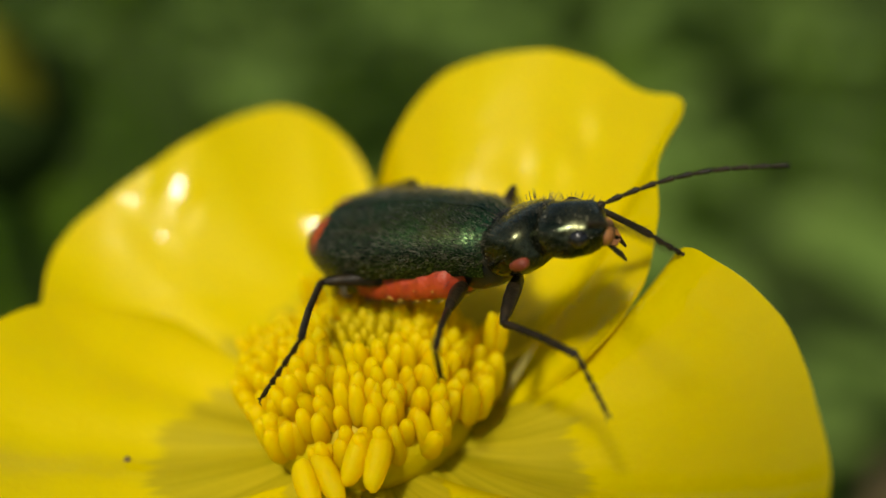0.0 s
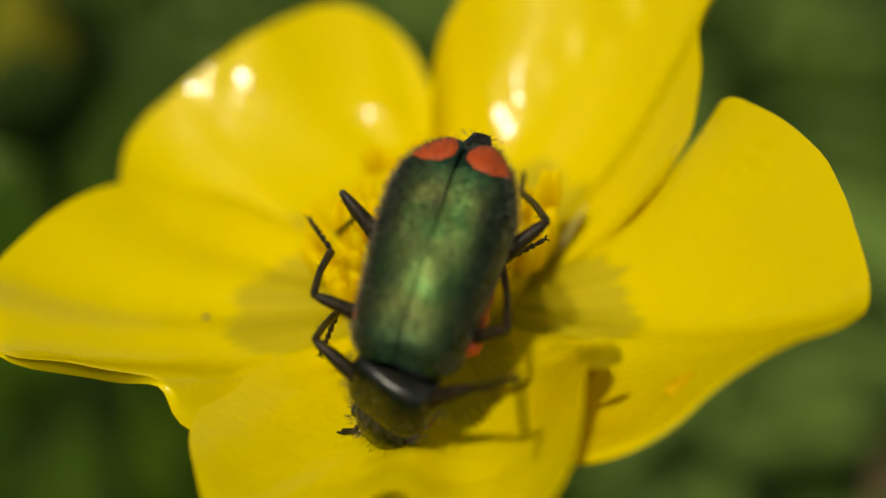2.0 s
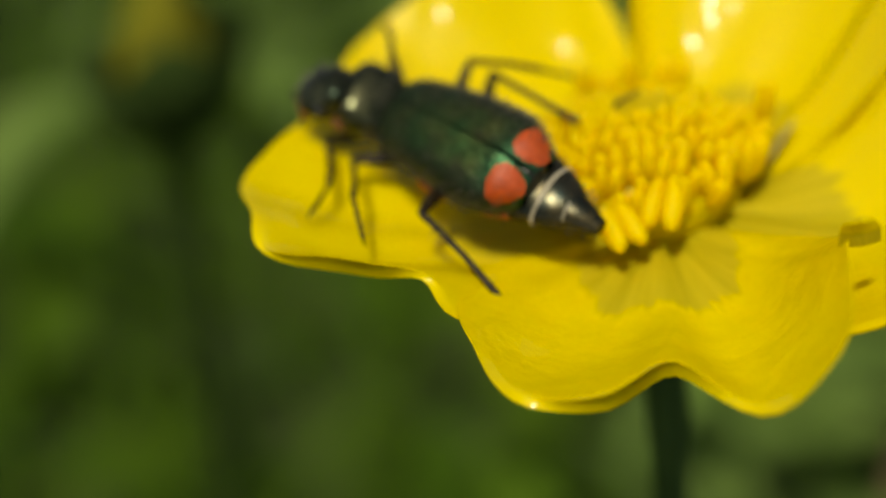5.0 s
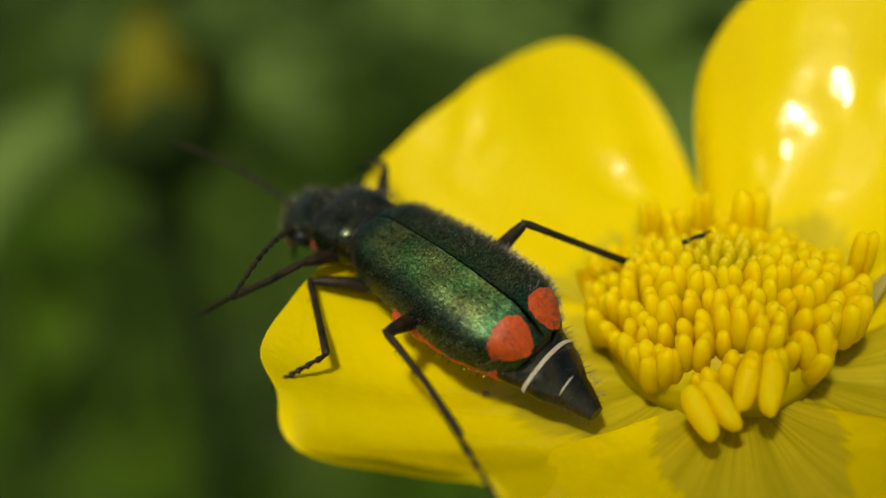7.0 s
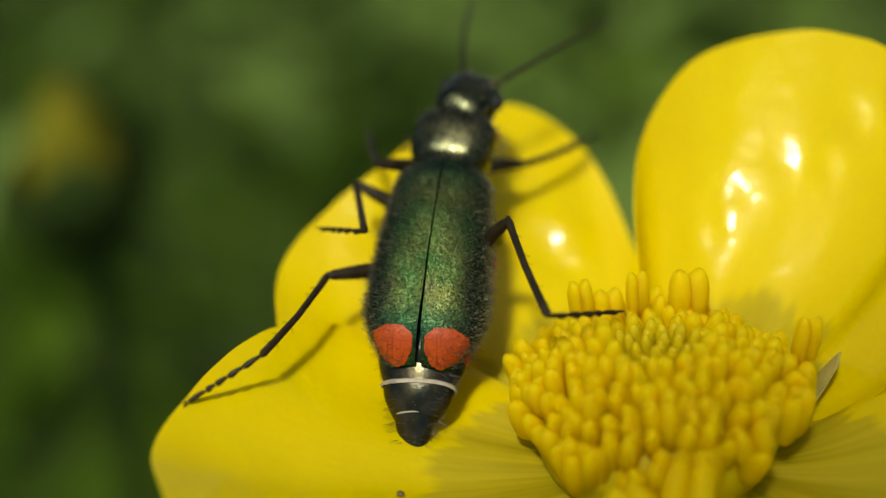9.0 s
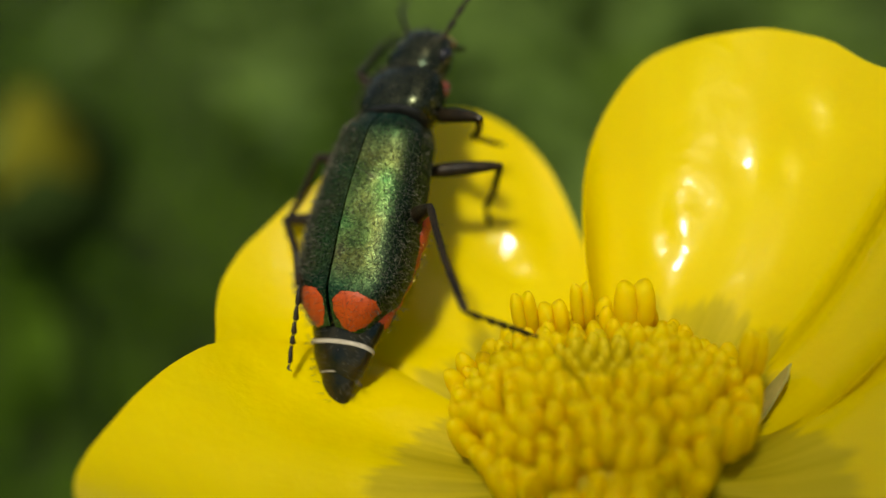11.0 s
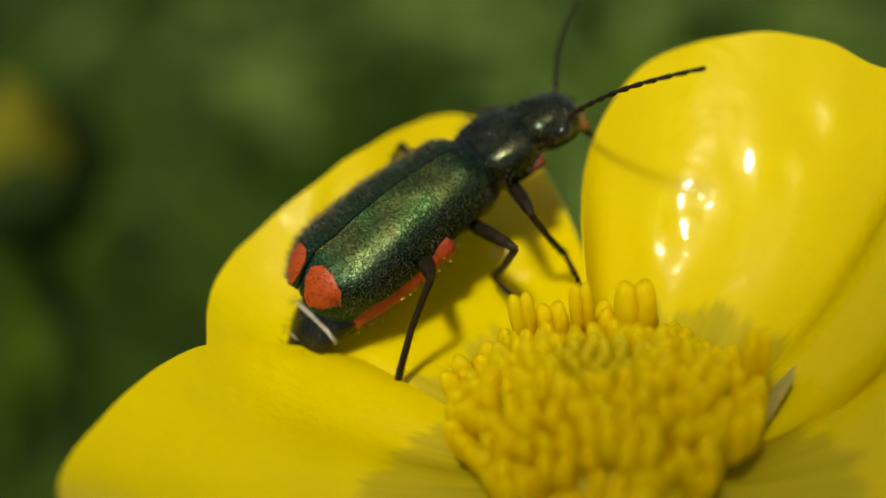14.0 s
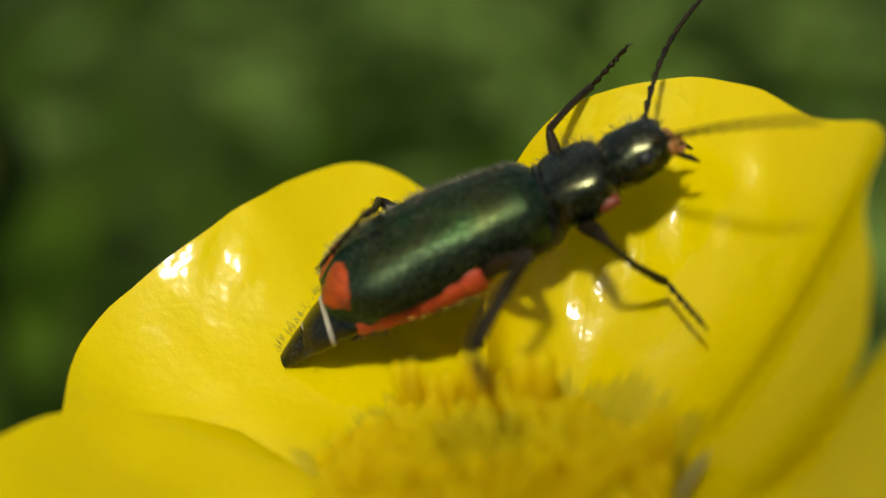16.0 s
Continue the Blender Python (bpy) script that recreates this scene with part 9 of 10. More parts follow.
    walk(tarsus['middle_right'], (
        (0, pose(0.002973, 0.001999, 0.000132, -56.11, 0, 131.29)),
        (0.06, pose(0.003028, 0.001877, -0.00006, -68.75, -12.59, 124.1)),
        (0.12, pose(0.002997, 0.001732, -0.000259, -80.65, -26.41, 119.52)),
        (0.19, pose(0.00288, 0.001572, -0.000451, -93.21, -40.83, 117.95)),
        (0.25, pose(0.002681, 0.001406, -0.000623, 70.8, -124.87, -58.63)),
        (0.31, pose(0.002407, 0.001244, -0.000761, 43.72, -112.31, -43.21)),
        (0.38, pose(0.002067, 0.001093, -0.000856, -8.7, -107.14, -2.03)),
        (0.44, pose(0.001676, 0.000962, -0.000898, -55.55, -114.73, 33.52)),
        (0.5, pose(0.00125, 0.000858, -0.000883, -79.03, -127.93, 45.19)),
        (0.67, pose(0.001186, 0.000939, -0.00097, -86.14, -115.73, 39.92)),
        (0.83, pose(0.001119, 0.001025, -0.001046, -94.61, -103.28, 36.61)),
        (1, pose(0.00105, 0.001114, -0.001109, 21.31, -88.65, -90.8)),
        (1.12, pose(0.000998, 0.001188, -0.00115, -95.2, -76.78, 16.13)),
        (1.25, pose(0.000947, 0.001262, -0.001183, -102.83, -63.13, 13.91)),
        (1.38, pose(0.000895, 0.001337, -0.001209, -108.95, -49.67, 9.59)),
        (1.5, pose(0.000845, 0.001412, -0.001227, -115.09, -36.53, 4.38)),
        (1.67, pose(0.001201, 0.000892, -0.001277, -120.4, -40.39, 6.66)),
        (1.83, pose(0.001551, 0.0004, -0.001246, -126.24, -44.06, 9.57)),
        (2, pose(0.001871, -0.000034, -0.001141, -132.73, -47.47, 13.2)),
        (2.25, pose(0.001452, 0.000544, -0.001089, -121.26, -40.79, 5.42)),
        (2.5, pose(0.000885, 0.00112, -0.001057, -111.97, -33.22, 0.04)),
        (2.67, pose(0.00144, 0.001077, -0.001352, -112.06, -33.7, 0.27)),
        (2.83, pose(0.001886, 0.000995, -0.001678, -112.16, -34.18, 0.5)),
        (3, pose(0.002195, 0.000886, -0.001998, -112.26, -34.66, 0.74)),
        (3.25, pose(0.002249, 0.000934, -0.002001, -112.26, -34.66, 0.74)),
        (3.5, pose(0.002295, 0.000984, -0.001995, -112.26, -34.66, 0.74)),
        (3.62, pose(0.002284, 0.001301, -0.001787, -112.26, -34.66, 0.74)),
        (3.75, pose(0.002176, 0.001578, -0.001577, -112.26, -34.66, 0.74)),
        (3.88, pose(0.001985, 0.001793, -0.00138, -112.26, -34.66, 0.74)),
        (4, pose(0.001731, 0.001931, -0.00121, -112.26, -34.66, 0.74)),
        (4.17, pose(0.00207, 0.001547, -0.00115, -112.26, -34.66, 0.74)),
        (4.33, pose(0.002326, 0.001089, -0.00113, -112.26, -34.66, 0.74)),
        (4.5, pose(0.002474, 0.000588, -0.001146, -112.26, -34.66, 0.74)),
        (5, pose(0.002474, 0.000588, -0.001146, -112.26, -34.66, 0.74)),
        (5.2, pose(0.002474, 0.000588, -0.001146, -112.26, -34.66, 0.74)),
        (5.78, pose(0.002261, 0.000692, -0.001724, -120.72, -30.26, -1.85)),
        (6.35, pose(0.001882, 0.000792, -0.00225, -129.07, -26.23, -5.04)),
        (6.92, pose(0.00136, 0.00088, -0.002673, -137.39, -22.65, -8.74)),
        (7.5, pose(0.000732, 0.000949, -0.002949, -145.76, -19.6, -12.86)),
        (7.58, pose(0.00123, 0.000698, -0.002706, -144.2, -27.83, -5.94)),
        (7.67, pose(0.001627, 0.000413, -0.002357, -143.73, -36.18, 1.36)),
        (7.75, pose(0.001898, 0.000113, -0.001936, -144.69, -44.5, 9.52)),
        (7.83, pose(0.002029, -0.000177, -0.00148, -147.74, -52.61, 19.36)),
        (7.92, pose(0.002021, -0.000435, -0.001028, -154.22, -60.17, 32.31)),
        (8, pose(0.001889, -0.000638, -0.000619, 13.52, -113.51, -129.16)),
        (8.1, pose(0.002122, -0.000488, -0.00062, 0.2, -113.37, -125.91)),
        (8.2, pose(0.002211, -0.000269, -0.000684, -13.11, -113.54, -122.68)),
        (8.3, pose(0.002138, -0.00002, -0.000783, -26.21, -113.99, -119.66)),
        (8.4, pose(0.001904, 0.000215, -0.000886, 141.05, -65.29, 62.97)),
        (8.5, pose(0.001527, 0.000401, -0.000962, 128.79, -64.36, 65.09)),
        (8.62, pose(0.001303, 0.000368, -0.001664, 166.47, -64.85, 18.16)),
        (8.75, pose(0.000953, 0.000477, -0.002254, -168.8, -54.64, -16.04)),
        (8.88, pose(0.000519, 0.000701, -0.002665, -159.21, -40.06, -35.83)),
        (9, pose(0.000051, 0.000994, -0.002857, -156.84, -24.26, -49.77)),
        (9.25, pose(0.000051, 0.000995, -0.002857, -156.51, -25.92, -50.56)),
        (9.5, pose(0.000051, 0.000995, -0.002857, -156.14, -27.58, -51.38)),
        (10.12, pose(0.000326, 0.001103, -0.002673, -140.38, -23.3, -49.46)),
        (10.75, pose(0.000546, 0.001155, -0.002414, -124.9, -19.65, -46.43)),
        (11.38, pose(0.000689, 0.001151, -0.002101, -109.53, -16.87, -42.54)),
        (12, pose(0.00074, 0.001097, -0.001762, -94.18, -15.18, -38.07)),
        (12.17, pose(0.000755, 0.000878, -0.001745, -91.64, -36.23, -37.4)),
        (12.33, pose(0.000747, 0.000658, -0.001725, -88.3, -57.29, -38.08)),
        (12.5, pose(0.000717, 0.00044, -0.001703, -78.23, -78.19, -45.77)),
        (12.75, pose(0.000846, 0.000717, -0.001774, -115.07, -95.64, -9.81)),
        (13, pose(0.000981, 0.000998, -0.001818, -96.8, -111.94, -28.97)),
        (13.25, pose(0.000922, 0.001046, -0.00175, -92.01, -110.94, -28.63)),
        (13.5, pose(0.000865, 0.001095, -0.001678, -87.01, -109.93, -28.53)),
        (13.75, pose(0.000798, 0.001021, -0.001631, -78.46, -109.98, -28.52)),
        (14, pose(0.000737, 0.000948, -0.001568, -69.93, -110.03, -28.49)),
        (14.25, pose(0.000639, 0.000865, -0.001469, -67.02, -108.14, -30.73)),
        (14.5, pose(0.000549, 0.000785, -0.00136, -63.53, -106.29, -33.56)),
        (14.67, pose(0.000891, 0.000969, -0.001413, -45.34, -105.21, -35.66)),
        (14.83, pose(0.001226, 0.001161, -0.001328, -25.81, -104.37, -39.14)),
        (15, pose(0.001504, 0.001345, -0.001104, -5.18, -103.89, -43.74)),
        (15.12, pose(0.001719, 0.001118, -0.000972, 56.74, -108.75, -90.91)),
        (15.25, pose(0.001912, 0.000911, -0.000786, -94.15, -58.82, 75.2)),
        (15.38, pose(0.002075, 0.000734, -0.000554, -77.02, -45.17, 74.31)),
        (15.5, pose(0.002201, 0.000592, -0.000285, -63.1, -31.86, 78.3)),
        (15.58, pose(0.002198, 0.000476, -0.000317, -78, -39.56, 73.66)),
        (15.67, pose(0.002189, 0.000362, -0.000352, -94.1, -47.98, 71.48)),
        (15.75, pose(0.002172, 0.00025, -0.000388, -113.05, -56.49, 73.16)),
        (15.83, pose(0.002148, 0.000139, -0.000426, 42.09, -115.98, -98.52)),
        (15.92, pose(0.002118, 0.000031, -0.000466, 7.77, -111.44, -80.31)),
        (16, pose(0.002081, -0.000074, -0.000507, -31.32, -112.22, -57.22)),
    ))
    walk(femur['hind_right'], (
        (0, pose(0.00042, 0.00015, -0.0005, 16.49, -0.02, -146.46)),
        (0.1, pose(0.00042, 0.00015, -0.0005, 19.81, -1.32, -141.22)),
        (0.2, pose(0.00042, 0.00015, -0.0005, 22.99, -2.92, -136.07)),
        (0.3, pose(0.00042, 0.00015, -0.0005, 26.03, -4.8, -131)),
        (0.4, pose(0.00042, 0.00015, -0.0005, 28.89, -6.93, -126.02)),
        (0.5, pose(0.00042, 0.00015, -0.0005, 31.58, -9.3, -121.12)),
        (0.62, pose(0.00042, 0.00015, -0.0005, 28.05, -10.06, -119.89)),
        (0.75, pose(0.00042, 0.00015, -0.0005, 24.49, -10.74, -118.61)),
        (0.88, pose(0.00042, 0.00015, -0.0005, 20.92, -11.35, -117.29)),
        (1, pose(0.00042, 0.00015, -0.0005, 17.32, -11.87, -115.93)),
        (1.25, pose(0.00042, 0.00015, -0.0005, 20.54, -11.8, -116.17)),
        (1.5, pose(0.00042, 0.00015, -0.0005, 23.75, -11.71, -116.4)),
        (1.67, pose(0.00042, 0.00015, -0.0005, 23.84, -10.24, -119.74)),
        (1.83, pose(0.00042, 0.00015, -0.0005, 23.84, -8.78, -123.05)),
        (2, pose(0.00042, 0.00015, -0.0005, 23.75, -7.31, -126.36)),
        (2.17, pose(0.00042, 0.00015, -0.0005, 7.59, -9.06, -122.2)),
        (2.33, pose(0.00042, 0.00015, -0.0005, -8.7, -9.59, -117.71)),
        (2.5, pose(0.00042, 0.00015, -0.0005, -24.98, -8.86, -113.24)),
        (2.75, pose(0.00042, 0.00015, -0.0005, -6.55, -5.78, -106.61)),
        (3, pose(0.00042, 0.00015, -0.0005, 12.05, -4.95, -99.37)),
        (3.25, pose(0.00042, 0.00015, -0.0005, 6.36, -5.09, -98.69)),
        (3.5, pose(0.00042, 0.00015, -0.0005, 0.66, -5.17, -97.99)),
        (3.75, pose(0.00042, 0.00015, -0.0005, 2.88, -5.13, -100.5)),
        (4, pose(0.00042, 0.00015, -0.0005, 5.1, -5, -103.01)),
        (4.25, pose(0.00042, 0.00015, -0.0005, 0.39, -6.1, -88.72)),
        (4.5, pose(0.00042, 0.00015, -0.0005, -4.46, -6.01, -74.38)),
        (4.67, pose(0.00042, 0.00015, -0.0005, -2.81, -5.88, -68.71)),
        (4.83, pose(0.00042, 0.00015, -0.0005, -1.16, -5.92, -63.05)),
        (5, pose(0.00042, 0.00015, -0.0005, 0.48, -6.12, -57.38)),
        (5.1, pose(0.00042, 0.00015, -0.0005, 3.55, -5.25, -70.55)),
        (5.2, pose(0.00042, 0.00015, -0.0005, 6.34, -3.7, -83.64)),
        (5.97, pose(0.00042, 0.00015, -0.0005, 24.07, -1.58, -95.98)),
        (6.73, pose(0.00042, 0.00015, -0.0005, 40.99, 4.12, -107.11)),
        (7.5, pose(0.00042, 0.00015, -0.0005, 56.8, 12.73, -116.29)),
        (7.67, pose(0.00042, 0.00015, -0.0005, 54.7, 12.56, -116.11)),
        (7.83, pose(0.00042, 0.00015, -0.0005, 52.61, 12.39, -115.92)),
        (8, pose(0.00042, 0.00015, -0.0005, 50.51, 12.23, -115.73)),
        (8.25, pose(0.00042, 0.00015, -0.0005, 55.73, 4.33, -109.32)),
        (8.5, pose(0.00042, 0.00015, -0.0005, 60.03, -4.06, -103.65)),
        (8.75, pose(0.00042, 0.00015, -0.0005, 61.04, -10.12, -100.1)),
        (9, pose(0.00042, 0.00015, -0.0005, 61.69, -16.24, -96.57)),
        (9.25, pose(0.00042, 0.00015, -0.0005, 58.12, -16.35, -96.47)),
        (9.5, pose(0.00042, 0.00015, -0.0005, 54.55, -16.46, -96.36)),
        (10.75, pose(0.00042, 0.00015, -0.0005, 47.7, -10.22, -101.23)),
        (12, pose(0.00042, 0.00015, -0.0005, 40.43, -4.6, -106.74)),
        (12.25, pose(0.00042, 0.00015, -0.0005, 40.44, -2.98, -108.64)),
        (12.5, pose(0.00042, 0.00015, -0.0005, 40.39, -1.37, -110.53)),
        (12.75, pose(0.00042, 0.00015, -0.0005, 40.99, -2.47, -109.23)),
        (13, pose(0.00042, 0.00015, -0.0005, 41.57, -3.58, -107.95)),
        (13.1, pose(0.00042, 0.00015, -0.0005, 39.74, -2.61, -108.93)),
        (13.2, pose(0.00042, 0.00015, -0.0005, 37.89, -1.68, -109.95)),
        (13.3, pose(0.00042, 0.00015, -0.0005, 36.03, -0.78, -110.99)),
        (13.4, pose(0.00042, 0.00015, -0.0005, 34.15, 0.09, -112.06)),
        (13.5, pose(0.00042, 0.00015, -0.0005, 32.25, 0.92, -113.16)),
        (13.75, pose(0.00042, 0.00015, -0.0005, 31.95, -0.28, -111.09)),
        (14, pose(0.00042, 0.00015, -0.0005, 31.6, -1.46, -109.02)),
        (14.25, pose(0.00042, 0.00015, -0.0005, 31.33, -1.85, -108.4)),
        (14.5, pose(0.00042, 0.00015, -0.0005, 31.05, -2.23, -107.77)),
        (14.67, pose(0.00042, 0.00015, -0.0005, 29.98, -1.99, -108.1)),
        (14.83, pose(0.00042, 0.00015, -0.0005, 28.9, -1.76, -108.44)),
        (15, pose(0.00042, 0.00015, -0.0005, 27.83, -1.53, -108.78)),
        (15.1, pose(0.00042, 0.00015, -0.0005, 25.02, -0.55, -110.72)),
        (15.2, pose(0.00042, 0.00015, -0.0005, 22.18, 0.33, -112.71)),
        (15.3, pose(0.00042, 0.00015, -0.0005, 19.31, 1.11, -114.74)),
        (15.4, pose(0.00042, 0.00015, -0.0005, 16.42, 1.79, -116.8)),
        (15.5, pose(0.00042, 0.00015, -0.0005, 13.5, 2.36, -118.9)),
        (15.58, pose(0.00042, 0.00015, -0.0005, 17.82, -0.56, -108.55)),
        (15.67, pose(0.00042, 0.00015, -0.0005, 21.55, -4.2, -98.42)),
        (15.75, pose(0.00042, 0.00015, -0.0005, 24.61, -8.44, -88.47)),
        (15.83, pose(0.00042, 0.00015, -0.0005, 26.91, -13.13, -78.62)),
        (15.92, pose(0.00042, 0.00015, -0.0005, 28.4, -18.15, -68.74)),
        (16, pose(0.00042, 0.00015, -0.0005, 28.97, -23.33, -58.66)),
    ))
    walk(tibia['hind_right'], (
        (0, pose(0.001241, -0.001089, -0.00006, 79.06, 82.26, 14.89)),
        (0.1, pose(0.001343, -0.000979, 0.000025, 75.79, 100.99, 3.29)),
        (0.2, pose(0.001432, -0.000856, 0.000105, 82.04, 119.61, 0.96)),
        (0.3, pose(0.001509, -0.000721, 0.000178, 87.18, 138.07, -3.27)),
        (0.4, pose(0.001571, -0.000575, 0.000243, 92.8, 156.19, -8.46)),
        (0.5, pose(0.001618, -0.00042, 0.000301, -80.43, 6.25, 165.04)),
        (0.62, pose(0.001669, -0.000421, 0.000218, -81.88, 8.82, 165.49)),
        (0.75, pose(0.001716, -0.00042, 0.000131, -83.31, 11.4, 165.88)),
        (0.88, pose(0.001757, -0.000417, 0.000043, -84.74, 13.99, 166.2)),
        (1, pose(0.001792, -0.000412, -0.000048, -86.18, 16.59, 166.46)),
        (1.25, pose(0.001772, -0.00039, 0.000032, -94.64, 9.37, 165.97)),
        (1.5, pose(0.001747, -0.000367, 0.000111, 77.07, 177.84, -13.44)),
        (1.67, pose(0.001706, -0.000456, 0.000116, -97.19, 4.64, 165.99)),
        (1.83, pose(0.00166, -0.000543, 0.000119, -91.44, 7.16, 165.67)),
        (2, pose(0.00161, -0.000627, 0.000119, -85.67, 9.7, 165.61)),
        (2.17, pose(0.001737, -0.000642, -0.000298, -79.88, 6.84, 165.39)),
        (2.33, pose(0.001758, -0.000597, -0.000731, -74.11, 4.02, 164.89)),
        (2.5, pose(0.001671, -0.000497, -0.001147, -68.33, 1.27, 164.1)),
        (2.75, pose(0.001891, -0.000307, -0.000676, -70.86, 12.73, 168.74)),
        (3, pose(0.00192, -0.000069, -0.000178, 107.46, 155.65, -6.85)),
        (3.25, pose(0.001945, -0.000068, -0.000329, -72.56, 24.28, 173.12)),
        (3.5, pose(0.001955, -0.000064, -0.000482, -72.57, 24.21, 173.1)),
        (3.75, pose(0.001943, -0.000125, -0.000422, 108.26, 151.57, -5.39)),
        (4, pose(0.001927, -0.000186, -0.000363, 109.26, 147.37, -3.74)),
        (4.25, pose(0.00197, 0.000186, -0.00049, -71.12, 22.32, 172.07)),
        (4.5, pose(0.001912, 0.000554, -0.00062, -70.72, 12.01, 168.18)),
        (4.67, pose(0.001865, 0.000705, -0.000576, -53.42, 15.63, 168.85)),
        (4.83, pose(0.001803, 0.00085, -0.000531, -35.75, 18.89, 170.65)),
        (5, pose(0.001725, 0.000987, -0.000487, -17.64, 21.47, 173.45)),
        (5.1, pose(0.001876, 0.000673, -0.000404, -34.36, 27.04, 179.12)),
        (5.2, pose(0.00195, 0.000332, -0.000329, -51.46, 33.87, -177.03)),
        (5.97, pose(0.001829, 0.00002, 0.000132, -46.98, 37.31, -173.85)),
        (6.73, pose(0.001517, -0.000264, 0.000514, -42.03, 40.53, -170.18)),
        (7.5, pose(0.001054, -0.000482, 0.000765, -36.57, 43.48, -165.95)),
        (7.67, pose(0.001103, -0.000491, 0.000735, -30.85, 41.99, -168.11)),
        (7.83, pose(0.001151, -0.000499, 0.000703, -25.19, 40.67, -170.41)),
        (8, pose(0.001198, -0.000506, 0.000669, -19.56, 39.53, -172.83)),
        (8.25, pose(0.001212, -0.00023, 0.000777, -4.66, 43.35, -156.56)),
        (8.5, pose(0.001195, 0.00006, 0.000839, 11.61, 43.73, -138.94)),
        (8.75, pose(0.001201, 0.000253, 0.000835, 16.76, 43.87, -139.93)),
        (9, pose(0.001194, 0.000445, 0.00081, 21.92, 44.08, -140.9)),
        (9.25, pose(0.001275, 0.000426, 0.000763, 14.25, 45.14, -145.44)),
        (9.5, pose(0.001353, 0.000406, 0.000711, 6.38, 45.75, -150.2)),
        (10.75, pose(0.001483, 0.000146, 0.000628, 12.68, 43.64, -135.92)),
        (12, pose(0.001573, -0.000113, 0.000502, 17.87, 40.52, -122.6)),
        (12.25, pose(0.001555, -0.000177, 0.000504, 21.38, 42.67, -132.49)),
        (12.5, pose(0.001534, -0.000242, 0.000504, 24.46, 45.25, -142.57)),
        (12.75, pose(0.001539, -0.000194, 0.000516, 25.39, 43.61, -137.92)),
        (13, pose(0.001543, -0.000146, 0.000526, 26.12, 41.92, -133.42)),
        (13.1, pose(0.001562, -0.000194, 0.00049, 7.89, 45.93, -152.19)),
        (13.2, pose(0.001579, -0.000241, 0.000451, -11.71, 45.3, -172.32)),
        (13.3, pose(0.001595, -0.000287, 0.000412, -29.08, 40.21, 169.77)),
        (13.4, pose(0.001608, -0.000333, 0.00037, -42.49, 31.82, 155.78)),
        (13.5, pose(0.00162, -0.000378, 0.000327, -52.36, 21.33, 145.28)),
        (13.75, pose(0.001649, -0.00032, 0.00032, -53.61, 16, 149.38)),
        (14, pose(0.001675, -0.000261, 0.000312, -55.22, 10.76, 153.5)),
        (14.25, pose(0.001685, -0.000243, 0.000305, -52.41, 12.63, 154.93)),
        (14.5, pose(0.001694, -0.000226, 0.000299, -49.53, 14.42, 156.46)),
        (14.67, pose(0.001705, -0.000242, 0.000274, -52.79, 9.65, 170.87)),
        (14.83, pose(0.001715, -0.000257, 0.000249, -57.1, 5.83, -174.62)),
        (15, pose(0.001724, -0.000273, 0.000223, -62.22, 3.21, -159.93)),
        (15.1, pose(0.001736, -0.000341, 0.000155, -54.53, 13.62, -156.4)),
        (15.2, pose(0.001743, -0.000407, 0.000085, -45.7, 23.42, -151.19)),
        (15.3, pose(0.001744, -0.000471, 0.000013, -35.07, 32.26, -143.8)),
        (15.4, pose(0.001741, -0.000533, -0.000062, -21.93, 39.56, -133.67)),
        (15.5, pose(0.001732, -0.000591, -0.000138, -5.9, 44.57, -120.48)),
        (15.58, pose(0.00182, -0.000315, -0.000026, -3.57, 44.66, -119.8)),
        (15.67, pose(0.001852, -0.00002, 0.000068, -1.23, 44.72, -119.12)),
        (15.75, pose(0.001826, 0.000282, 0.000138, 1.11, 44.77, -118.44)),
        (15.83, pose(0.001744, 0.000579, 0.000183, 3.45, 44.8, -117.75)),
        (15.92, pose(0.001607, 0.000858, 0.0002, 5.8, 44.8, -117.06)),
        (16, pose(0.001424, 0.001109, 0.000189, 8.14, 44.79, -116.37)),
    ))
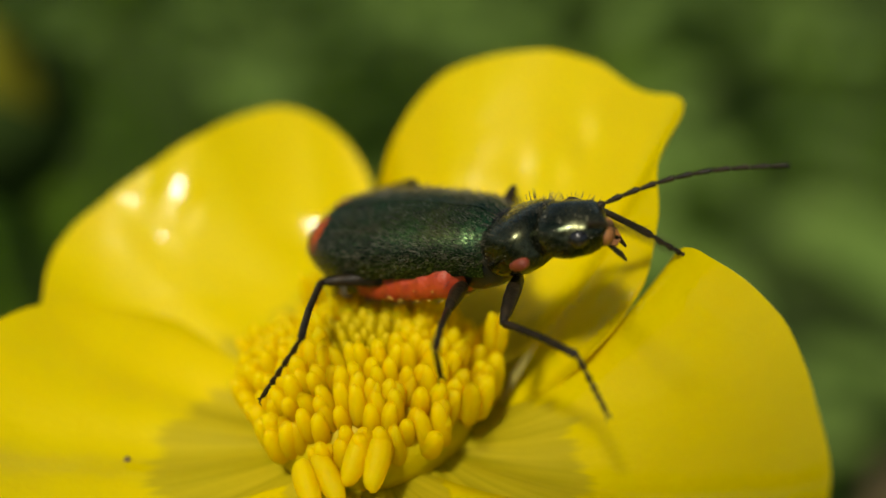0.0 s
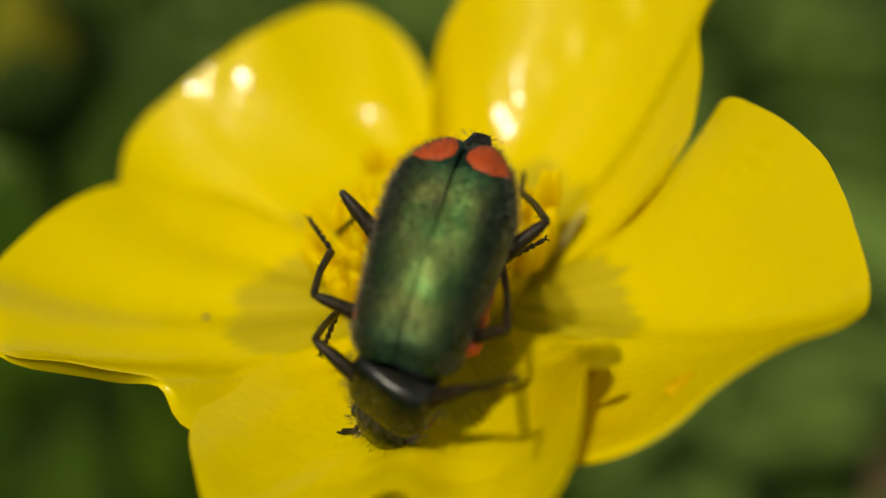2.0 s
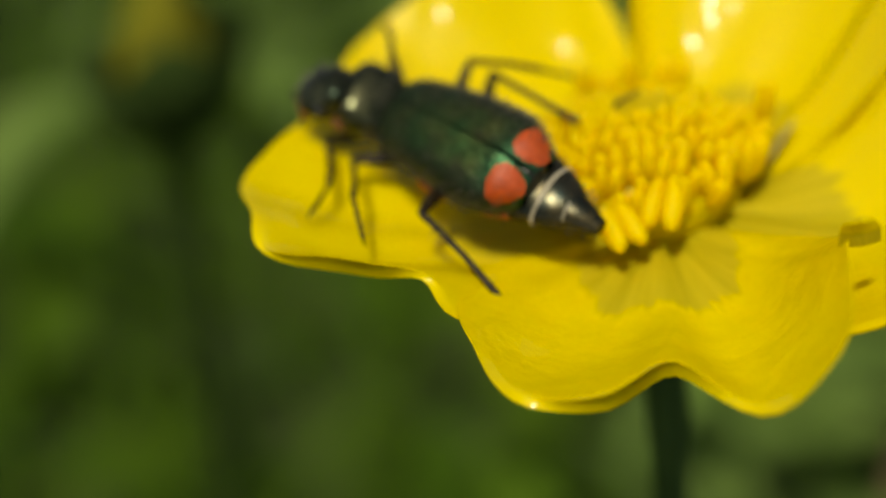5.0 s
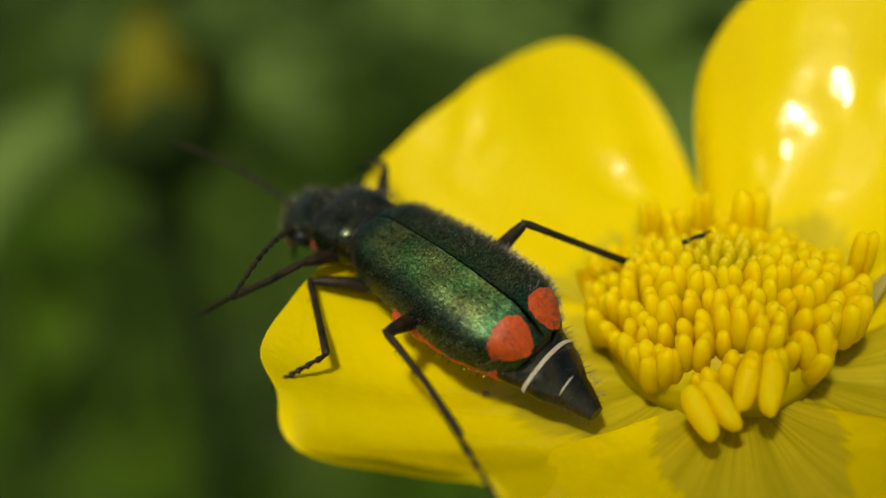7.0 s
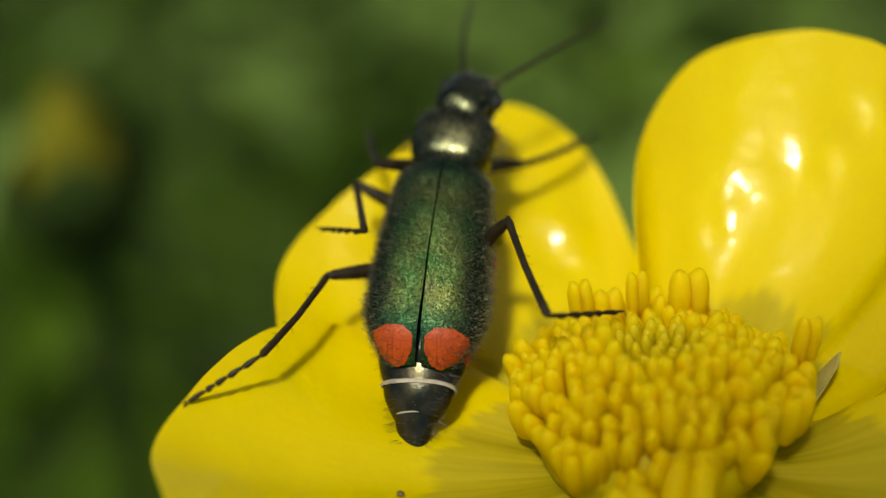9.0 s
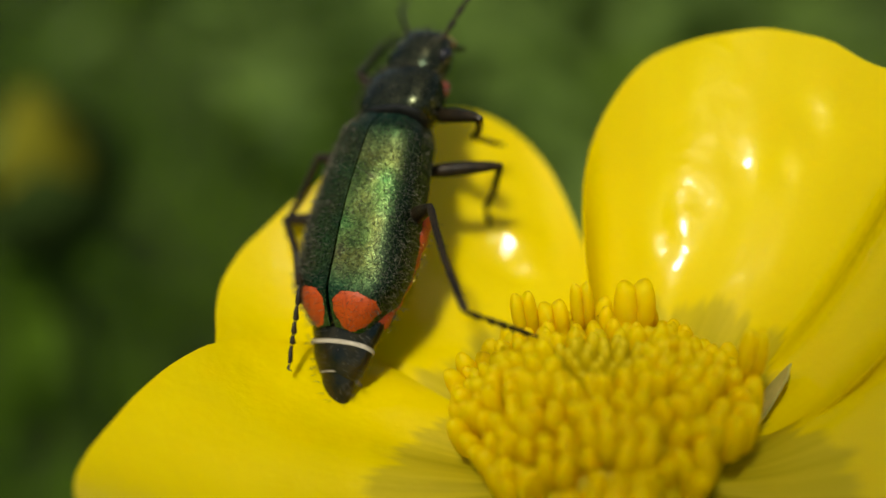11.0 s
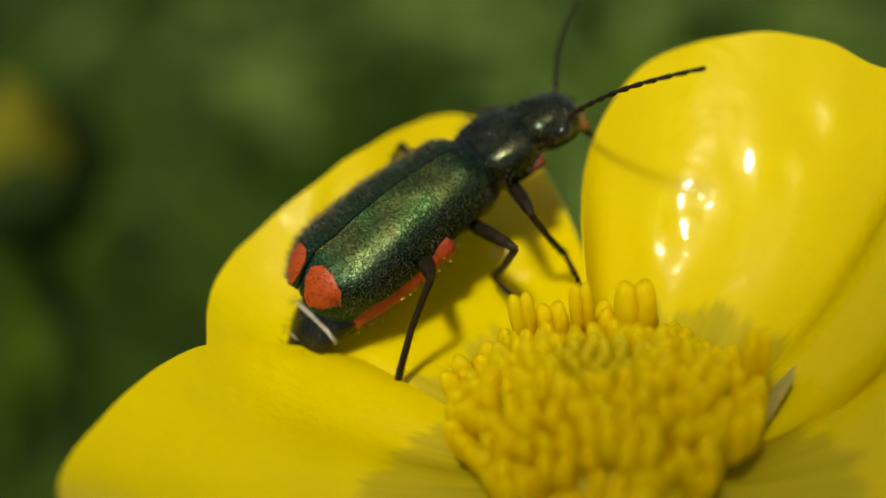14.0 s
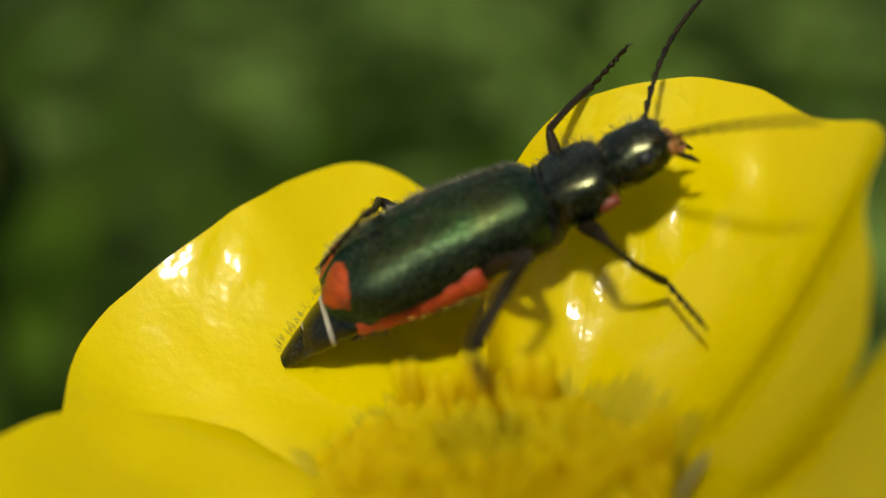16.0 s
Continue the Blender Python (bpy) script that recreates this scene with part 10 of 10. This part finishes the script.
    walk(tarsus['hind_right'], (
        (0, pose(0.003069, -0.0002, 0.000211, -46.49, -18.11, -134.42)),
        (0.1, pose(0.003261, -0.000365, -0.000354, -47.74, -11.48, -123.96)),
        (0.2, pose(0.003192, -0.000543, -0.000899, -47.75, -4.75, -113.82)),
        (0.3, pose(0.00288, -0.000698, -0.001345, -46.57, 1.88, -103.71)),
        (0.4, pose(0.002374, -0.000796, -0.00163, -44.22, 8.2, -93.37)),
        (0.5, pose(0.001743, -0.000806, -0.001708, -40.7, 13.98, -82.55)),
        (0.62, pose(0.001898, -0.00078, -0.001788, -44.86, 2.47, -95.64)),
        (0.75, pose(0.002048, -0.00075, -0.001864, -46.34, -9.66, -108.04)),
        (0.88, pose(0.002191, -0.000717, -0.001938, -45.1, -21.82, -120.88)),
        (1, pose(0.002328, -0.000681, -0.002009, -40.53, -33.36, -135.5)),
        (1.25, pose(0.002135, -0.00031, -0.001984, -41.02, -33.12, -135.16)),
        (1.5, pose(0.001927, 0.000061, -0.001885, -41.5, -32.88, -134.83)),
        (1.67, pose(0.001928, -0.000248, -0.001911, -52.46, -18.73, -119.3)),
        (1.83, pose(0.001921, -0.000557, -0.001914, -58.82, -2.66, -107.4)),
        (2, pose(0.001905, -0.000863, -0.001896, -61.87, 14.3, -97.01)),
        (2.17, pose(0.001879, -0.001051, -0.002301, -59.14, -3.62, -106.46)),
        (2.33, pose(0.001746, -0.001175, -0.002698, -53.16, -20.79, -117.45)),
        (2.5, pose(0.001504, -0.001237, -0.003051, -42.3, -36.24, -132.4)),
        (2.75, pose(0.002178, -0.00105, -0.002565, -42.3, -36.24, -132.4)),
        (3, pose(0.002647, -0.000776, -0.001959, -42.3, -36.24, -132.4)),
        (3.25, pose(0.00267, -0.000774, -0.002112, -43.34, -35.48, -131.38)),
        (3.5, pose(0.002678, -0.00077, -0.002266, -44.35, -34.7, -130.38)),
        (3.75, pose(0.002806, -0.000852, -0.002134, -44.06, -34.63, -130.3)),
        (4, pose(0.002924, -0.000929, -0.001993, -43.77, -34.56, -130.21)),
        (4.25, pose(0.002608, -0.000573, -0.002284, -22.42, -43.74, -138.02)),
        (4.5, pose(0.002167, -0.000191, -0.002513, 3.85, -49.72, -151.52)),
        (4.67, pose(0.002064, -0.00058, -0.002161, -7.36, -52.2, -127.01)),
        (4.83, pose(0.001915, -0.000855, -0.001664, -19.42, -51.47, -101.72)),
        (5, pose(0.001728, -0.00098, -0.001065, -29.42, -47.73, -78.3)),
        (5.1, pose(0.002376, -0.001027, -0.001435, -16.52, -52.98, -98.5)),
        (5.2, pose(0.002908, -0.000898, -0.001661, -0.24, -54.78, -121.91)),
        (5.97, pose(0.002882, -0.001273, -0.00106, 16.53, -53.53, -139.15)),
        (6.73, pose(0.002655, -0.001612, -0.000529, 31.14, -49.59, -154.23)),
        (7.5, pose(0.002269, -0.001875, -0.000121, 42.65, -43.64, -166.22)),
        (7.67, pose(0.002154, -0.002068, -0.000047, 30.65, -52.11, -147)),
        (7.83, pose(0.002021, -0.002234, 0.000041, 12.28, -56.91, -121.69)),
        (8, pose(0.001872, -0.002368, 0.00014, -8.97, -56.37, -93.59)),
        (8.25, pose(0.002129, -0.002059, 0.000656, -10.6, -54.21, -78.36)),
        (8.5, pose(0.002299, -0.001642, 0.001137, -11.17, -51.88, -64.01)),
        (8.75, pose(0.002151, -0.001513, 0.001261, -28.48, -48.57, -47.71)),
        (9, pose(0.00198, -0.001367, 0.00136, -42.57, -42.57, -34.66)),
        (9.25, pose(0.002108, -0.001413, 0.001119, -53.09, -36.66, -26.97)),
        (9.5, pose(0.002224, -0.001443, 0.00087, -61.89, -29.84, -21.17)),
        (10.75, pose(0.002651, -0.001507, 0.000954, -77.89, -21.54, -17.37)),
        (12, pose(0.002997, -0.001508, 0.00098, -92.57, -12.64, -16.2)),
        (12.25, pose(0.00262, -0.00184, 0.001054, -91.9, -3.33, -16.7)),
        (12.5, pose(0.002189, -0.00209, 0.001102, -91.3, 5.99, -17.09)),
        (12.75, pose(0.00233, -0.001975, 0.001152, -89.26, -1.34, -16.73)),
        (13, pose(0.002465, -0.001849, 0.001198, -87.25, -8.68, -16.63)),
        (13.1, pose(0.002331, -0.002084, 0.000686, -100.36, -23.06, -12.31)),
        (13.2, pose(0.002141, -0.002191, 0.000159, -116.65, -35.94, -3.51)),
        (13.3, pose(0.00191, -0.002165, -0.000349, -138.51, -45.64, 11.62)),
        (13.4, pose(0.001654, -0.002011, -0.000807, -166.41, -49.62, 33.11)),
        (13.5, pose(0.001392, -0.001743, -0.001185, 165.37, -46.23, 54.95)),
        (13.75, pose(0.00142, -0.001598, -0.001266, -2.07, -122.08, -126.62)),
        (14, pose(0.001434, -0.001447, -0.001342, 17.63, -111.09, -135.94)),
        (14.25, pose(0.001476, -0.001526, -0.00128, 14.19, -110.27, -129.58)),
        (14.5, pose(0.001519, -0.001601, -0.001212, 10.37, -109.59, -122.85)),
        (14.67, pose(0.001778, -0.001509, -0.001336, 6.71, -102.2, -111.15)),
        (14.83, pose(0.001993, -0.00135, -0.001464, -17.21, -95.57, -79.3)),
        (15, pose(0.002147, -0.001136, -0.001588, -99.97, -95.71, 11.36)),
        (15.1, pose(0.002572, -0.001274, -0.001467, -86.89, -75.1, -9.36)),
        (15.2, pose(0.002944, -0.001381, -0.001261, -93.64, -54.78, -10.63)),
        (15.3, pose(0.003243, -0.001454, -0.000984, -98.89, -34.61, -14.35)),
        (15.4, pose(0.003453, -0.001493, -0.000652, -104.67, -14.78, -19.37)),
        (15.5, pose(0.003565, -0.001498, -0.000289, -111.95, 4.4, -26.17)),
        (15.58, pose(0.00364, -0.001254, -0.000116, -100.07, -11.25, -24.75)),
        (15.67, pose(0.003658, -0.00099, 0.000037, -87.44, -26.84, -26.79)),
        (15.75, pose(0.003615, -0.000718, 0.000167, -71.57, -41.49, -33.68)),
        (15.83, pose(0.003514, -0.000451, 0.000271, -48.31, -53.46, -48.89)),
        (15.92, pose(0.003357, -0.000199, 0.000347, -14.01, -59.06, -75.56)),
        (16, pose(0.003151, 0.000025, 0.000395, 21.68, -54.97, -103.67)),
    ))
    walk(pronotum, (
        (0, pose(0, 0.00162, 0.0001, 18.48, 0, -15.97)),
        (0.5, pose(0, 0.00162, 0.0001, -20.68, 0, -11.72)),
        (1, pose(0, 0.00162, 0.0001, 12.26, 0, 6.81)),
        (1.5, pose(0, 0.00162, 0.0001, -40.56, 0, -2.36)),
        (2, pose(0, 0.00162, 0.0001, -56.57, 0, -20.85)),
        (2.25, pose(0, 0.00162, 0.0001, -20.24, 3.54, -10.1)),
        (2.5, pose(0, 0.00162, 0.0001, 16.1, 0, 0.65)),
        (3, pose(0, 0.00162, 0.0001, -3.34, 0, -30.5)),
        (3.5, pose(0, 0.00162, 0.0001, 9.26, 0, 1.62)),
        (4, pose(0, 0.00162, 0.0001, 15.25, 0, -4.87)),
        (4.5, pose(0, 0.00162, 0.0001, -2.25, 0, -3.83)),
        (5, pose(0, 0.00162, 0.0001, 43.53, 0, 18.78)),
        (5.2, pose(0, 0.00162, 0.0001, 18.45, 0, 17.06)),
        (7.5, pose(0, 0.00162, 0.0001, -7.66, 0, 2.28)),
        (8, pose(0, 0.00162, 0.0001, 6.21, 0, 13.02)),
        (8.5, pose(0, 0.00162, 0.0001, -1.71, 0, -4.93)),
        (9, pose(0, 0.00162, 0.0001, 5.57, 0, -5.38)),
        (9.5, pose(0, 0.00162, 0.0001, -8.26, 0, -10.93)),
        (12, pose(0, 0.00162, 0.0001, -15.89, 0, 17.41)),
        (12.5, pose(0, 0.00162, 0.0001, -17.56, 0, 6.79)),
        (13, pose(0, 0.00162, 0.0001, -23.73, 0, 5.95)),
        (13.5, pose(0, 0.00162, 0.0001, -2.05, 0, -28.8)),
        (14, pose(0, 0.00162, 0.0001, -0.07, 0, -5.11)),
        (14.5, pose(0, 0.00162, 0.0001, -1.57, 0, 3.2)),
        (15, pose(0, 0.00162, 0.0001, -13.28, 0, 3.35)),
        (15.5, pose(0, 0.00162, 0.0001, 1.68, 0, -10.34)),
        (16, pose(0, 0.00162, 0.0001, 4.02, 0, -4.23)),
    ))
    walk(head, (
        (0, pose(0.0003, 0.002669, 0.000464, -4.46, 0, 21.1)),
        (0.5, pose(0.000219, 0.002673, -0.000306, -35.48, 0, -25.71)),
        (1, pose(-0.000133, 0.002736, 0.000344, 7.06, 0, 1.66)),
        (1.5, pose(0.000036, 0.002493, -0.000648, -50.69, 0, -0.3)),
        (2, pose(0.000225, 0.002212, -0.00086, -75.53, 0, -20.85)),
        (2.25, pose(0.000106, 0.002468, -0.00022, -42.7, -1.18, -24.85)),
        (2.5, pose(-0.000012, 0.002725, 0.000419, -9.86, 0, -28.84)),
        (3, pose(0.000583, 0.002609, 0.000033, 3.29, 0, -11.1)),
        (3.5, pose(-0.000032, 0.002755, 0.000285, 4.33, 0, 13.02)),
        (4, pose(0.000094, 0.002725, 0.000403, 12.45, 0, 2.12)),
        (4.5, pose(0.000077, 0.002767, 0.000055, 11.81, 0, 22.2)),
        (5, pose(-0.000268, 0.00241, 0.000892, 2.94, 0, 43.84)),
        (5.2, pose(-0.00032, 0.002663, 0.000464, -6.52, 0, 22.34)),
        (7.5, pose(-0.000045, 0.002759, -0.000053, -30.16, 0, 43.47)),
        (8, pose(-0.000258, 0.002734, 0.000224, -14.05, 0, 46.01)),
        (8.5, pose(0.000099, 0.002765, 0.000066, -19.64, 0, 4.01)),
        (9, pose(0.000107, 0.00276, 0.000212, -15.12, 0, -17.96)),
        (9.5, pose(0.000216, 0.002737, -0.000065, -6.44, 0, -38.76)),
        (12, pose(-0.000331, 0.002675, -0.000215, -29.9, 0, 5.46)),
        (12.5, pose(-0.00013, 0.002709, -0.000247, -36.99, 0, -3.6)),
        (13, pose(-0.000109, 0.002667, -0.000363, -22.68, 0, -35.38)),
        (13.5, pose(0.000554, 0.002627, 0.000059, -44.39, 0, -34.92)),
        (14, pose(0.000102, 0.002765, 0.000099, -9.83, 0, -16.22)),
        (14.5, pose(-0.000064, 0.002768, 0.000069, -5.49, 0, -26.67)),
        (15, pose(-0.000065, 0.002737, -0.000164, -31.3, 0, 0.23)),
        (15.5, pose(0.000206, 0.002751, 0.000134, -6.43, 0, -3.31)),
        (16, pose(0.000085, 0.002764, 0.000181, 8.3, 0, -4.53)),
    ))
    walk(antenna['left'], (
        (0, pose(-0.000131, 0.003175, 0.000536, 4.33, -0.21, 18.43)),
        (0.5, pose(0.00027, 0.003287, -0.000568, 38.91, 16.6, -0.97)),
        (1, pose(-0.000371, 0.00333, 0.00054, 50.01, -0.06, 2.16)),
        (1.25, pose(-0.000276, 0.003155, -0.000256, 11.37, 10.3, 19.18)),
        (1.5, pose(-0.000181, 0.00298, -0.001051, -26.29, 28.9, 26.57)),
        (2, pose(0.000116, 0.002544, -0.00143, -54.37, 37.22, -9.55)),
        (2.25, pose(0.000108, 0.002964, -0.0005, -6.3, 28.77, 15.94)),
        (2.5, pose(0.000099, 0.003384, 0.000431, -40.84, 6.45, 10.43)),
        (3, pose(0.000485, 0.003252, 0.000188, -0.56, -0.94, 5.4)),
        (3.5, pose(-0.000384, 0.003298, 0.000452, 33.96, -2.56, 49.29)),
        (4, pose(-0.000147, 0.003297, 0.000653, 37.96, -5.36, 27.25)),
        (4.5, pose(-0.000347, 0.003223, 0.000299, -25.8, -6.6, -24.82)),
        (5, pose(-0.000852, 0.002699, 0.001044, -35.28, -16.41, -3.72)),
        (5.2, pose(-0.000763, 0.003162, 0.000513, 42.78, 5.76, 84.21)),
        (7.5, pose(-0.000615, 0.00304, -0.000261, 25.63, 30.15, 135.37)),
        (8, pose(-0.000864, 0.003014, 0.00019, -3.93, 10.01, 26.04)),
        (8.5, pose(-0.000164, 0.003373, -0.00003, -44.02, -1.68, 6.32)),
        (9, pose(0.000092, 0.003426, 0.000166, -23.67, 5.4, 2.52)),
        (9.5, pose(0.000438, 0.003366, -0.000015, -37.47, 4.7, 18.12)),
        (12, pose(-0.000607, 0.003249, -0.00042, -31.5, 16.78, 37.1)),
        (12.5, pose(-0.000314, 0.003289, -0.000524, -48.38, 18.91, 23.3)),
        (13, pose(0.000069, 0.003299, -0.000491, -45.37, 15.18, 5.09)),
        (13.5, pose(0.000675, 0.003185, -0.000289, -43.69, 30.07, 2.4)),
        (14, pose(0.000068, 0.003433, 0.000111, -4.96, 8.56, 44.06)),
        (14.5, pose(0.000021, 0.003428, 0.000129, -4.69, 5.32, 49.15)),
        (15, pose(-0.000288, 0.003329, -0.000384, 74.04, 38.95, 29.74)),
        (15.5, pose(0.000023, 0.003392, 0.000183, 26.52, 4.54, 41.4)),
        (16, pose(-0.000088, 0.003376, 0.000389, 10.7, -6.54, 47.26)),
    ))
    walk(antenna['right'], (
        (0, pose(0.000279, 0.003333, 0.000536, 17.25, -4.05, -43.94)),
        (0.5, pose(0.000666, 0.003096, -0.000568, 37.31, -18.64, -53.95)),
        (1, pose(0.000069, 0.003342, 0.00054, 62.71, 4.36, -36.34)),
        (1.25, pose(0.000164, 0.00316, -0.000256, 20.49, -13.96, -38.95)),
        (1.5, pose(0.000258, 0.002977, -0.001051, -26.29, -28.9, -27.18)),
        (2, pose(0.000528, 0.002387, -0.00143, -54.37, -37.22, -32.15)),
        (2.25, pose(0.000506, 0.002779, -0.0005, 13.83, -37.5, -74.35)),
        (2.5, pose(0.000485, 0.003172, 0.000431, -21.97, -2.16, -110.89)),
        (3, pose(0.000916, 0.003167, 0.000188, 7.66, 3.08, -80.39)),
        (3.5, pose(0.000045, 0.003398, 0.000452, -27.61, 3.03, -31.33)),
        (4, pose(0.000293, 0.003313, 0.000653, 14.49, 11.75, -68.28)),
        (4.5, pose(0.00006, 0.003389, 0.000299, -33.43, 6.75, -26.06)),
        (5, pose(-0.000534, 0.003004, 0.001044, -41.21, -3.2, -20.72)),
        (5.2, pose(-0.000356, 0.003329, 0.000513, 12.24, -4.07, -16.14)),
        (7.5, pose(-0.000296, 0.003343, -0.000261, -7.06, -18.29, 8.8)),
        (8, pose(-0.000558, 0.00333, 0.00019, -34.17, -11.3, -2.32)),
        (8.25, pose(-0.000142, 0.003367, 0.00008, -4.43, -10.13, -22.87)),
        (8.5, pose(0.000275, 0.003403, -0.00003, -13.01, -16.79, -53.69)),
        (9, pose(0.000511, 0.003291, 0.000166, -13.45, -6.14, -41.42)),
        (9.25, pose(0.000646, 0.003191, 0.000075, 20.6, -14.8, -70.52)),
        (9.5, pose(0.000782, 0.003091, -0.000015, -55.34, -4.15, 19.87)),
        (10.33, pose(0.000465, 0.003157, -0.00015, 22.05, -27.15, -55.45)),
        (11.17, pose(0.000148, 0.003224, -0.000285, -17.68, -18.08, -5.14)),
        (12, pose(-0.000169, 0.003291, -0.00042, -38.38, 13.51, 30.17)),
        (12.5, pose(0.000125, 0.003261, -0.000524, -50.7, 4.25, -2.02)),
        (12.75, pose(0.000277, 0.003153, -0.000508, -31.51, -18.5, -50.67)),
        (13, pose(0.000428, 0.003044, -0.000491, -12.07, -19.7, -94.3)),
        (13.5, pose(0.001036, 0.002933, -0.000289, 12.5, -32.83, -112.82)),
        (13.75, pose(0.000763, 0.003122, -0.000089, -12.16, -10.56, -51.66)),
        (14, pose(0.00049, 0.00331, 0.000111, 27.94, -7.65, -67.04)),
        (14.5, pose(0.000415, 0.003231, 0.000129, 8.14, -2.66, -55.56)),
        (15, pose(0.000152, 0.00333, -0.000384, -23.57, -27.35, -57.88)),
        (15.5, pose(0.000462, 0.003367, 0.000183, -11.73, -5.73, -66.17)),
        (16, pose(0.000351, 0.003341, 0.000389, 13.45, 6.15, -52.15)),
    ))
    walk(abdomen, (
        (0, pose(0, 0.000592, -0.000092, 7, 0, 0)),
        (1.2, pose(0, 0.000692, -0.000105, 8, 0, 0)),
        (1.5, pose(0, 0.000677, -0.000041, 2, 0, 0)),
        (2, pose(0, 0.000688, 0.000021, -4, 0, 0)),
        (2.2, pose(0, 0.000658, -0.00003, 1, 0, 0)),
        (2.5, pose(0, 0.000612, -0.000092, 7, 0, 0)),
        (3, pose(0, 0.000394, -0.000065, 5, 0, 0)),
        (3.5, pose(0, 0, 0, 0, 0, 0)),
        (7.5, pose(0, 0, 0, 0, 0, 0)),
        (8.5, pose(0, -0.00008, 0, -6, 0, 0)),
        (12.6, pose(0, -0.00008, 0, -6, 0, 0)),
        (13.3, pose(0, 0.0001, 0, 2, 0, 0)),
        (14, pose(0, 0.00005, 0, 7, 0, 0)),
        (14.5, pose(0, 0.00005, 0, 7, 0, 0)),
        (15, pose(0, 0, 0, 0, 0, 0)),
        (16, pose(0, 0, 0, 0, 0, 0)),
    ))
    walk(bud, (
        (0, pose(-0.019708, 0.03556, 0.207382, 0, 0, 0)),
        (4, pose(-0.019708, 0.03556, 0.207382, 0, 0, 0)),
        (4.5, pose(-0.017997, 0.034451, 0.207839, 0, 0, 0)),
        (5, pose(-0.01755, 0.035235, 0.206239, 0, 0, 0)),
        (5.2, pose(-0.017729, 0.035869, 0.206382, 0, 0, 0)),
        (7.5, pose(-0.018735, 0.037901, 0.204867, 0, 0, 0)),
        (8, pose(-0.018738, 0.037915, 0.204576, 0, 0, 0)),
        (8.5, pose(-0.020236, 0.038892, 0.203391, 0, 0, 0)),
        (9, pose(-0.021475, 0.038097, 0.202694, 0, 0, 0)),
        (9.5, pose(-0.021902, 0.037935, 0.201992, 0, 0, 0)),
        (12, pose(-0.022239, 0.038806, 0.202603, 0, 0, 0)),
        (12.5, pose(-0.022409, 0.038558, 0.202828, 0, 0, 0)),
        (13, pose(-0.022007, 0.038662, 0.202932, 0, 0, 0)),
        (13.5, pose(-0.022385, 0.039072, 0.202356, 0, 0, 0)),
        (14, pose(-0.022878, 0.039112, 0.20237, 0, 0, 0)),
        (14.5, pose(-0.023452, 0.039898, 0.201968, 0, 0, 0)),
        (15, pose(-0.023826, 0.039673, 0.202313, 0, 0, 0)),
        (16, pose(-0.024946, 0.040955, 0.201494, 0, 0, 0)),
    ))
    # the added blocker shifts so that its shadow edge moves over the petals
    walk(shade, (
        (0, pose(-0.003129, -0.036997, 0.255888, 33.08, 19.12, -67.7)),
        (1, pose(-0.003129, -0.037497, 0.255888, 33.08, 19.12, -67.7)),
        (1.5, pose(-0.003129, -0.038997, 0.255888, 33.08, 19.12, -67.7)),
        (1.95, pose(-0.003129, -0.043997, 0.255888, 33.08, 19.12, -67.7)),
        (4, pose(-0.003129, -0.044997, 0.255888, 33.08, 19.12, -67.7)),
        (5.2, pose(-0.003846, -0.043248, 0.256543, 33.08, 19.12, -67.7)),
        (7.5, pose(-0.005854, -0.036853, 0.258377, 33.08, 19.12, -67.7)),
        (8.5, pose(-0.006499, -0.036279, 0.258967, 33.08, 19.12, -67.7)),
        (9.5, pose(-0.006643, -0.036429, 0.259098, 33.08, 19.12, -67.7)),
        (12, pose(-0.006714, -0.036255, 0.259163, 33.08, 19.12, -67.7)),
        (14, pose(-0.006714, -0.035955, 0.259163, 33.08, 19.12, -67.7)),
        (15, pose(-0.006714, -0.035755, 0.259163, 33.08, 19.12, -67.7)),
        (16, pose(-0.006714, -0.035255, 0.259163, 33.08, 19.12, -67.7)),
    ))


motions()
